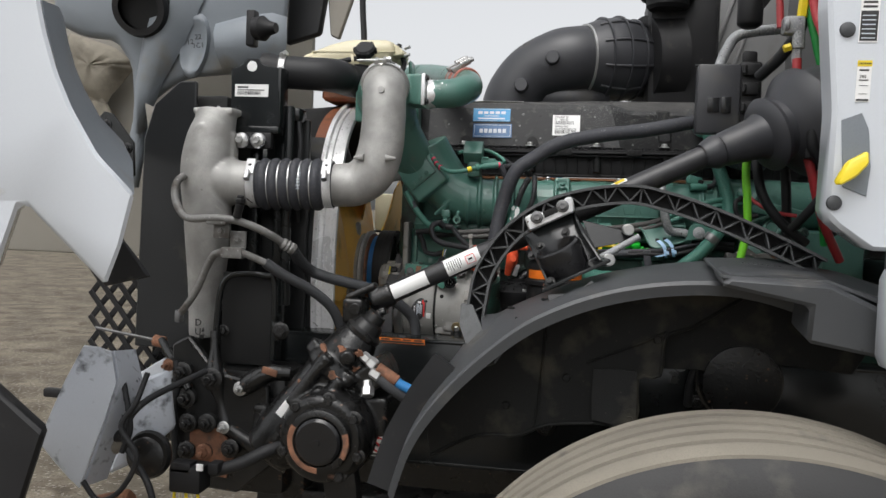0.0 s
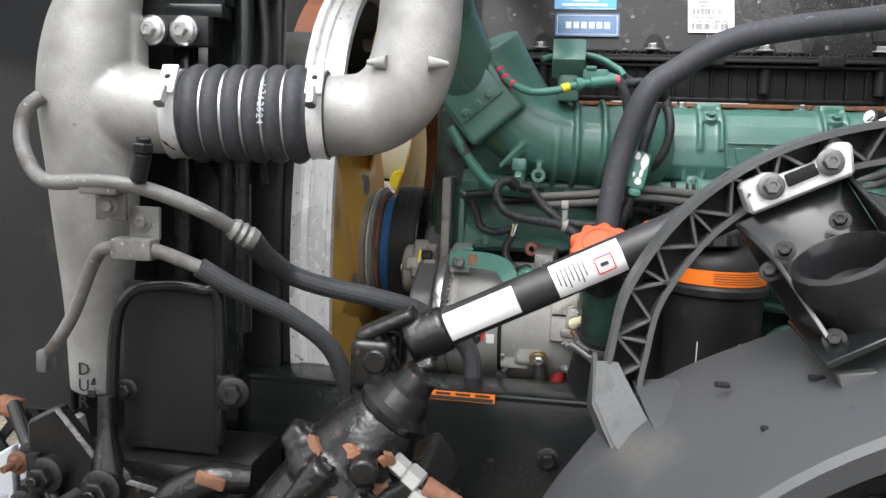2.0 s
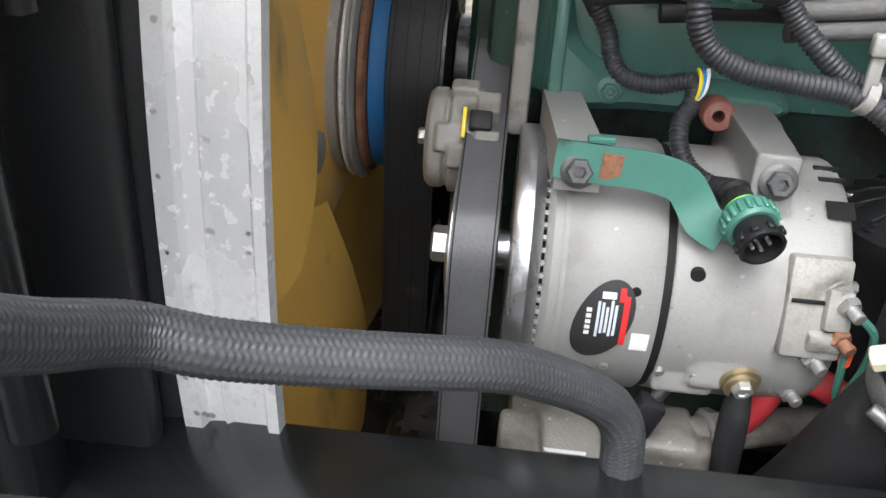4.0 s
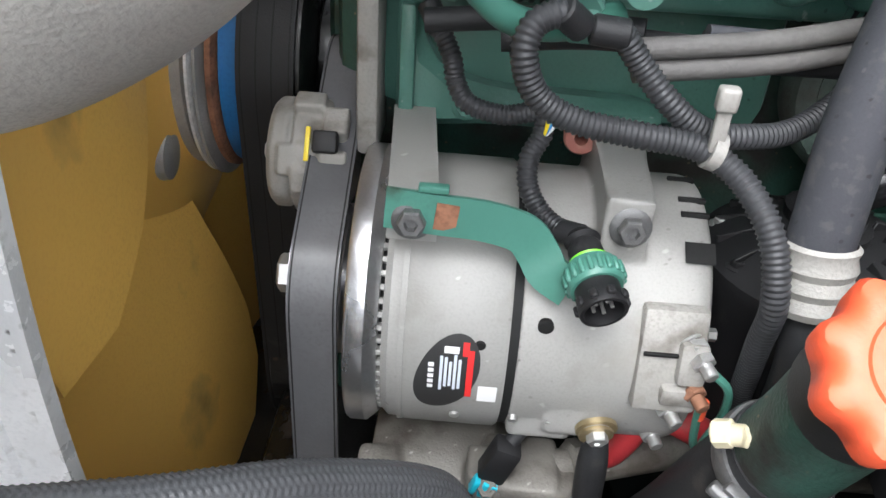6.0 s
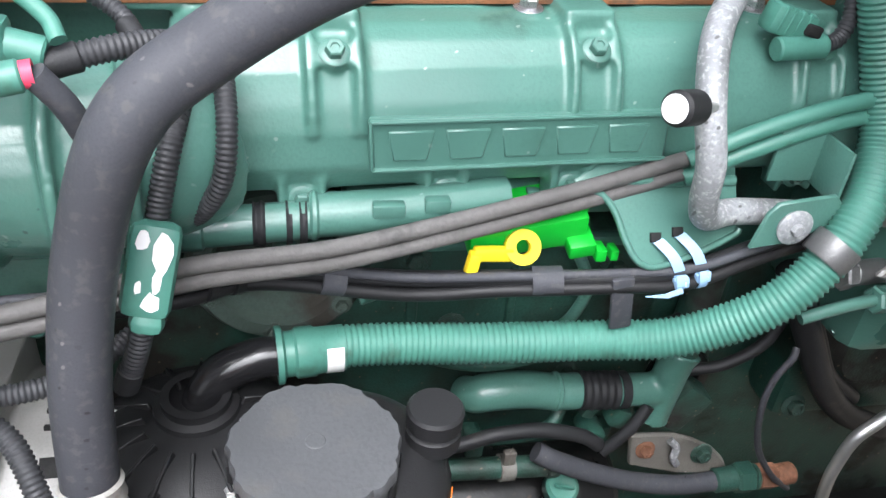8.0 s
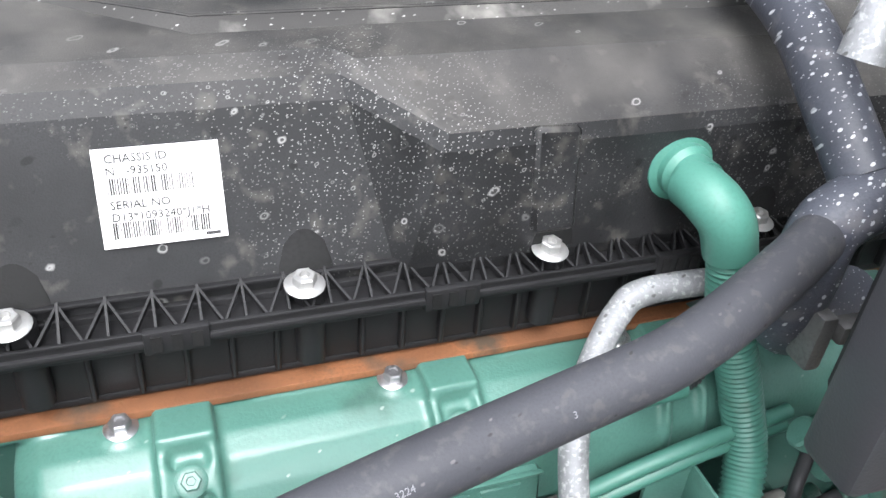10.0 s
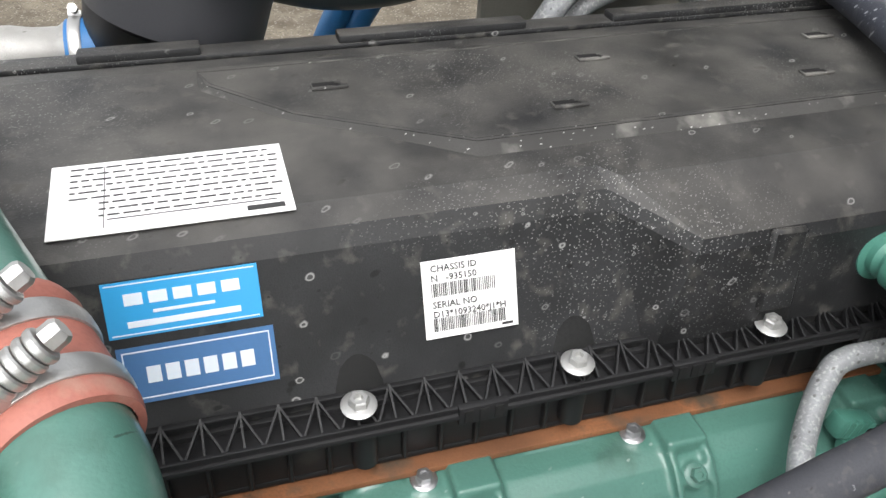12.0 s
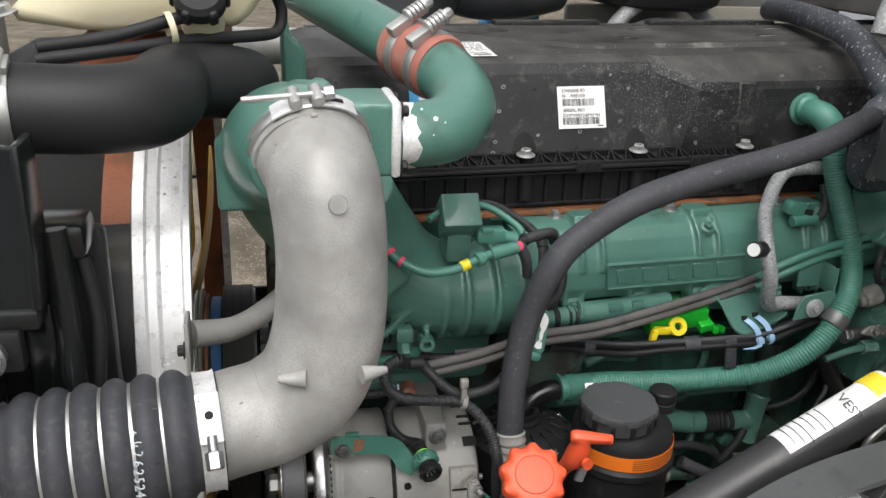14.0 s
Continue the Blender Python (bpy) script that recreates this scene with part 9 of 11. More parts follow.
    part("arm", prism([Vector(q) for q in ((0.455, 1.765, 1.312), (0.548, 1.76, 1.292), (0.552, 1.755, 1.280), (0.478, 1.752, 1.262))], Vector((0, 0.005, 0)), 0.001), BLACK_PAINT, m)
    part("spring_rod", rod((0.455, 1.72, 1.225), (0.556, 1.745, 1.287), 0.006, 12), DULL_ALU, m)
    part("rod_eye", rod((0.498, 1.715, 1.243), (0.505, 1.69, 1.246), 0.011, 16), ZINC, m)
    part("rod_eye", rod((0.535, 1.752, 1.298), (0.537, 1.735, 1.298), 0.010, 14), ZINC, m)
    for q in ((0.385, 1.725, 1.262), (0.428, 1.735, 1.288), (0.408, 1.655, 1.206), (0.372, 1.712, 1.246)):
        bolt(m, q, (-0.3, -0.8, 0.4), 0.0055, BLACK_GREASE)
    part("lower_hook", prism([Vector(q) for q in ((0.405, 1.63, 1.186), (0.45, 1.64, 1.190), (0.476, 1.655, 1.212), (0.484, 1.66, 1.206), (0.456, 1.64, 1.180), (0.408, 1.63, 1.176))], Vector((0, 0.012, 0)), 0.001), DARK_ZINC, m)
    part("clip_slot", box((0.3985, 1.7505, 1.3235), (0.026, 0.003, 0.011), 0.001, Matrix.Rotation(-0.46, 4, "Y")), DARK, m)


build_arch()


def build_fender():
    t = thing("wheel_fender", (0.6, 1.65, 0.85), "dusty grey plastic wheel fender liner over the tyre", "fender")
    outer = spline([(0.165, 0.86), (0.190, 0.94), (0.228, 1.005), (0.299, 1.085), (0.394, 1.160), (0.522, 1.211), (0.671, 1.228), (0.794, 1.200), (0.905, 1.140), (0.99, 1.06), (1.05, 0.95)], 6)
    inner = spline([(0.155, 0.90), (0.185, 0.97), (0.225, 1.04), (0.29, 1.118), (0.41, 1.182), (0.525, 1.222), (0.674, 1.246), (0.797, 1.240), (0.91, 1.22), (1.0, 1.13), (1.06, 1.0)], 6)
    rows = []
    for (xo, zo), (xi, zi) in zip(outer, inner):
        rows.append([Vector((xo + 0.006, 1.552, zo - 0.022)), Vector((xo, 1.548, zo - 0.006)), Vector((xo, 1.552, zo)), Vector((xo * 0.85 + xi * 0.15, 1.59, zo * 0.8 + zi * 0.2 + 0.004)), Vector((xo * 0.4 + xi * 0.6, 1.70, zo * 0.4 + zi * 0.6 + 0.004)), Vector((xi, 1.80, zi))])
    part("fender_skin", sheet(rows, 0.004), FENDER, t, "", 30)
    part("moulded_wedge", sheet([[Vector(q) for q in r] for r in (((0.276, 1.79, 1.126), (0.305, 1.785, 1.131), (0.335, 1.775, 1.137)), ((0.286, 1.73, 1.113), (0.318, 1.71, 1.121), (0.345, 1.69, 1.131)), ((0.297, 1.68, 1.100), (0.325, 1.645, 1.110), (0.352, 1.60, 1.121)), ((0.294, 1.674, 1.078), (0.318, 1.635, 1.088), (0.340, 1.592, 1.100)), ((0.288, 1.67, 1.050), (0.305, 1.63, 1.060), (0.325, 1.585, 1.075)))], 0.004), FENDER, t, "", 25)
    wall = [(0.19, 0.852), (0.258, 0.890), (0.30, 0.902), (0.357, 0.906), (0.41, 0.930), (0.50, 0.940), (0.567, 0.944), (0.568, 1.028), (0.607, 1.036), (0.614, 1.105), (0.66, 1.128), (0.745, 1.185), (0.70, 1.236), (0.67, 1.24), (0.52, 1.215), (0.40, 1.175), (0.28, 1.10), (0.215, 1.02), (0.175, 0.93)]
    part("inner_wall", prism(xz(wall, 1.785), Vector((0, 0.006, 0)), 0.0015), LINER, t, "muddy inner liner wall")
    part("wall_lip", tube([(x, 1.783, z) for x, z in wall[:12]], 0.0032, 8, 3), LINER, t)
    part("rear_wall", prism(xz([(0.55, 1.036), (0.70, 1.040), (0.78, 1.062), (0.95, 1.05), (0.99, 1.12), (0.90, 1.205), (0.79, 1.23), (0.66, 1.235), (0.55, 1.20)], 1.845), Vector((0, 0.006, 0)), 0.0015), LINER, t, "muddy rear liner wall")
    part("wall_flap", sheet([[Vector(q) for q in r] for r in (((0.488, 1.780, 1.04), (0.530, 1.777, 1.044), (0.566, 1.780, 1.04)), ((0.487, 1.778, 0.995), (0.528, 1.770, 0.995), (0.567, 1.776, 0.995)), ((0.490, 1.774, 0.948), (0.528, 1.764, 0.945), (0.566, 1.770, 0.947)))], 0.003), LINER, t)
    for x, z in ((0.556, 0.955), (0.44, 1.02), (0.33, 0.96), (0.60, 1.10)):
        part("push_pin", lathe([(0, 0), (0, 0.008), (0.004, 0.006), (0.004, 0)], (x, 1.784 if x != 0.556 else 1.770, z), (0, -1, 0), 14), LINER, t)
    for a, b in (((0.385, 0.925), (0.40, 1.16)), ((0.475, 1.05), (0.615, 1.115))):
        part("wall_crease", tube([(a[0], 1.784, a[1]), ((a[0] + b[0]) / 2 + 0.004, 1.782, (a[1] + b[1]) / 2), (b[0], 1.784, b[1])], 0.0030, 8), LINER, t)
    for k in range(7):
        part("vent_rib", box((0.722 + 0.011 * k, 1.73 + 0.004 * k, 1.247 - 0.001 * k), (0.004, 0.03, 0.010), 0.001, Matrix.Rotation(0.4, 4, "Z")), FENDER, t)
    for x, y, z in ((0.36, 1.62, 1.142), (0.40, 1.66, 1.172), (0.47, 1.64, 1.196), (0.34, 1.70, 1.15)):
        part("push_pin", box((x, y, z + 0.003), (0.012, 0.006, 0.004), 0.001), DARK, t)
    r = thing("rear_fender_panel", (0.8, 1.48, 1.1), "grey plastic rear fender panel with a stepped edge", "fender")
    part("panel", prism([Vector(q) for q in ((0.652, 1.455, 1.228), (0.775, 1.46, 1.205), (0.772, 1.46, 1.155), (0.875, 1.46, 1.138), (1.0, 1.46, 1.08), (1.0, 1.46, 1.19), (0.87, 1.46, 1.205), (0.80, 1.46, 1.238), (0.665, 1.455, 1.242))], Vector((0, 0.10, 0.012)), 0.006), FENDER, r)
    part("upper_shelf", prism([Vector(q) for q in ((0.655, 1.46, 1.238), (0.80, 1.47, 1.236), (0.90, 1.48, 1.20), (1.05, 1.50, 1.16), (1.05, 1.78, 1.19), (0.90, 1.80, 1.235), (0.78, 1.80, 1.252), (0.66, 1.70, 1.252))], Vector((0, 0, 0.005)), 0.002), FENDER, r)
    s = part("mud_strip", band([tuple(q) for q in spline([(0.262, 1.055), (0.243, 1.028), (0.222, 0.995), (0.185, 0.92), (0.160, 0.84)], 8)], 0.0, 0.045, 1.595, 1.61), RUBBER)
    tagged(s, "ribbed black rubber mud strip on the front of the fender", "mud flap")
    w = thing("front_wheel", (0.72, 1.43, 0.04), "front truck wheel with a dusty ribbed tyre", "wheel")
    R, c = 0.500, Vector((0.718, 1.285, 0.540))
    prof = [(0.02, R - 0.20), (0.0, R - 0.13), (0.004, R - 0.06), (0.018, R - 0.030), (0.028, R - 0.016), (0.036, R - 0.008)]
    side = part("tyre", lathe([(0.03, R - 0.23)] + prof + [(0.04, R - 0.020), (0.25, R - 0.020), (0.262, R - 0.022), (0.285, R - 0.06), (0.29, R - 0.13), (0.27, R - 0.20), (0.26, R - 0.23)], c, (0, 1, 0), 120), TYRE_SIDE, w)
    for k, (a, b) in enumerate(((0.030, 0.072), (0.084, 0.120), (0.132, 0.164), (0.176, 0.212), (0.224, 0.258))):
        e = 0.006 if k in (0, 4) else 0.0
        part("tread_rib", lathe([(a, R - 0.022 - e), (a + 0.003, R - 0.001 - (e if k == 0 else 0)), ((a + b) / 2, R + 0.0015), (b - 0.003, R - 0.001 - (e if k == 4 else 0)), (b, R - 0.022)], c, (0, 1, 0), 120), TYRE_TREAD, side, "dusty worn tread rib")
    part("rim", lathe([(0.03, 0), (0.03, 0.14), (0.06, 0.15), (0.09, 0.25), (0.02, 0.275), (0.02, 0.287), (0.20, 0.285), (0.20, 0)], c, (0, 1, 0), 60), DULL_ALU, w)
    b = thing("brake_chamber", (0.77, 1.86, 0.95), "grimy black brake chamber behind the fender liner", "brake part")
    part("chamber", lathe([(0, 0), (0, 0.05), (0.02, 0.075), (0.03, 0.08), (0.034, 0.075), (0.06, 0.07), (0.07, 0)], (0.76, 1.90, 1.02), (0, -1, 0), 32), BLACK_GREASE, b)
    part("air_hose", tube([(0.672, 1.90, 0.96), (0.674, 1.885, 1.01), (0.692, 1.878, 1.05), (0.73, 1.875, 1.072), (0.78, 1.878, 1.078), (0.83, 1.89, 1.06)], 0.0085, 12), RUBBER, b)
    for k in range(6):
        a = 2 * math.pi * k / 6
        bolt(b, (0.76 + 0.062 * math.cos(a), 1.868, 1.02 + 0.062 * math.sin(a)), (0, -1, 0), 0.006, BLACK_GREASE)
    bolt(b, (0.65, 1.86, 1.05), (0, -1, 0), 0.011, DULL_ALU)
    bolt(b, (0.40, 1.93, 0.89), (0, -1, 0), 0.013, BLACK_GREASE)


build_fender()


# ---- cab and firewall ----
def build_cab():
    t = thing("truck_cab", (1.3, 2.2, 0.9), "white truck cab corner with stickers and grey firewall", "truck cab")
    out = [(0.772, 2.6), (0.772, 1.62), (0.786, 1.475), (0.784, 1.335), (0.80, 1.318), (0.845, 1.287), (2.4, 1.28), (2.4, 2.6)]
    part("corner_panel", prism(xz(out, 1.452), Vector((0, 0.06, 0)), 0.006), WHITE_PAINT, t)
    part("sill", box((1.6, 1.40, 1.20), (1.5, 0.10, 0.14), 0.02), WHITE_PAINT, t)
    part("door_recess", prism(xz([(0.797, 1.462), (0.822, 1.472), (0.832, 1.45), (0.837, 1.40), (0.834, 1.36), (0.803, 1.372)], 1.4515), Vector((0, -0.002, 0)), 0.0005), HOOD_GREY, t)
    part("fluid_cap", join(prism([Vector(q) for q in ((0.785, 1.435, 1.376), (0.800, 1.435, 1.405), (0.826, 1.44, 1.420), (0.828, 1.44, 1.403), (0.812, 1.435, 1.385), (0.790, 1.43, 1.372))], Vector((0.002, -0.012, 0.0)), 0.003)), YELLOW, t, "yellow fluid filler cap")
    for x, z in ((0.798, 1.583), (0.794, 1.350)):
        part("stud", join(lathe([(0, 0), (0, 0.0105), (0.004, 0.0095), (0.006, 0.005), (0.006, 0)], (x, 1.452, z), (0, -1, 0), 20)), FENDER, t)
    X, up = (1, 0, 0), (0.02, 0, 1)
    o = Vector((0.812, 1.4515, 1.566))
    lab = plate(o, X, up, 0.024, 0.10, STICKER, t, "spec_label", label="black and white specification label")
    bars(o, X, up, [(0.001, 0.002, 0.022, 0.040)] + [(0.003, 0.046 + 0.006 * k, 0.018, 0.003) for k in range(8)], INK, lab)
    bars(o + Vector((0, -0.0006, 0)), X, up, [(0.003, 0.005 + 0.006 * k, 0.017, 0.0012) for k in range(6)], PALE_INK, lab)
    o = Vector((0.812, 1.4515, 1.487))
    lab = plate(o, X, up, 0.0185, 0.055, STICKER, t, "caution_label", label="white caution label with a yellow head")
    bars(o, X, up, [(0.0, 0.047, 0.0185, 0.008)], YELLOW_LABEL, lab)
    lettering("CAUTION", 0.0036, o + Vector((0.0022, -0.0012, 0.0498)), X, up, INK, lab)
    lettering("SRS", 0.0055, o + Vector((0.0045, -0.0008, 0.032)), X, up, INK, lab)
    bars(o, X, up, [(0.003, 0.041, 0.012, 0.0022), (0.003, 0.028, 0.012, 0.0015), (0.0015, 0.001, 0.0155, 0.0025), (0.004, 0.010, 0.011, 0.0008), (0.004, 0.021, 0.011, 0.0008)], INK, lab)
    # firewall with engine tunnel
    part("firewall", box((1.06, 2.4, 2.12), (0.04, 1.8, 0.96), 0.01), FIREWALL, t)
    part("firewall_side", box((1.06, 1.75, 1.42), (0.04, 0.5, 0.46), 0.01), FIREWALL, t)
    part("tunnel", box((1.7, 2.45, 1.68), (1.3, 1.3, 0.04), 0.01), FIREWALL, t)
    part("cab_floor", box((1.9, 2.4, 1.22), (1.6, 1.9, 0.05), 0.01), BLACK_PAINT, t)
    part("firewall_cowl", box((1.0, 2.98, 1.92), (0.46, 0.04, 0.90), 0.01), FIREWALL, t)
    for x, z in ((0.84, 1.72), (0.90, 1.84), (0.86, 1.95)):
        part("cowl_rib", box((x, 2.955, z), (0.012, 0.012, 0.20), 0.004, Matrix.Rotation(0.3, 4, "Y")), FIREWALL, t)
    part("far_side", box((1.7, 3.40, 1.9), (1.3, 0.05, 1.4), 0.01), WHITE_PAINT, t)
    f = thing("fuse_box", (0.74, 2.13, 1.5), "black plastic fuse box with clipped lid", "fuse box")
    part("lid", box((0.727, 2.112, 1.578), (0.090, 0.036, 0.148), 0.006), DUCT, f)
    part("lid_edge", box((0.727, 2.128, 1.653), (0.094, 0.012, 0.006), 0.002), BLACK_PLASTIC, f)
    part("back_frame", box((0.742, 2.14, 1.578), (0.060, 0.03, 0.130), 0.006), BLACK_PLASTIC, f)
    part("body", box((0.792, 2.15, 1.58), (0.045, 0.10, 0.158), 0.006), BLACK_PLASTIC, f)
    for z in (1.52, 1.56, 1.60, 1.64):
        part("clip", join(box((0.79, 2.096, z), (0.034, 0.012, 0.026), 0.003), rod((0.776, 2.088, z - 0.008), (0.776, 2.088, z + 0.008), 0.005, 10)), BLACK_PLASTIC, f)
    part("hanger", box((0.79, 2.12, 1.668), (0.03, 0.02, 0.03), 0.006), BLACK_PLASTIC, f)
    o = Vector((0.708, 2.0895, 1.555))
    part("bolt_symbol", join(box(o + Vector((0.008, 0, 0.010)), (0.024, 0.0012, 0.030), 0.0005), box(o + Vector((0.034, 0, 0.010)), (0.020, 0.0012, 0.034), 0.0005)), BLACK_GLOSS, f)
    # wiper motor, valves and air lines on the firewall
    m = thing("wiper_motor", (0.78, 2.12, 1.72), "black cylindrical motor above the fuse box", "motor")
    part("can", lathe([(0, 0), (0, 0.016), (0.006, 0.024), (0.01, 0.026), (0.09, 0.026), (0.1, 0.02), (0.1, 0)], (0.782, 2.1, 1.728), (0, 0, 1), 28), BLACK_PLASTIC, m)
    part("arm", join(box((0.80, 2.14, 1.80), (0.05, 0.08, 0.03), 0.006), box((0.93, 2.16, 1.83), (0.26, 0.03, 0.03), 0.006)), FIREWALL, m)
    v = thing("air_valve", (0.84, 1.95, 1.64), "cast metal air valve block with brass fittings", "valve")
    part("block", join(box((0.838, 1.955, 1.70), (0.04, 0.03, 0.035), 0.006), rod((0.818, 1.945, 1.70), (0.828, 1.945, 1.70), 0.013, 20), rod((0.848, 1.95, 1.655), (0.848, 1.95, 1.69), 0.012, 16), rod((0.846, 1.95, 1.628), (0.846, 1.95, 1.655), 0.009, 6)), DULL_ALU, v)
    part("brass_fitting", join(rod((0.852, 1.95, 1.715), (0.855, 1.95, 1.75), 0.010, 6), rod((0.822, 1.95, 1.655), (0.835, 1.95, 1.66), 0.008, 6)), YELLOW, v)
    lines = (
        ("red", RED, 0.0088, [(0.846, 1.945, 1.635), (0.848, 1.94, 1.58), (0.856, 1.93, 1.50), (0.878, 1.92, 1.42), (0.91, 1.95, 1.33), (0.96, 2.0, 1.25)]),
        ("red", RED, 0.0085, [(0.868, 1.95, 1.95), (0.866, 1.93, 1.75), (0.884, 1.89, 1.65), (0.892, 1.88, 1.57), (0.882, 1.90, 1.50), (0.90, 1.95, 1.40)]),
        ("red", RED, 0.007, [(0.80, 2.0, 1.95), (0.812, 1.98, 1.80), (0.818, 1.97, 1.70)]),
        ("green", MID_GREEN, 0.0085, [(0.866, 1.97, 1.95), (0.866, 1.955, 1.75), (0.88, 1.95, 1.67), (0.897, 1.95, 1.60), (0.905, 1.95, 1.50), (0.91, 1.96, 1.38), (0.93, 2.0, 1.28)]),
        ("yellow", YELLOW, 0.007, [(0.895, 1.92, 1.95), (0.896, 1.91, 1.74), (0.903, 1.905, 1.65), (0.90, 1.92, 1.55)]),
        ("lime green", LIME, 0.008, [(0.80, 2.0, 1.50), (0.772, 1.985, 1.44), (0.776, 1.98, 1.36), (0.778, 1.98, 1.30), (0.766, 1.98, 1.23), (0.76, 1.98, 1.15)]),
        ("black", RUBBER, 0.010, [(0.80, 2.08, 1.50), (0.798, 2.03, 1.45), (0.806, 2.0, 1.38), (0.842, 2.0, 1.325), (0.90, 2.02, 1.28)]),
        ("black", RUBBER, 0.011, [(0.89, 1.90, 1.56), (0.872, 1.885, 1.52), (0.868, 1.885, 1.47), (0.89, 1.90, 1.44)]),
        ("black", RUBBER, 0.012, [(0.80, 2.06, 1.62), (0.835, 2.0, 1.66), (0.86, 1.98, 1.72), (0.87, 1.98, 1.9)]),
        ("grey", DULL_ALU, 0.012, [(0.742, 2.235, 1.655), (0.748, 2.238, 1.68), (0.76, 2.24, 1.71), (0.79, 2.24, 1.745), (0.90, 2.24, 1.76)]),
        ("red", RED, 0.004, [(0.79, 2.08, 1.43), (0.79, 2.07, 1.38), (0.83, 2.04, 1.345), (0.88, 2.02, 1.335)]),
        ("black", RUBBER, 0.013, [(0.94, 2.05, 1.75), (0.95, 2.0, 1.6), (0.93, 1.98, 1.45), (0.94, 2.0, 1.3)]),
        ("black", RUBBER, 0.010, [(0.86, 2.10, 1.62), (0.85, 2.06, 1.50), (0.86, 2.04, 1.40), (0.87, 2.05, 1.28)]),
        ("black", RUBBER, 0.009, [(0.98, 1.9, 1.5), (0.92, 1.9, 1.42), (0.89, 1.92, 1.36), (0.86, 1.97, 1.31)]),
    )
    for colour, mat, r, pts in lines:
        loose("air_line", tube(pts, r, 14), mat, colour + " line running up the firewall", "air line", "firewall lines")
    loose("line_tie", join(box((0.874, 1.905, 1.452), (0.03, 0.02, 0.02), 0.003)), BLACK_PLASTIC, "black clip tying the firewall lines", "clip")
    g = thing("heater_pipe", (0.74, 2.2, 1.4), "blue grey heater pipe with pale scale beside the fuse box", "pipe")
    part("pipe", tube([(0.80, 2.24, 1.57), (0.765, 2.235, 1.555), (0.755, 2.23, 1.52), (0.765, 2.24, 1.48), (0.80, 2.26, 1.46), (0.86, 2.28, 1.46)], 0.020, 20), SCALED_PIPE, g)
    part("clamp", box((0.760, 2.212, 1.492), (0.012, 0.02, 0.04), 0.003), DARK_ZINC, g)
    part("clip", box((0.778, 2.205, 1.50), (0.022, 0.014, 0.014), 0.003), DARK_ZINC, g)
    part("upper_pipe", tube([(0.90, 2.72, 1.640), (0.877, 2.65, 1.646), (0.850, 2.56, 1.649), (0.811, 2.412, 1.645), (0.796, 2.34, 1.632), (0.788, 2.285, 1.605), (0.792, 2.25, 1.575)], 0.0185, 22), SCALED_PIPE, g)


build_cab()


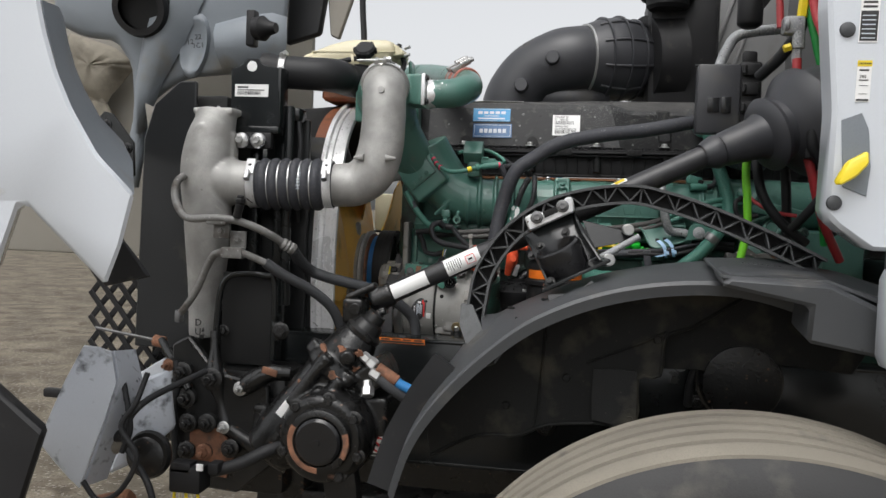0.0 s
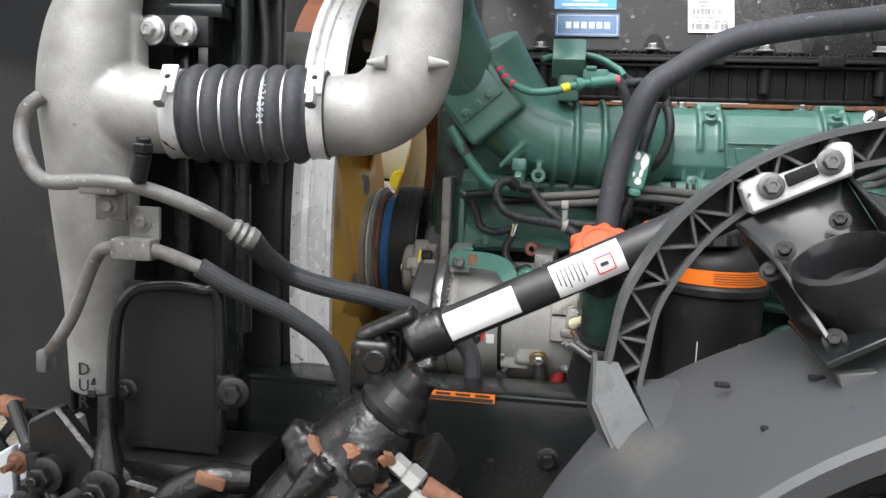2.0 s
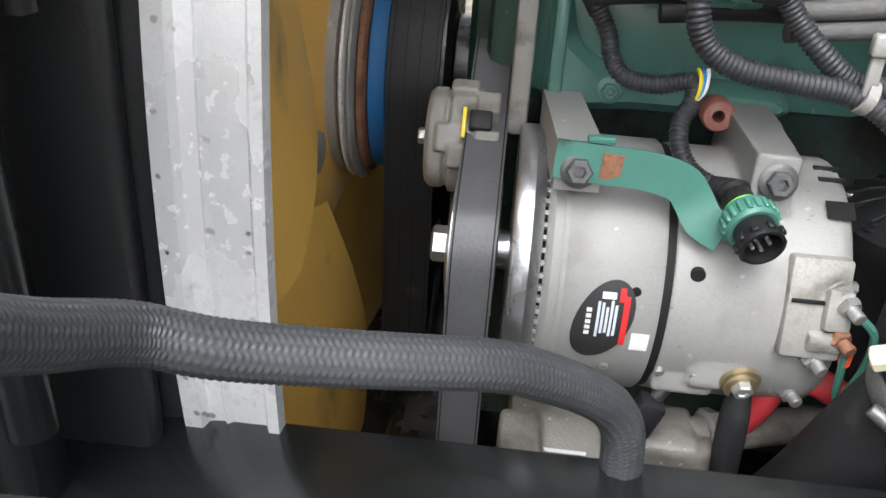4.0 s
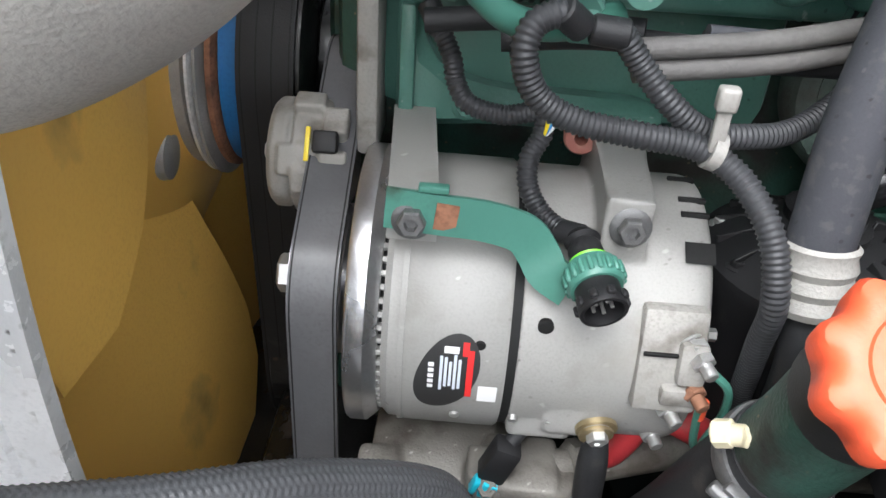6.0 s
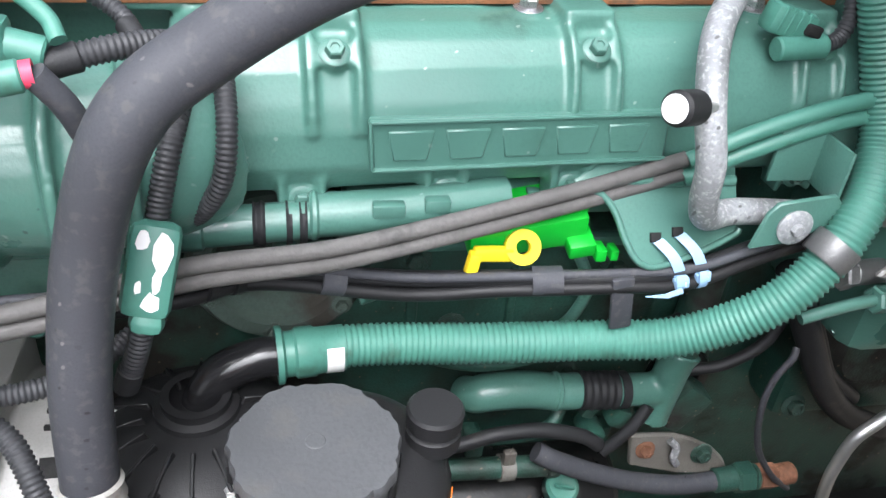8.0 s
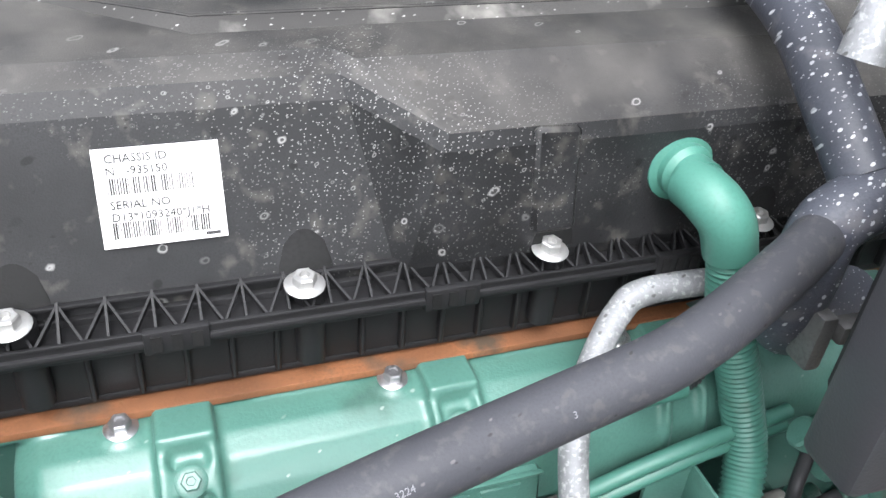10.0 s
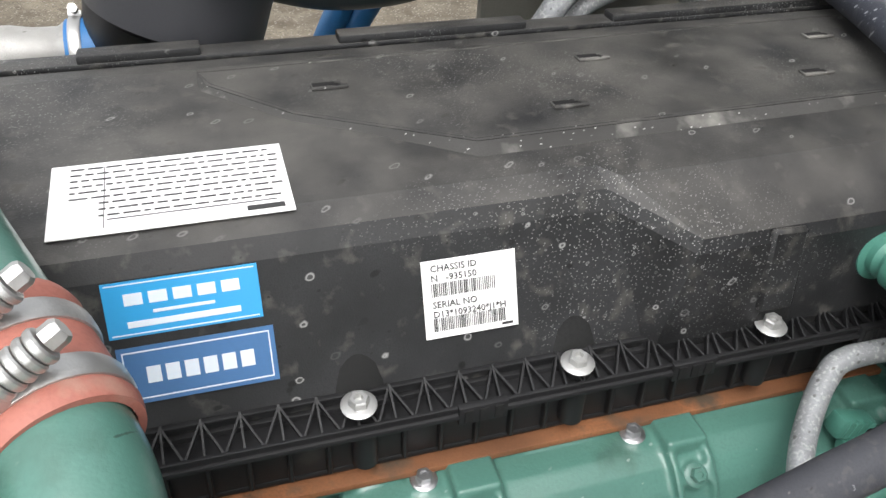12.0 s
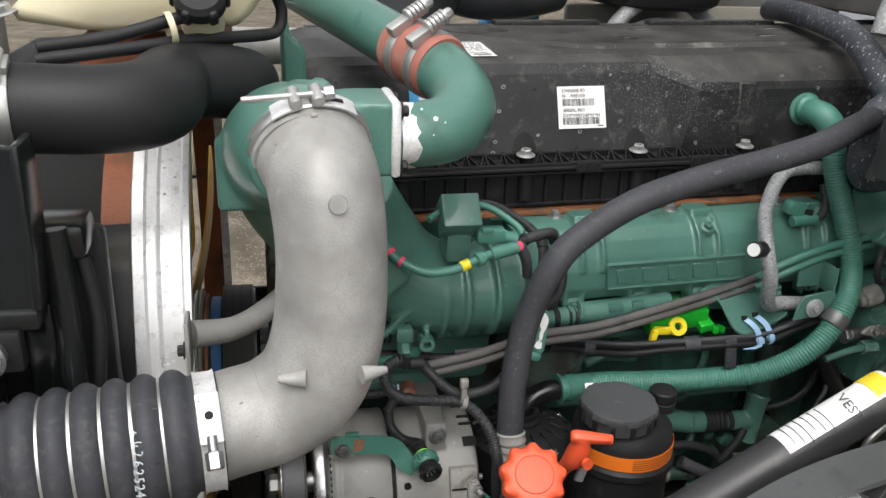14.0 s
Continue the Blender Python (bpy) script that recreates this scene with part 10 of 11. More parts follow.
def build_air_duct():
    t = thing("air_intake_duct", (0.5, 2.7, 1.62), "large black ribbed air intake duct behind the engine", "air duct")
    ax = [(0.215, 2.66, 1.60, 0.085), (0.235, 2.66, 1.66, 0.088), (0.285, 2.66, 1.72, 0.092), (0.36, 2.652, 1.755, 0.096), (0.405, 2.652, 1.763, 0.097), (0.442, 2.663, 1.767, 0.097)]
    part("elbow", tube(ax, 0, 40, 10), DUCT, t)
    part("clamp", lathe([(-0.008, 0.097), (-0.008, 0.102), (0.008, 0.102), (0.008, 0.097)], (0.437, 2.661, 1.767), (0.92, 0.38, 0.05), 48), ZINC, t)
    bo, bx = Vector((0.435, 2.66, 1.767)), Vector((0.92, 0.38, 0.05)).normalized()
    barrel = lambda s: 0.096 + 0.026 * math.sin(math.pi * min(1.0, (s + 0.015) / 0.21))
    part("bellows", lathe([(0.02 * k, barrel(0.02 * k)) for k in range(11)], bo, bx, 48), DUCT, t)
    for s in (0.045, 0.095, 0.145):
        part("ring_rib", lathe([(s - 0.004, barrel(s) - 0.004), (s - 0.003, barrel(s) + 0.006), (s + 0.003, barrel(s) + 0.006), (s + 0.004, barrel(s) - 0.004)], bo, bx, 48), DUCT, t)
    turn = basis(bx, (0, -1, 0)).to_3x3()
    for a in (-52, -18, 18, 52):
        line = [bo + bx * s + turn @ Vector((math.cos(radians(a)), math.sin(radians(a)), 0)) * (barrel(s) + 0.001) for s in (0.02, 0.06, 0.10, 0.14, 0.18)]
        part("long_rib", tube([tuple(q) for q in line], 0.004, 8), DUCT, t)
    for x, z in ((0.258, 1.675), (0.345, 1.752)):
        part("plug", lathe([(0, 0), (0, 0.021), (0.012, 0.020), (0.015, 0.017), (0.015, 0)], (x, 2.560 if x > 0.3 else 2.574, z), (0, -1, 0.1), 24), DUCT, t)
    part("lower_bend", tube([(0.30, 2.67, 1.655, 0.045), (0.36, 2.66, 1.650, 0.050), (0.43, 2.66, 1.650, 0.048), (0.50, 2.68, 1.655, 0.040)], 0, 24), DUCT, t)
    part("air_box", box((0.71, 2.76, 1.80), (0.20, 0.26, 0.36), 0.03), BLACK_PLASTIC, t)
    part("box_inlet", lathe([(0, 0), (0, 0.13), (0.08, 0.15), (0.1, 0)], (0.60, 2.70, 1.77), (0.92, 0.38, 0.05), 40), BLACK_PLASTIC, t)
    part("box_collar", join(rod((0.66, 2.62, 1.90), (0.66, 2.62, 2.1), 0.06, 28), lathe([(0, 0.06), (0, 0.075), (0.03, 0.075), (0.03, 0.06)], (0.66, 2.62, 1.93), (0, 0, 1), 28)), BLACK_PLASTIC, t)
    part("lower_pipe", tube([(0.215, 2.70, 1.62, 0.085), (0.20, 2.74, 1.55, 0.083), (0.20, 2.80, 1.46, 0.082), (0.21, 2.85, 1.36, 0.08)], 0, 36), BLACK_PLASTIC, t)
    t.location += Vector((0, 0.085, 0.012))
    s = thing("spare_hoses", (0.4, 2.9, 1.3), "two blue silicone hoses on the far side of the engine", "hose")
    part("hose", tube([(0.36, 2.86, 1.42), (0.40, 2.88, 1.52), (0.46, 2.93, 1.58), (0.54, 3.0, 1.60)], 0.016, 16), BLUE, s)
    part("hose", tube([(0.33, 2.86, 1.42), (0.37, 2.87, 1.52), (0.42, 2.92, 1.585), (0.49, 3.0, 1.61)], 0.016, 16), BLUE, s)
    p = thing("charge_pipe", (0.08, 2.8, 1.4), "polished charge pipe with a blue coupler beyond the engine", "pipe")
    part("pipe", lathe([(0, 0), (0, 0.031), (0.30, 0.031), (0.32, 0.028), (0.345, 0.028), (0.35, 0.0315), (0.36, 0.0315), (0.36, 0)], (-0.25, 2.80, 1.557), (1, 0, 0), 32), CAST_ALU, p)
    part("coupler", lathe([(0, 0.031), (0, 0.0345), (0.004, 0.0355), (0.056, 0.0355), (0.06, 0.0345), (0.06, 0.031)], (0.103, 2.80, 1.557), (1, 0, 0), 32), BLUE_SEAL, p)
    clamp(p, (0.113, 2.80, 1.557), (1, 0, 0), 0.0355, (0, 0.6, 1))
    part("end", rod((0.155, 2.80, 1.557), (0.23, 2.82, 1.53), 0.031, 28), CAST_ALU, p)
    b = thing("washer_bottle", (-0.215, 3.12, 1.2), "pale washer bottle with a yellow cap beyond the fan", "bottle")
    part("bottle", box((-0.215, 3.13, 1.305), (0.13, 0.08, 0.13), 0.012), CREAM, b)
    part("stand", join(box((-0.215, 3.135, 1.236), (0.14, 0.06, 0.008), 0.002), rod((-0.215, 3.15, 0.0), (-0.215, 3.15, 1.236), 0.016, 14)), BLACK_PAINT, b, "black steel stand")
    part("cap", lathe([(0, 0), (0, 0.026), (0.012, 0.028), (0.02, 0.024), (0.02, 0)], (-0.222, 3.09, 1.235), (0, -1, 0.1), 24), YELLOW, b, "yellow cap")
    k = thing("brake_lines", (0.7, 2.75, 1.5), "steel and plastic lines behind the valve cover", "pipe")
    part("pipe", tube([(0.58, 2.74, 1.56), (0.62, 2.74, 1.62), (0.68, 2.76, 1.65), (0.76, 2.78, 1.645), (0.84, 2.80, 1.60)], 0.014, 14), DULL_ALU, k)
    part("pipe", tube([(0.62, 2.76, 1.56), (0.66, 2.76, 1.60), (0.74, 2.78, 1.61), (0.82, 2.80, 1.58)], 0.010, 14), DULL_ALU, k)
    part("shield", box((0.82, 2.90, 1.50), (0.5, 0.02, 0.26), 0.01), HOOD_PALE, k)


build_air_duct()


# ---- raised hood ----
def build_hood():
    t = thing("raised_hood", (-0.7, 2.2, 0.8), "white truck hood tipped forward showing its grey inside", "hood")
    out = [(-0.293, 1.60), (-0.280, 1.545), (-0.262, 1.49), (-0.238, 1.44), (-0.198, 1.378), (-0.142, 1.326), (-0.160, 1.255), (-0.182, 1.198), (-0.305, 1.306), (-0.318, 1.303), (-0.352, 1.21), (-0.46, 1.16), (-0.55, 1.30), (-0.55, 1.80), (-0.33, 1.75)]
    part("fender_edge", prism(xz(out, 1.288), Vector((-0.03, 0.05, 0)), 0.006), WHITE_PAINT, t)
    part("fender_return", sheet([[Vector((a - 0.03, 1.338, b)), Vector((a - 0.20, 1.62, b + 0.06)), Vector((a - 0.42, 1.95, b + 0.12))] for a, b in out[:6]], 0.006), HOOD_GREY, t)
    part("lower_skirt", prism(xz([(-0.37, 1.05), (-0.278, 0.982), (-0.318, 0.86), (-0.5, 0.80), (-0.6, 1.0)], 1.295), Vector((-0.02, 0.04, 0)), 0.006), BLACK_PLASTIC, t)
    # inner shell: two lofted skins with a stamped opening between them
    shell = [(-1.06, 2.15), (-1.06, 1.873), (-1.045, 1.81), (-0.965, 1.775), (-0.865, 1.765), (-0.812, 1.695), (-0.802, 1.56), (-0.835, 1.42), (-0.79, 1.335), (-0.77, 1.46), (-0.752, 1.59), (-0.69, 1.64), (-0.631, 1.664), (-0.498, 1.675), (-0.40, 1.665), (-0.369, 1.703), (-0.355, 1.86), (-0.35, 2.15)]
    part("inner_shell", prism(xz(shell, 2.40), Vector((-0.02, 0.05, 0)), 0.016), HOOD_GREY, t, "grey moulded inner shell", 70)
    part("shell_swell", sheet([[Vector((x, 2.395 - dd, zz)) for x, zz, dd in r] for r in (
        ((-0.80, 2.1, 0.0), (-0.74, 2.1, 0.03), (-0.66, 2.1, 0.03), (-0.58, 2.1, 0.0)),
        ((-0.76, 1.88, 0.0), (-0.72, 1.87, 0.04), (-0.66, 1.86, 0.04), (-0.60, 1.87, 0.0)),
        ((-0.77, 1.76, 0.0), (-0.735, 1.75, 0.045), (-0.69, 1.74, 0.045), (-0.66, 1.74, 0.0)),
        ((-0.79, 1.64, 0.0), (-0.765, 1.62, 0.03), (-0.735, 1.62, 0.03), (-0.72, 1.64, 0.0)),
        ((-0.795, 1.52, 0.0), (-0.785, 1.50, 0.01), (-0.775, 1.50, 0.01), (-0.765, 1.52, 0.0)))], 0.006), HOOD_GREY, t, "", 80)
    part("shell_swell", sheet([[Vector((x, 2.398 - dd, zz)) for x, zz, dd in r] for r in (
        ((-0.56, 1.80, 0.0), (-0.55, 1.77, 0.03), (-0.545, 1.73, 0.03), (-0.54, 1.69, 0.0)),
        ((-0.48, 1.82, 0.0), (-0.475, 1.79, 0.05), (-0.47, 1.73, 0.05), (-0.465, 1.69, 0.0)),
        ((-0.40, 1.83, 0.0), (-0.395, 1.79, 0.04), (-0.39, 1.74, 0.04), (-0.385, 1.70, 0.0)),
        ((-0.36, 1.82, 0.0), (-0.36, 1.79, 0.0), (-0.36, 1.75, 0.0), (-0.365, 1.72, 0.0)))], 0.006), HOOD_GREY, t, "", 80)
    part("inner_liner", box((-1.05, 2.75, 1.68), (1.3, 0.03, 1.10), 0.01), HOOD_PALE, t, "dusty pale inner panel")
    rng = random.Random(12)
    pad = [(-1.197, 1.841), (-1.046, 1.798), (-0.975, 1.751), (-0.98, 1.724), (-1.066, 1.62), (-1.181, 1.65), (-1.244, 1.76)]
    cx, cz = -1.11, 1.735
    rows = []
    for k in range(6):
        s = k / 5
        ring = []
        for i in range(28):
            u = i / 28 * len(pad)
            p, q, f = pad[int(u)], pad[(int(u) + 1) % len(pad)], u % 1
            ring.append(Vector((cx + (p[0] * (1 - f) + q[0] * f - cx) * (1 - s * 0.98), 2.69 - 0.03 * min(1.0, 3 * s) - rng.uniform(0, 0.012), cz + (p[1] * (1 - f) + q[1] * f - cz) * (1 - s * 0.98))))
        rows.append(ring)
    part("insulation_pad", loft(rows), PAD, t, "crumpled brown insulation pad", 80)
    part("pad_flap", prism(xz([(-1.181, 1.65), (-1.11, 1.568), (-1.109, 1.505), (-1.031, 1.561), (-1.066, 1.62)], 2.68), Vector((0, 0.015, 0)), 0.004), PAD, t)
    part("inner_skin", sheet([[Vector(q) for q in r] for r in (((-0.74, 2.36, 1.58), (-0.58, 2.36, 1.52), (-0.46, 2.30, 1.56)), ((-0.72, 2.36, 1.45), (-0.62, 2.36, 1.42), (-0.47, 2.30, 1.42)), ((-0.70, 2.36, 1.2), (-0.60, 2.36, 1.2), (-0.47, 2.30, 1.2)))], 0.01), HOOD_PALE, t)
    hollow = lathe([(0.0, 0.078), (0.012, 0.07), (0.010, 0.06), (0.002, 0.05), (0.001, 0)], (0, 0, 0), (0, -1, 0), 32)
    hollow.transform(Matrix.Translation((-0.622, 2.399, 1.745)) @ Matrix.Rotation(0.15, 4, "Y") @ Matrix.Diagonal((0.55, 1.0, 1.15, 1)))
    part("stamped_hollow", hollow, HOOD_GREY, t, "", 70)
    part("air_snout", lathe([(0, 0.055), (0, 0.078), (0.01, 0.08), (0.02, 0.074), (0.035, 0.078), (0.05, 0.072), (0.05, 0.055)], (-0.75, 2.36, 1.84), (0.1, -1, -0.25), 32), BLACK_PLASTIC, t, "black rubber air snout")
    part("snout_hole", lathe([(0, 0), (0, 0.056), (0.002, 0.056), (0.002, 0)], (-0.75, 2.34, 1.835), (0.1, -1, -0.25), 28), DARK, t)
    pl = part("hinge_plate", prism(xz([(-0.835, 1.50), (-0.80, 1.545), (-0.775, 1.54), (-0.712, 1.465), (-0.708, 1.38), (-0.735, 1.365), (-0.79, 1.39)], 2.25), Vector((0, 0.008, 0)), 0.002), BLACK_PAINT, t, "black hinge plate")
    for x, z in ((-0.79, 1.51), (-0.73, 1.45), (-0.735, 1.395)):
        bolt(pl, (x, 2.249, z), (0, -1, 0), 0.009, BLACK_PLASTIC)
    part("rubber_stop", join(box((-0.345, 2.14, 1.735), (0.022, 0.03, 0.085), 0.004), lathe([(0, 0), (0, 0.028), (0.02, 0.03), (0.035, 0.018), (0.055, 0.012), (0.055, 0)], (-0.335, 2.14, 1.735), (1, -0.2, 0), 20)), BLACK_PLASTIC, t, "black rubber hood stop")
    part("edge_trim", prism(xz([(-0.40, 1.77), (-0.39, 2.1), (-0.27, 2.1), (-0.285, 1.90), (-0.30, 1.80)], 2.5), Vector((0, 0.03, 0)), 0.006), RUBBER, t)
    part("windscreen_edge", prism(xz([(-0.27, 2.1), (-0.285, 1.90), (-0.275, 1.80), (-0.25, 1.79), (-0.215, 1.895), (-0.17, 2.1)], 2.52), Vector((0, 0.02, 0)), 0.004), HOOD_PALE, t)
    part("stay_cable", tube([(-0.125, 2.3, 2.1), (-0.121, 2.3, 1.85), (-0.114, 2.3, 1.735), (-0.13, 2.3, 1.70)], 0.008, 12), RUBBER, t)
    for text, x, zz in (("22", -0.622, 1.762), ("1C1", -0.628, 1.738), ("12", -0.645, 1.748)):
        lettering(text, 0.020, (x, 2.3965, zz), (1, 0, 0.1), (-0.1, 0, 1), INK, t, "pencil_mark", 0.0003)
    # bumper step with diamond mesh
    s = thing("step_grille", (-0.55, 1.92, 0.9), "black diamond mesh grille in the front bumper", "grille")
    x0, x1, z0, z1 = -0.625, -0.42, 0.885, 1.165
    for k in range(-6, 9):
        for sgn in (1, -1):
            lo, hi = x0 + 0.043 * k, x0 + 0.043 * k + 0.78 * (z1 - z0)
            u0, u1 = max(0.0, (x0 - lo) / (hi - lo)), min(1.0, (x1 - lo) / (hi - lo))
            if u1 - u0 < 0.08:
                continue
            zz = lambda u: z0 + (z1 - z0) * (u if sgn > 0 else 1 - u)
            a, c = Vector((lo + (hi - lo) * u0, 1.94, zz(u0))), Vector((lo + (hi - lo) * u1, 1.94, zz(u1)))
            d = c - a
            part("mesh_bar", box((a + c) / 2 + Vector((0, 0.004 * sgn, 0)), (0.012, 0.006, d.length), 0.001, basis(d, (1, 0, 0)), 1), BLACK_PLASTIC, s)
    part("frame", join(box((-0.50, 1.925, 0.875), (0.45, 0.02, 0.02), 0.004)), BLACK_PLASTIC, s)
    part("bumper_bar", prism([Vector(q) for q in ((-0.60, 1.84, 0.86), (-0.36, 1.86, 1.0), (-0.35, 1.86, 0.96), (-0.58, 1.84, 0.80))], Vector((0, 0.06, 0)), 0.006), WHITE_PAINT, s)
    part("stay_rod", rod((-0.545, 1.833, 1.045), (-0.402, 1.839, 1.025), 0.0032, 10), DARK_ZINC, s)
    part("rod_end", rod((-0.415, 1.839, 1.026), (-0.39, 1.84, 1.022), 0.012, 14), RUST, s)
    part("pleated_flap", prism(xz([(-0.31, 1.26), (-0.27, 1.215), (-0.25, 1.19), (-0.33, 1.17), (-0.36, 1.20)], 1.52), Vector((0, 0.01, 0)), 0.002), RUBBER, s)
    # headlamp bracket hanging inside the hood
    h = thing("headlamp_bracket", (-0.35, 1.55, 0.8), "chipped grey headlamp bracket with black cables", "bracket")
    part("shell", sheet([[Vector(q) for q in r] for r in (((-0.365, 1.52, 1.068), (-0.347, 1.535, 1.064), (-0.329, 1.545, 1.056)), ((-0.398, 1.52, 1.005), (-0.358, 1.53, 1.01), (-0.318, 1.545, 1.004)), ((-0.43, 1.525, 0.935), (-0.385, 1.53, 0.925), (-0.338, 1.545, 0.94)), ((-0.448, 1.53, 0.898), (-0.405, 1.535, 0.865), (-0.362, 1.545, 0.875)), ((-0.42, 1.545, 0.855), (-0.40, 1.545, 0.835), (-0.385, 1.55, 0.815)))], 0.010), CHIPPED_WHITE, h, "chipped white shell", 30)
    part("shell_fold", sheet([[Vector(q) for q in r] for r in (((-0.329, 1.545, 1.056), (-0.322, 1.60, 1.05)), ((-0.318, 1.545, 1.004), (-0.308, 1.60, 1.0)), ((-0.338, 1.545, 0.94), (-0.328, 1.60, 0.935)), ((-0.385, 1.55, 0.815), (-0.372, 1.60, 0.815)))], 0.006), CHIPPED_WHITE, h)
    part("arm", prism([Vector(q) for q in ((-0.335, 1.66, 0.985), (-0.30, 1.68, 1.00), (-0.285, 1.68, 0.89), (-0.36, 1.66, 0.82), (-0.40, 1.65, 0.80))], Vector((0, 0.02, 0)), 0.006), CHIPPED_WHITE, h)
    part("horn", lathe([(0, 0), (0, 0.018), (0.006, 0.034), (0.012, 0.036), (0.016, 0.030), (0.018, 0.012), (0.022, 0)], (-0.321, 1.66, 0.842), (0, -1, 0.1), 28), BLACK_GREASE, h)
    part("horn_rim", lathe([(0, 0.030), (0, 0.043), (0.008, 0.045), (0.016, 0.041), (0.016, 0.030)], (-0.319, 1.665, 0.844), (0, -1, 0.1), 32), BLACK_GREASE, h)
    part("lamp_back", lathe([(0, 0), (0.0, 0.010), (0.006, 0.022), (0.02, 0.031), (0.045, 0.036), (0.055, 0.036), (0.055, 0)], (-0.340, 1.585, 0.897), (-0.75, 0.6, -0.25), 28), HOOD_PALE, h)
    part("bulb_socket", rod((-0.318, 1.572, 0.903), (-0.345, 1.59, 0.895), 0.011, 16), BLACK_PLASTIC, h)
    part("inner_panel", prism([Vector(q) for q in ((-0.451, 1.79, 0.945), (-0.365, 1.79, 1.0), (-0.363, 1.79, 0.926), (-0.431, 1.79, 0.890))], Vector((0, 0.012, 0)), 0.002), WHITE_PAINT, h)
    part("inner_panel", prism([Vector(q) for q in ((-0.43, 1.76, 0.835), (-0.35, 1.76, 0.925), (-0.346, 1.76, 0.885), (-0.40, 1.76, 0.82))], Vector((0, 0.012, 0)), 0.002), WHITE_PAINT, h)
    part("cable", tube([(-0.27, 1.56, 1.02), (-0.28, 1.54, 0.97), (-0.30, 1.53, 0.93), (-0.27, 1.53, 0.88), (-0.30, 1.53, 0.82), (-0.34, 1.53, 0.80), (-0.37, 1.53, 0.83)], 0.0048, 12), RUBBER, h)
    part("cable", tube([(-0.23, 1.70, 1.0), (-0.29, 1.58, 0.96), (-0.31, 1.56, 0.90), (-0.26, 1.55, 0.83), (-0.24, 1.55, 0.76)], 0.006, 12), RUBBER, h)
    part("cable", tube([(-0.315, 1.56, 1.0), (-0.30, 1.55, 0.96), (-0.295, 1.55, 0.92), (-0.31, 1.55, 0.88)], 0.005, 10), RUBBER, h)
    part("tow_pin", join(rod((-0.36, 1.56, 0.765), (-0.30, 1.57, 0.78), 0.03, 18)), RUST, h)
    c = thing("wiring_plug", (-0.23, 1.66, 0.78), "black multi-pin plug with tan wires by the bumper", "plug")
    part("shell", join(box((-0.237, 1.66, 0.81), (0.062, 0.05, 0.05), 0.006), box((-0.245, 1.65, 0.832), (0.04, 0.03, 0.02), 0.003), box((-0.187, 1.66, 0.832), (0.02, 0.03, 0.02), 0.003)), BLACK_PLASTIC, c)
    part("lead", tube([(-0.20, 1.67, 0.82), (-0.15, 1.68, 0.835), (-0.10, 1.70, 0.86), (-0.05, 1.75, 0.87)], 0.012, 14), RUBBER, c)
    part("clip", box((-0.205, 1.632, 0.838), (0.012, 0.006, 0.012), 0.001), STICKER, c)
    for k in range(5):
        part("wire", tube([(-0.262 + 0.011 * k, 1.65, 0.788), (-0.262 + 0.012 * k, 1.65, 0.765), (-0.25 + 0.008 * k, 1.65, 0.74)], 0.003, 8), CREAM if k % 2 else YELLOW, c)
    n = thing("hanger_plate", (-0.24, 1.78, 0.76), "black cast spring hanger plate full of rusty bolts", "bracket")
    part("plate", prism(xz([(-0.345, 0.75), (-0.345, 1.03), (-0.31, 1.05), (-0.25, 0.98), (-0.14, 0.96), (-0.13, 0.80), (-0.20, 0.74)], 1.785), Vector((0, 0.02, 0)), 0.004), BLACK_GREASE, n)
    part("rusty_face", prism(xz([(-0.30, 0.78), (-0.30, 0.86), (-0.24, 0.87), (-0.20, 0.83), (-0.22, 0.77)], 1.783), Vector((0, -0.004, 0)), 0.001), RUST, n)
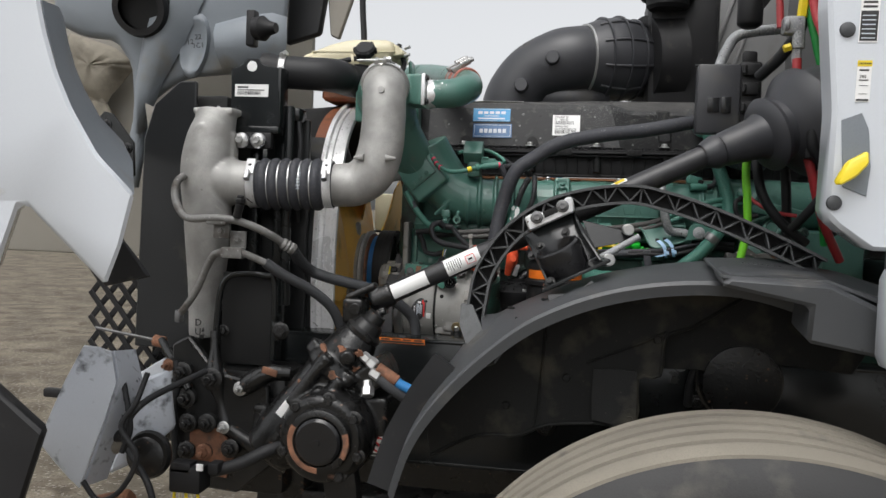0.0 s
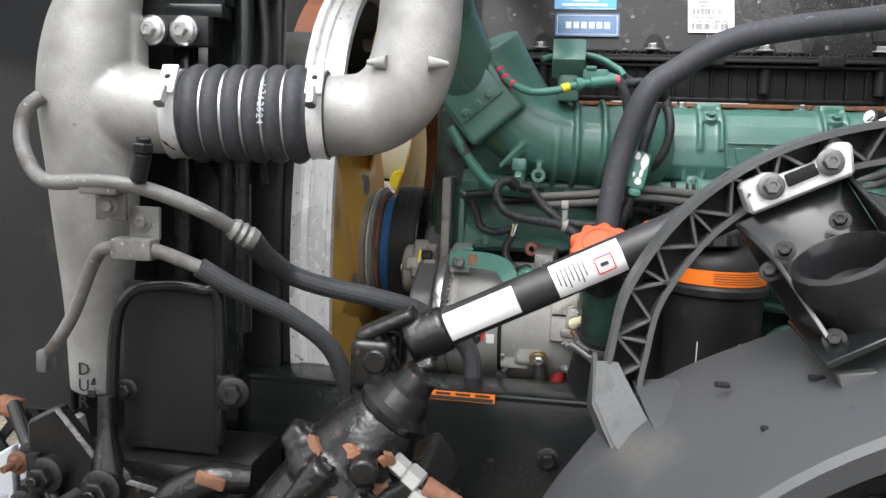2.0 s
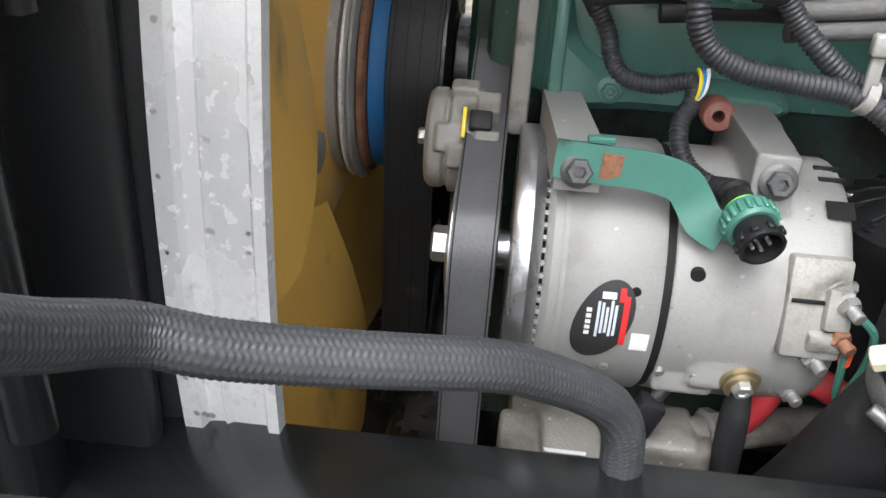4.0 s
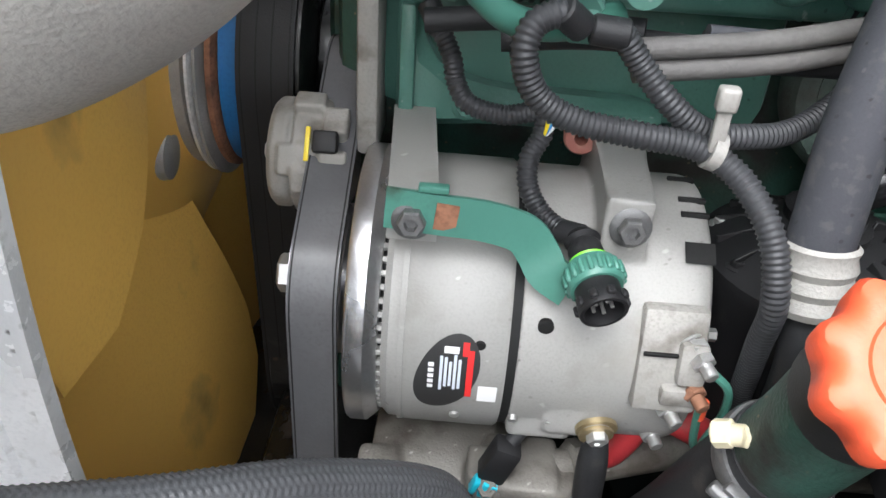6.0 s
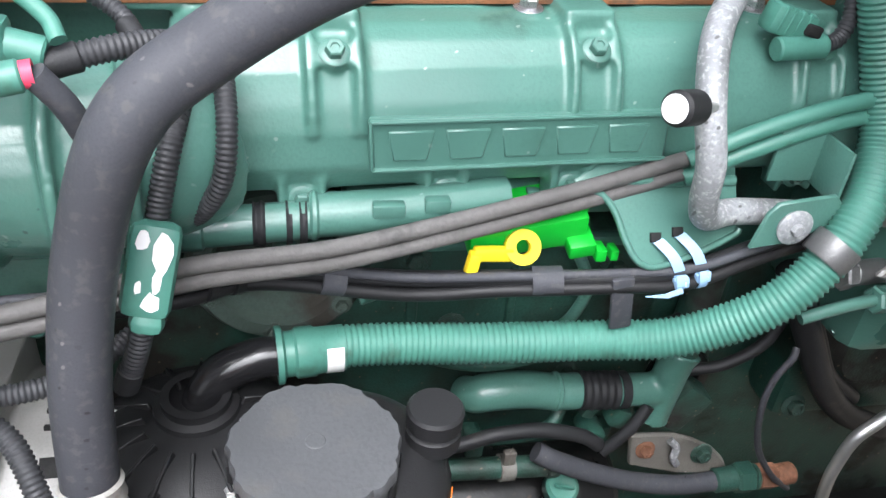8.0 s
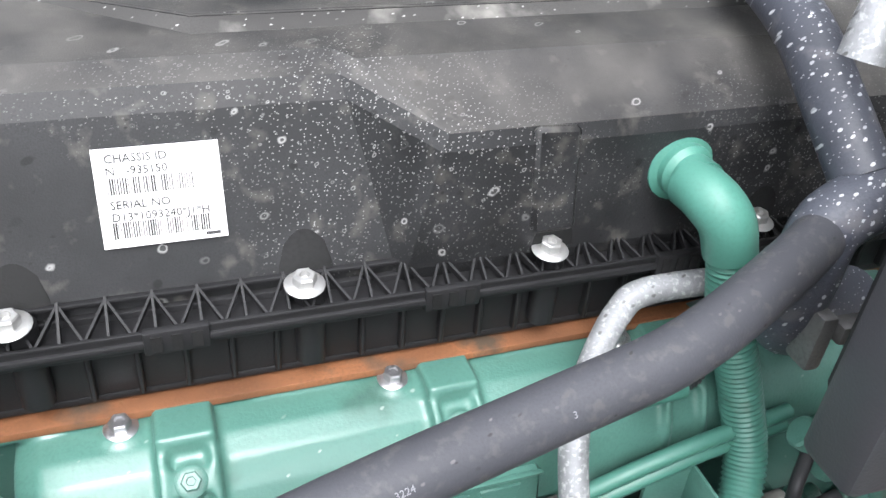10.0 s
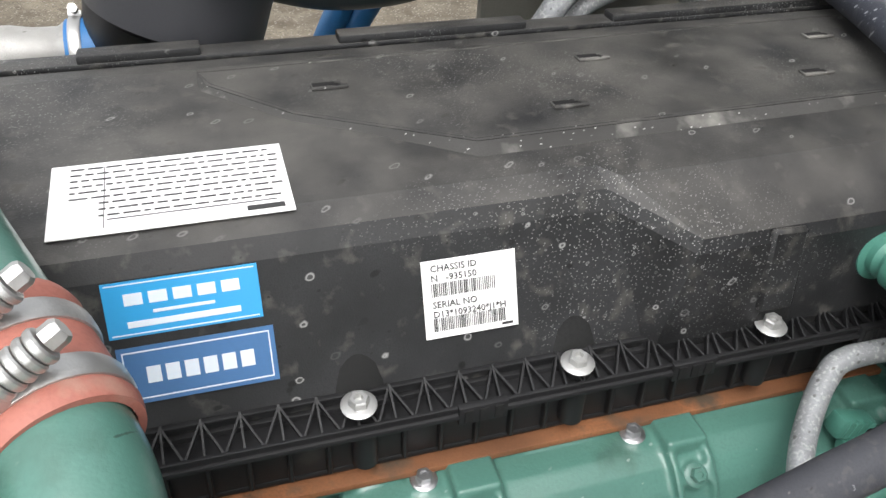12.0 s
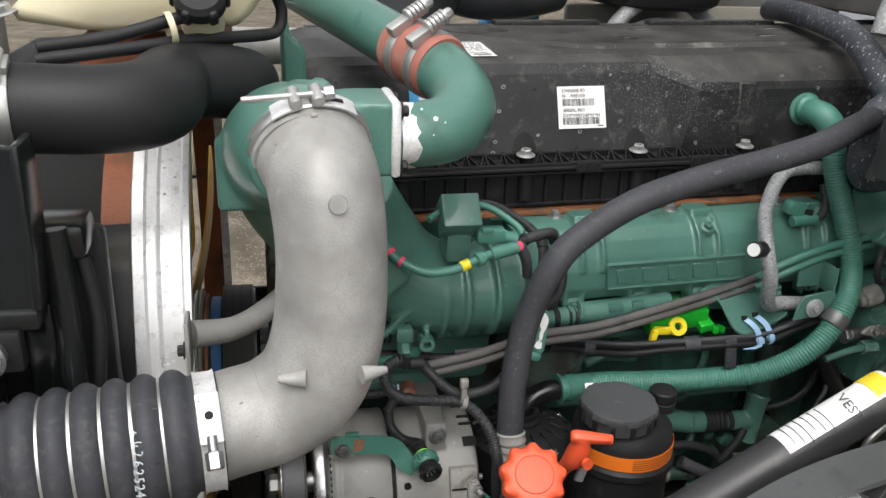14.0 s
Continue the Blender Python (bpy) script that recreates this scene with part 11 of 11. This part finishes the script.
    for x, z, m, r in ((-0.315, 0.978, BLACK_GREASE, 0.013), (-0.252, 0.969, BLACK_GREASE, 0.014), (-0.192, 0.954, ZINC, 0.009), (-0.306, 0.926, BLACK_GREASE, 0.013), (-0.301, 0.877, BLACK_GREASE, 0.012), (-0.26, 0.880, BLACK_GREASE, 0.012), (-0.225, 0.874, ZINC, 0.008), (-0.303, 0.821, BLACK_GREASE, 0.012), (-0.265, 0.821, RUST, 0.011), (-0.21, 0.833, BLACK_GREASE, 0.012), (-0.342, 0.945, BLACK_GREASE, 0.009), (-0.345, 0.90, BLACK_GREASE, 0.009), (-0.345, 0.99, RUST, 0.008)):
        part("stud_base", lathe([(0, 0), (0, r * 1.75), (0.006, r * 1.8), (0.010, r * 1.5), (0.024, r * 1.4), (0.024, 0)], (x, 1.796, z), (0, -1, 0), 18), BLACK_GREASE, n)
        bolt(n, (x, 1.772, z), (0, -1, 0.05), r, m)
        part("stud_tip", rod((x, 1.77, z), (x, 1.748, z + 0.001), r * 0.5, 10), m, n)
    part("swing_arm", tube([(-0.262, 1.80, 1.06, 0.008), (-0.258, 1.795, 1.02, 0.010), (-0.252, 1.79, 0.97, 0.020), (-0.24, 1.79, 0.92, 0.010), (-0.228, 1.79, 0.875, 0.016)], 0, 14), BLACK_GREASE, n)
    part("rusty_arm", tube([(-0.10, 1.80, 0.985, 0.014), (-0.14, 1.79, 0.985, 0.018), (-0.175, 1.785, 0.965, 0.020), (-0.20, 1.785, 0.945, 0.014)], 0, 16), RUST_PAINT, n)
    part("bare_patch", box((-0.132, 1.772, 0.992), (0.032, 0.006, 0.014), 0.003, Matrix.Rotation(0.25, 4, "Y")), RUST, n)
    part("lower_arm", tube([(-0.225, 1.79, 0.87, 0.012), (-0.18, 1.78, 0.85, 0.014), (-0.13, 1.775, 0.83, 0.018), (-0.09, 1.78, 0.81, 0.02)], 0, 14), BLACK_GREASE, n)
    part("pipe", tube([(-0.33, 1.775, 1.0), (-0.325, 1.77, 0.95), (-0.33, 1.77, 0.88), (-0.325, 1.775, 0.80)], 0.007, 10), RUBBER, n)
    part("strap", tube([(-0.395, 1.835, 1.028), (-0.34, 1.79, 0.99), (-0.30, 1.77, 0.945)], 0.008, 10), BLACK_PAINT, n)


build_hood()
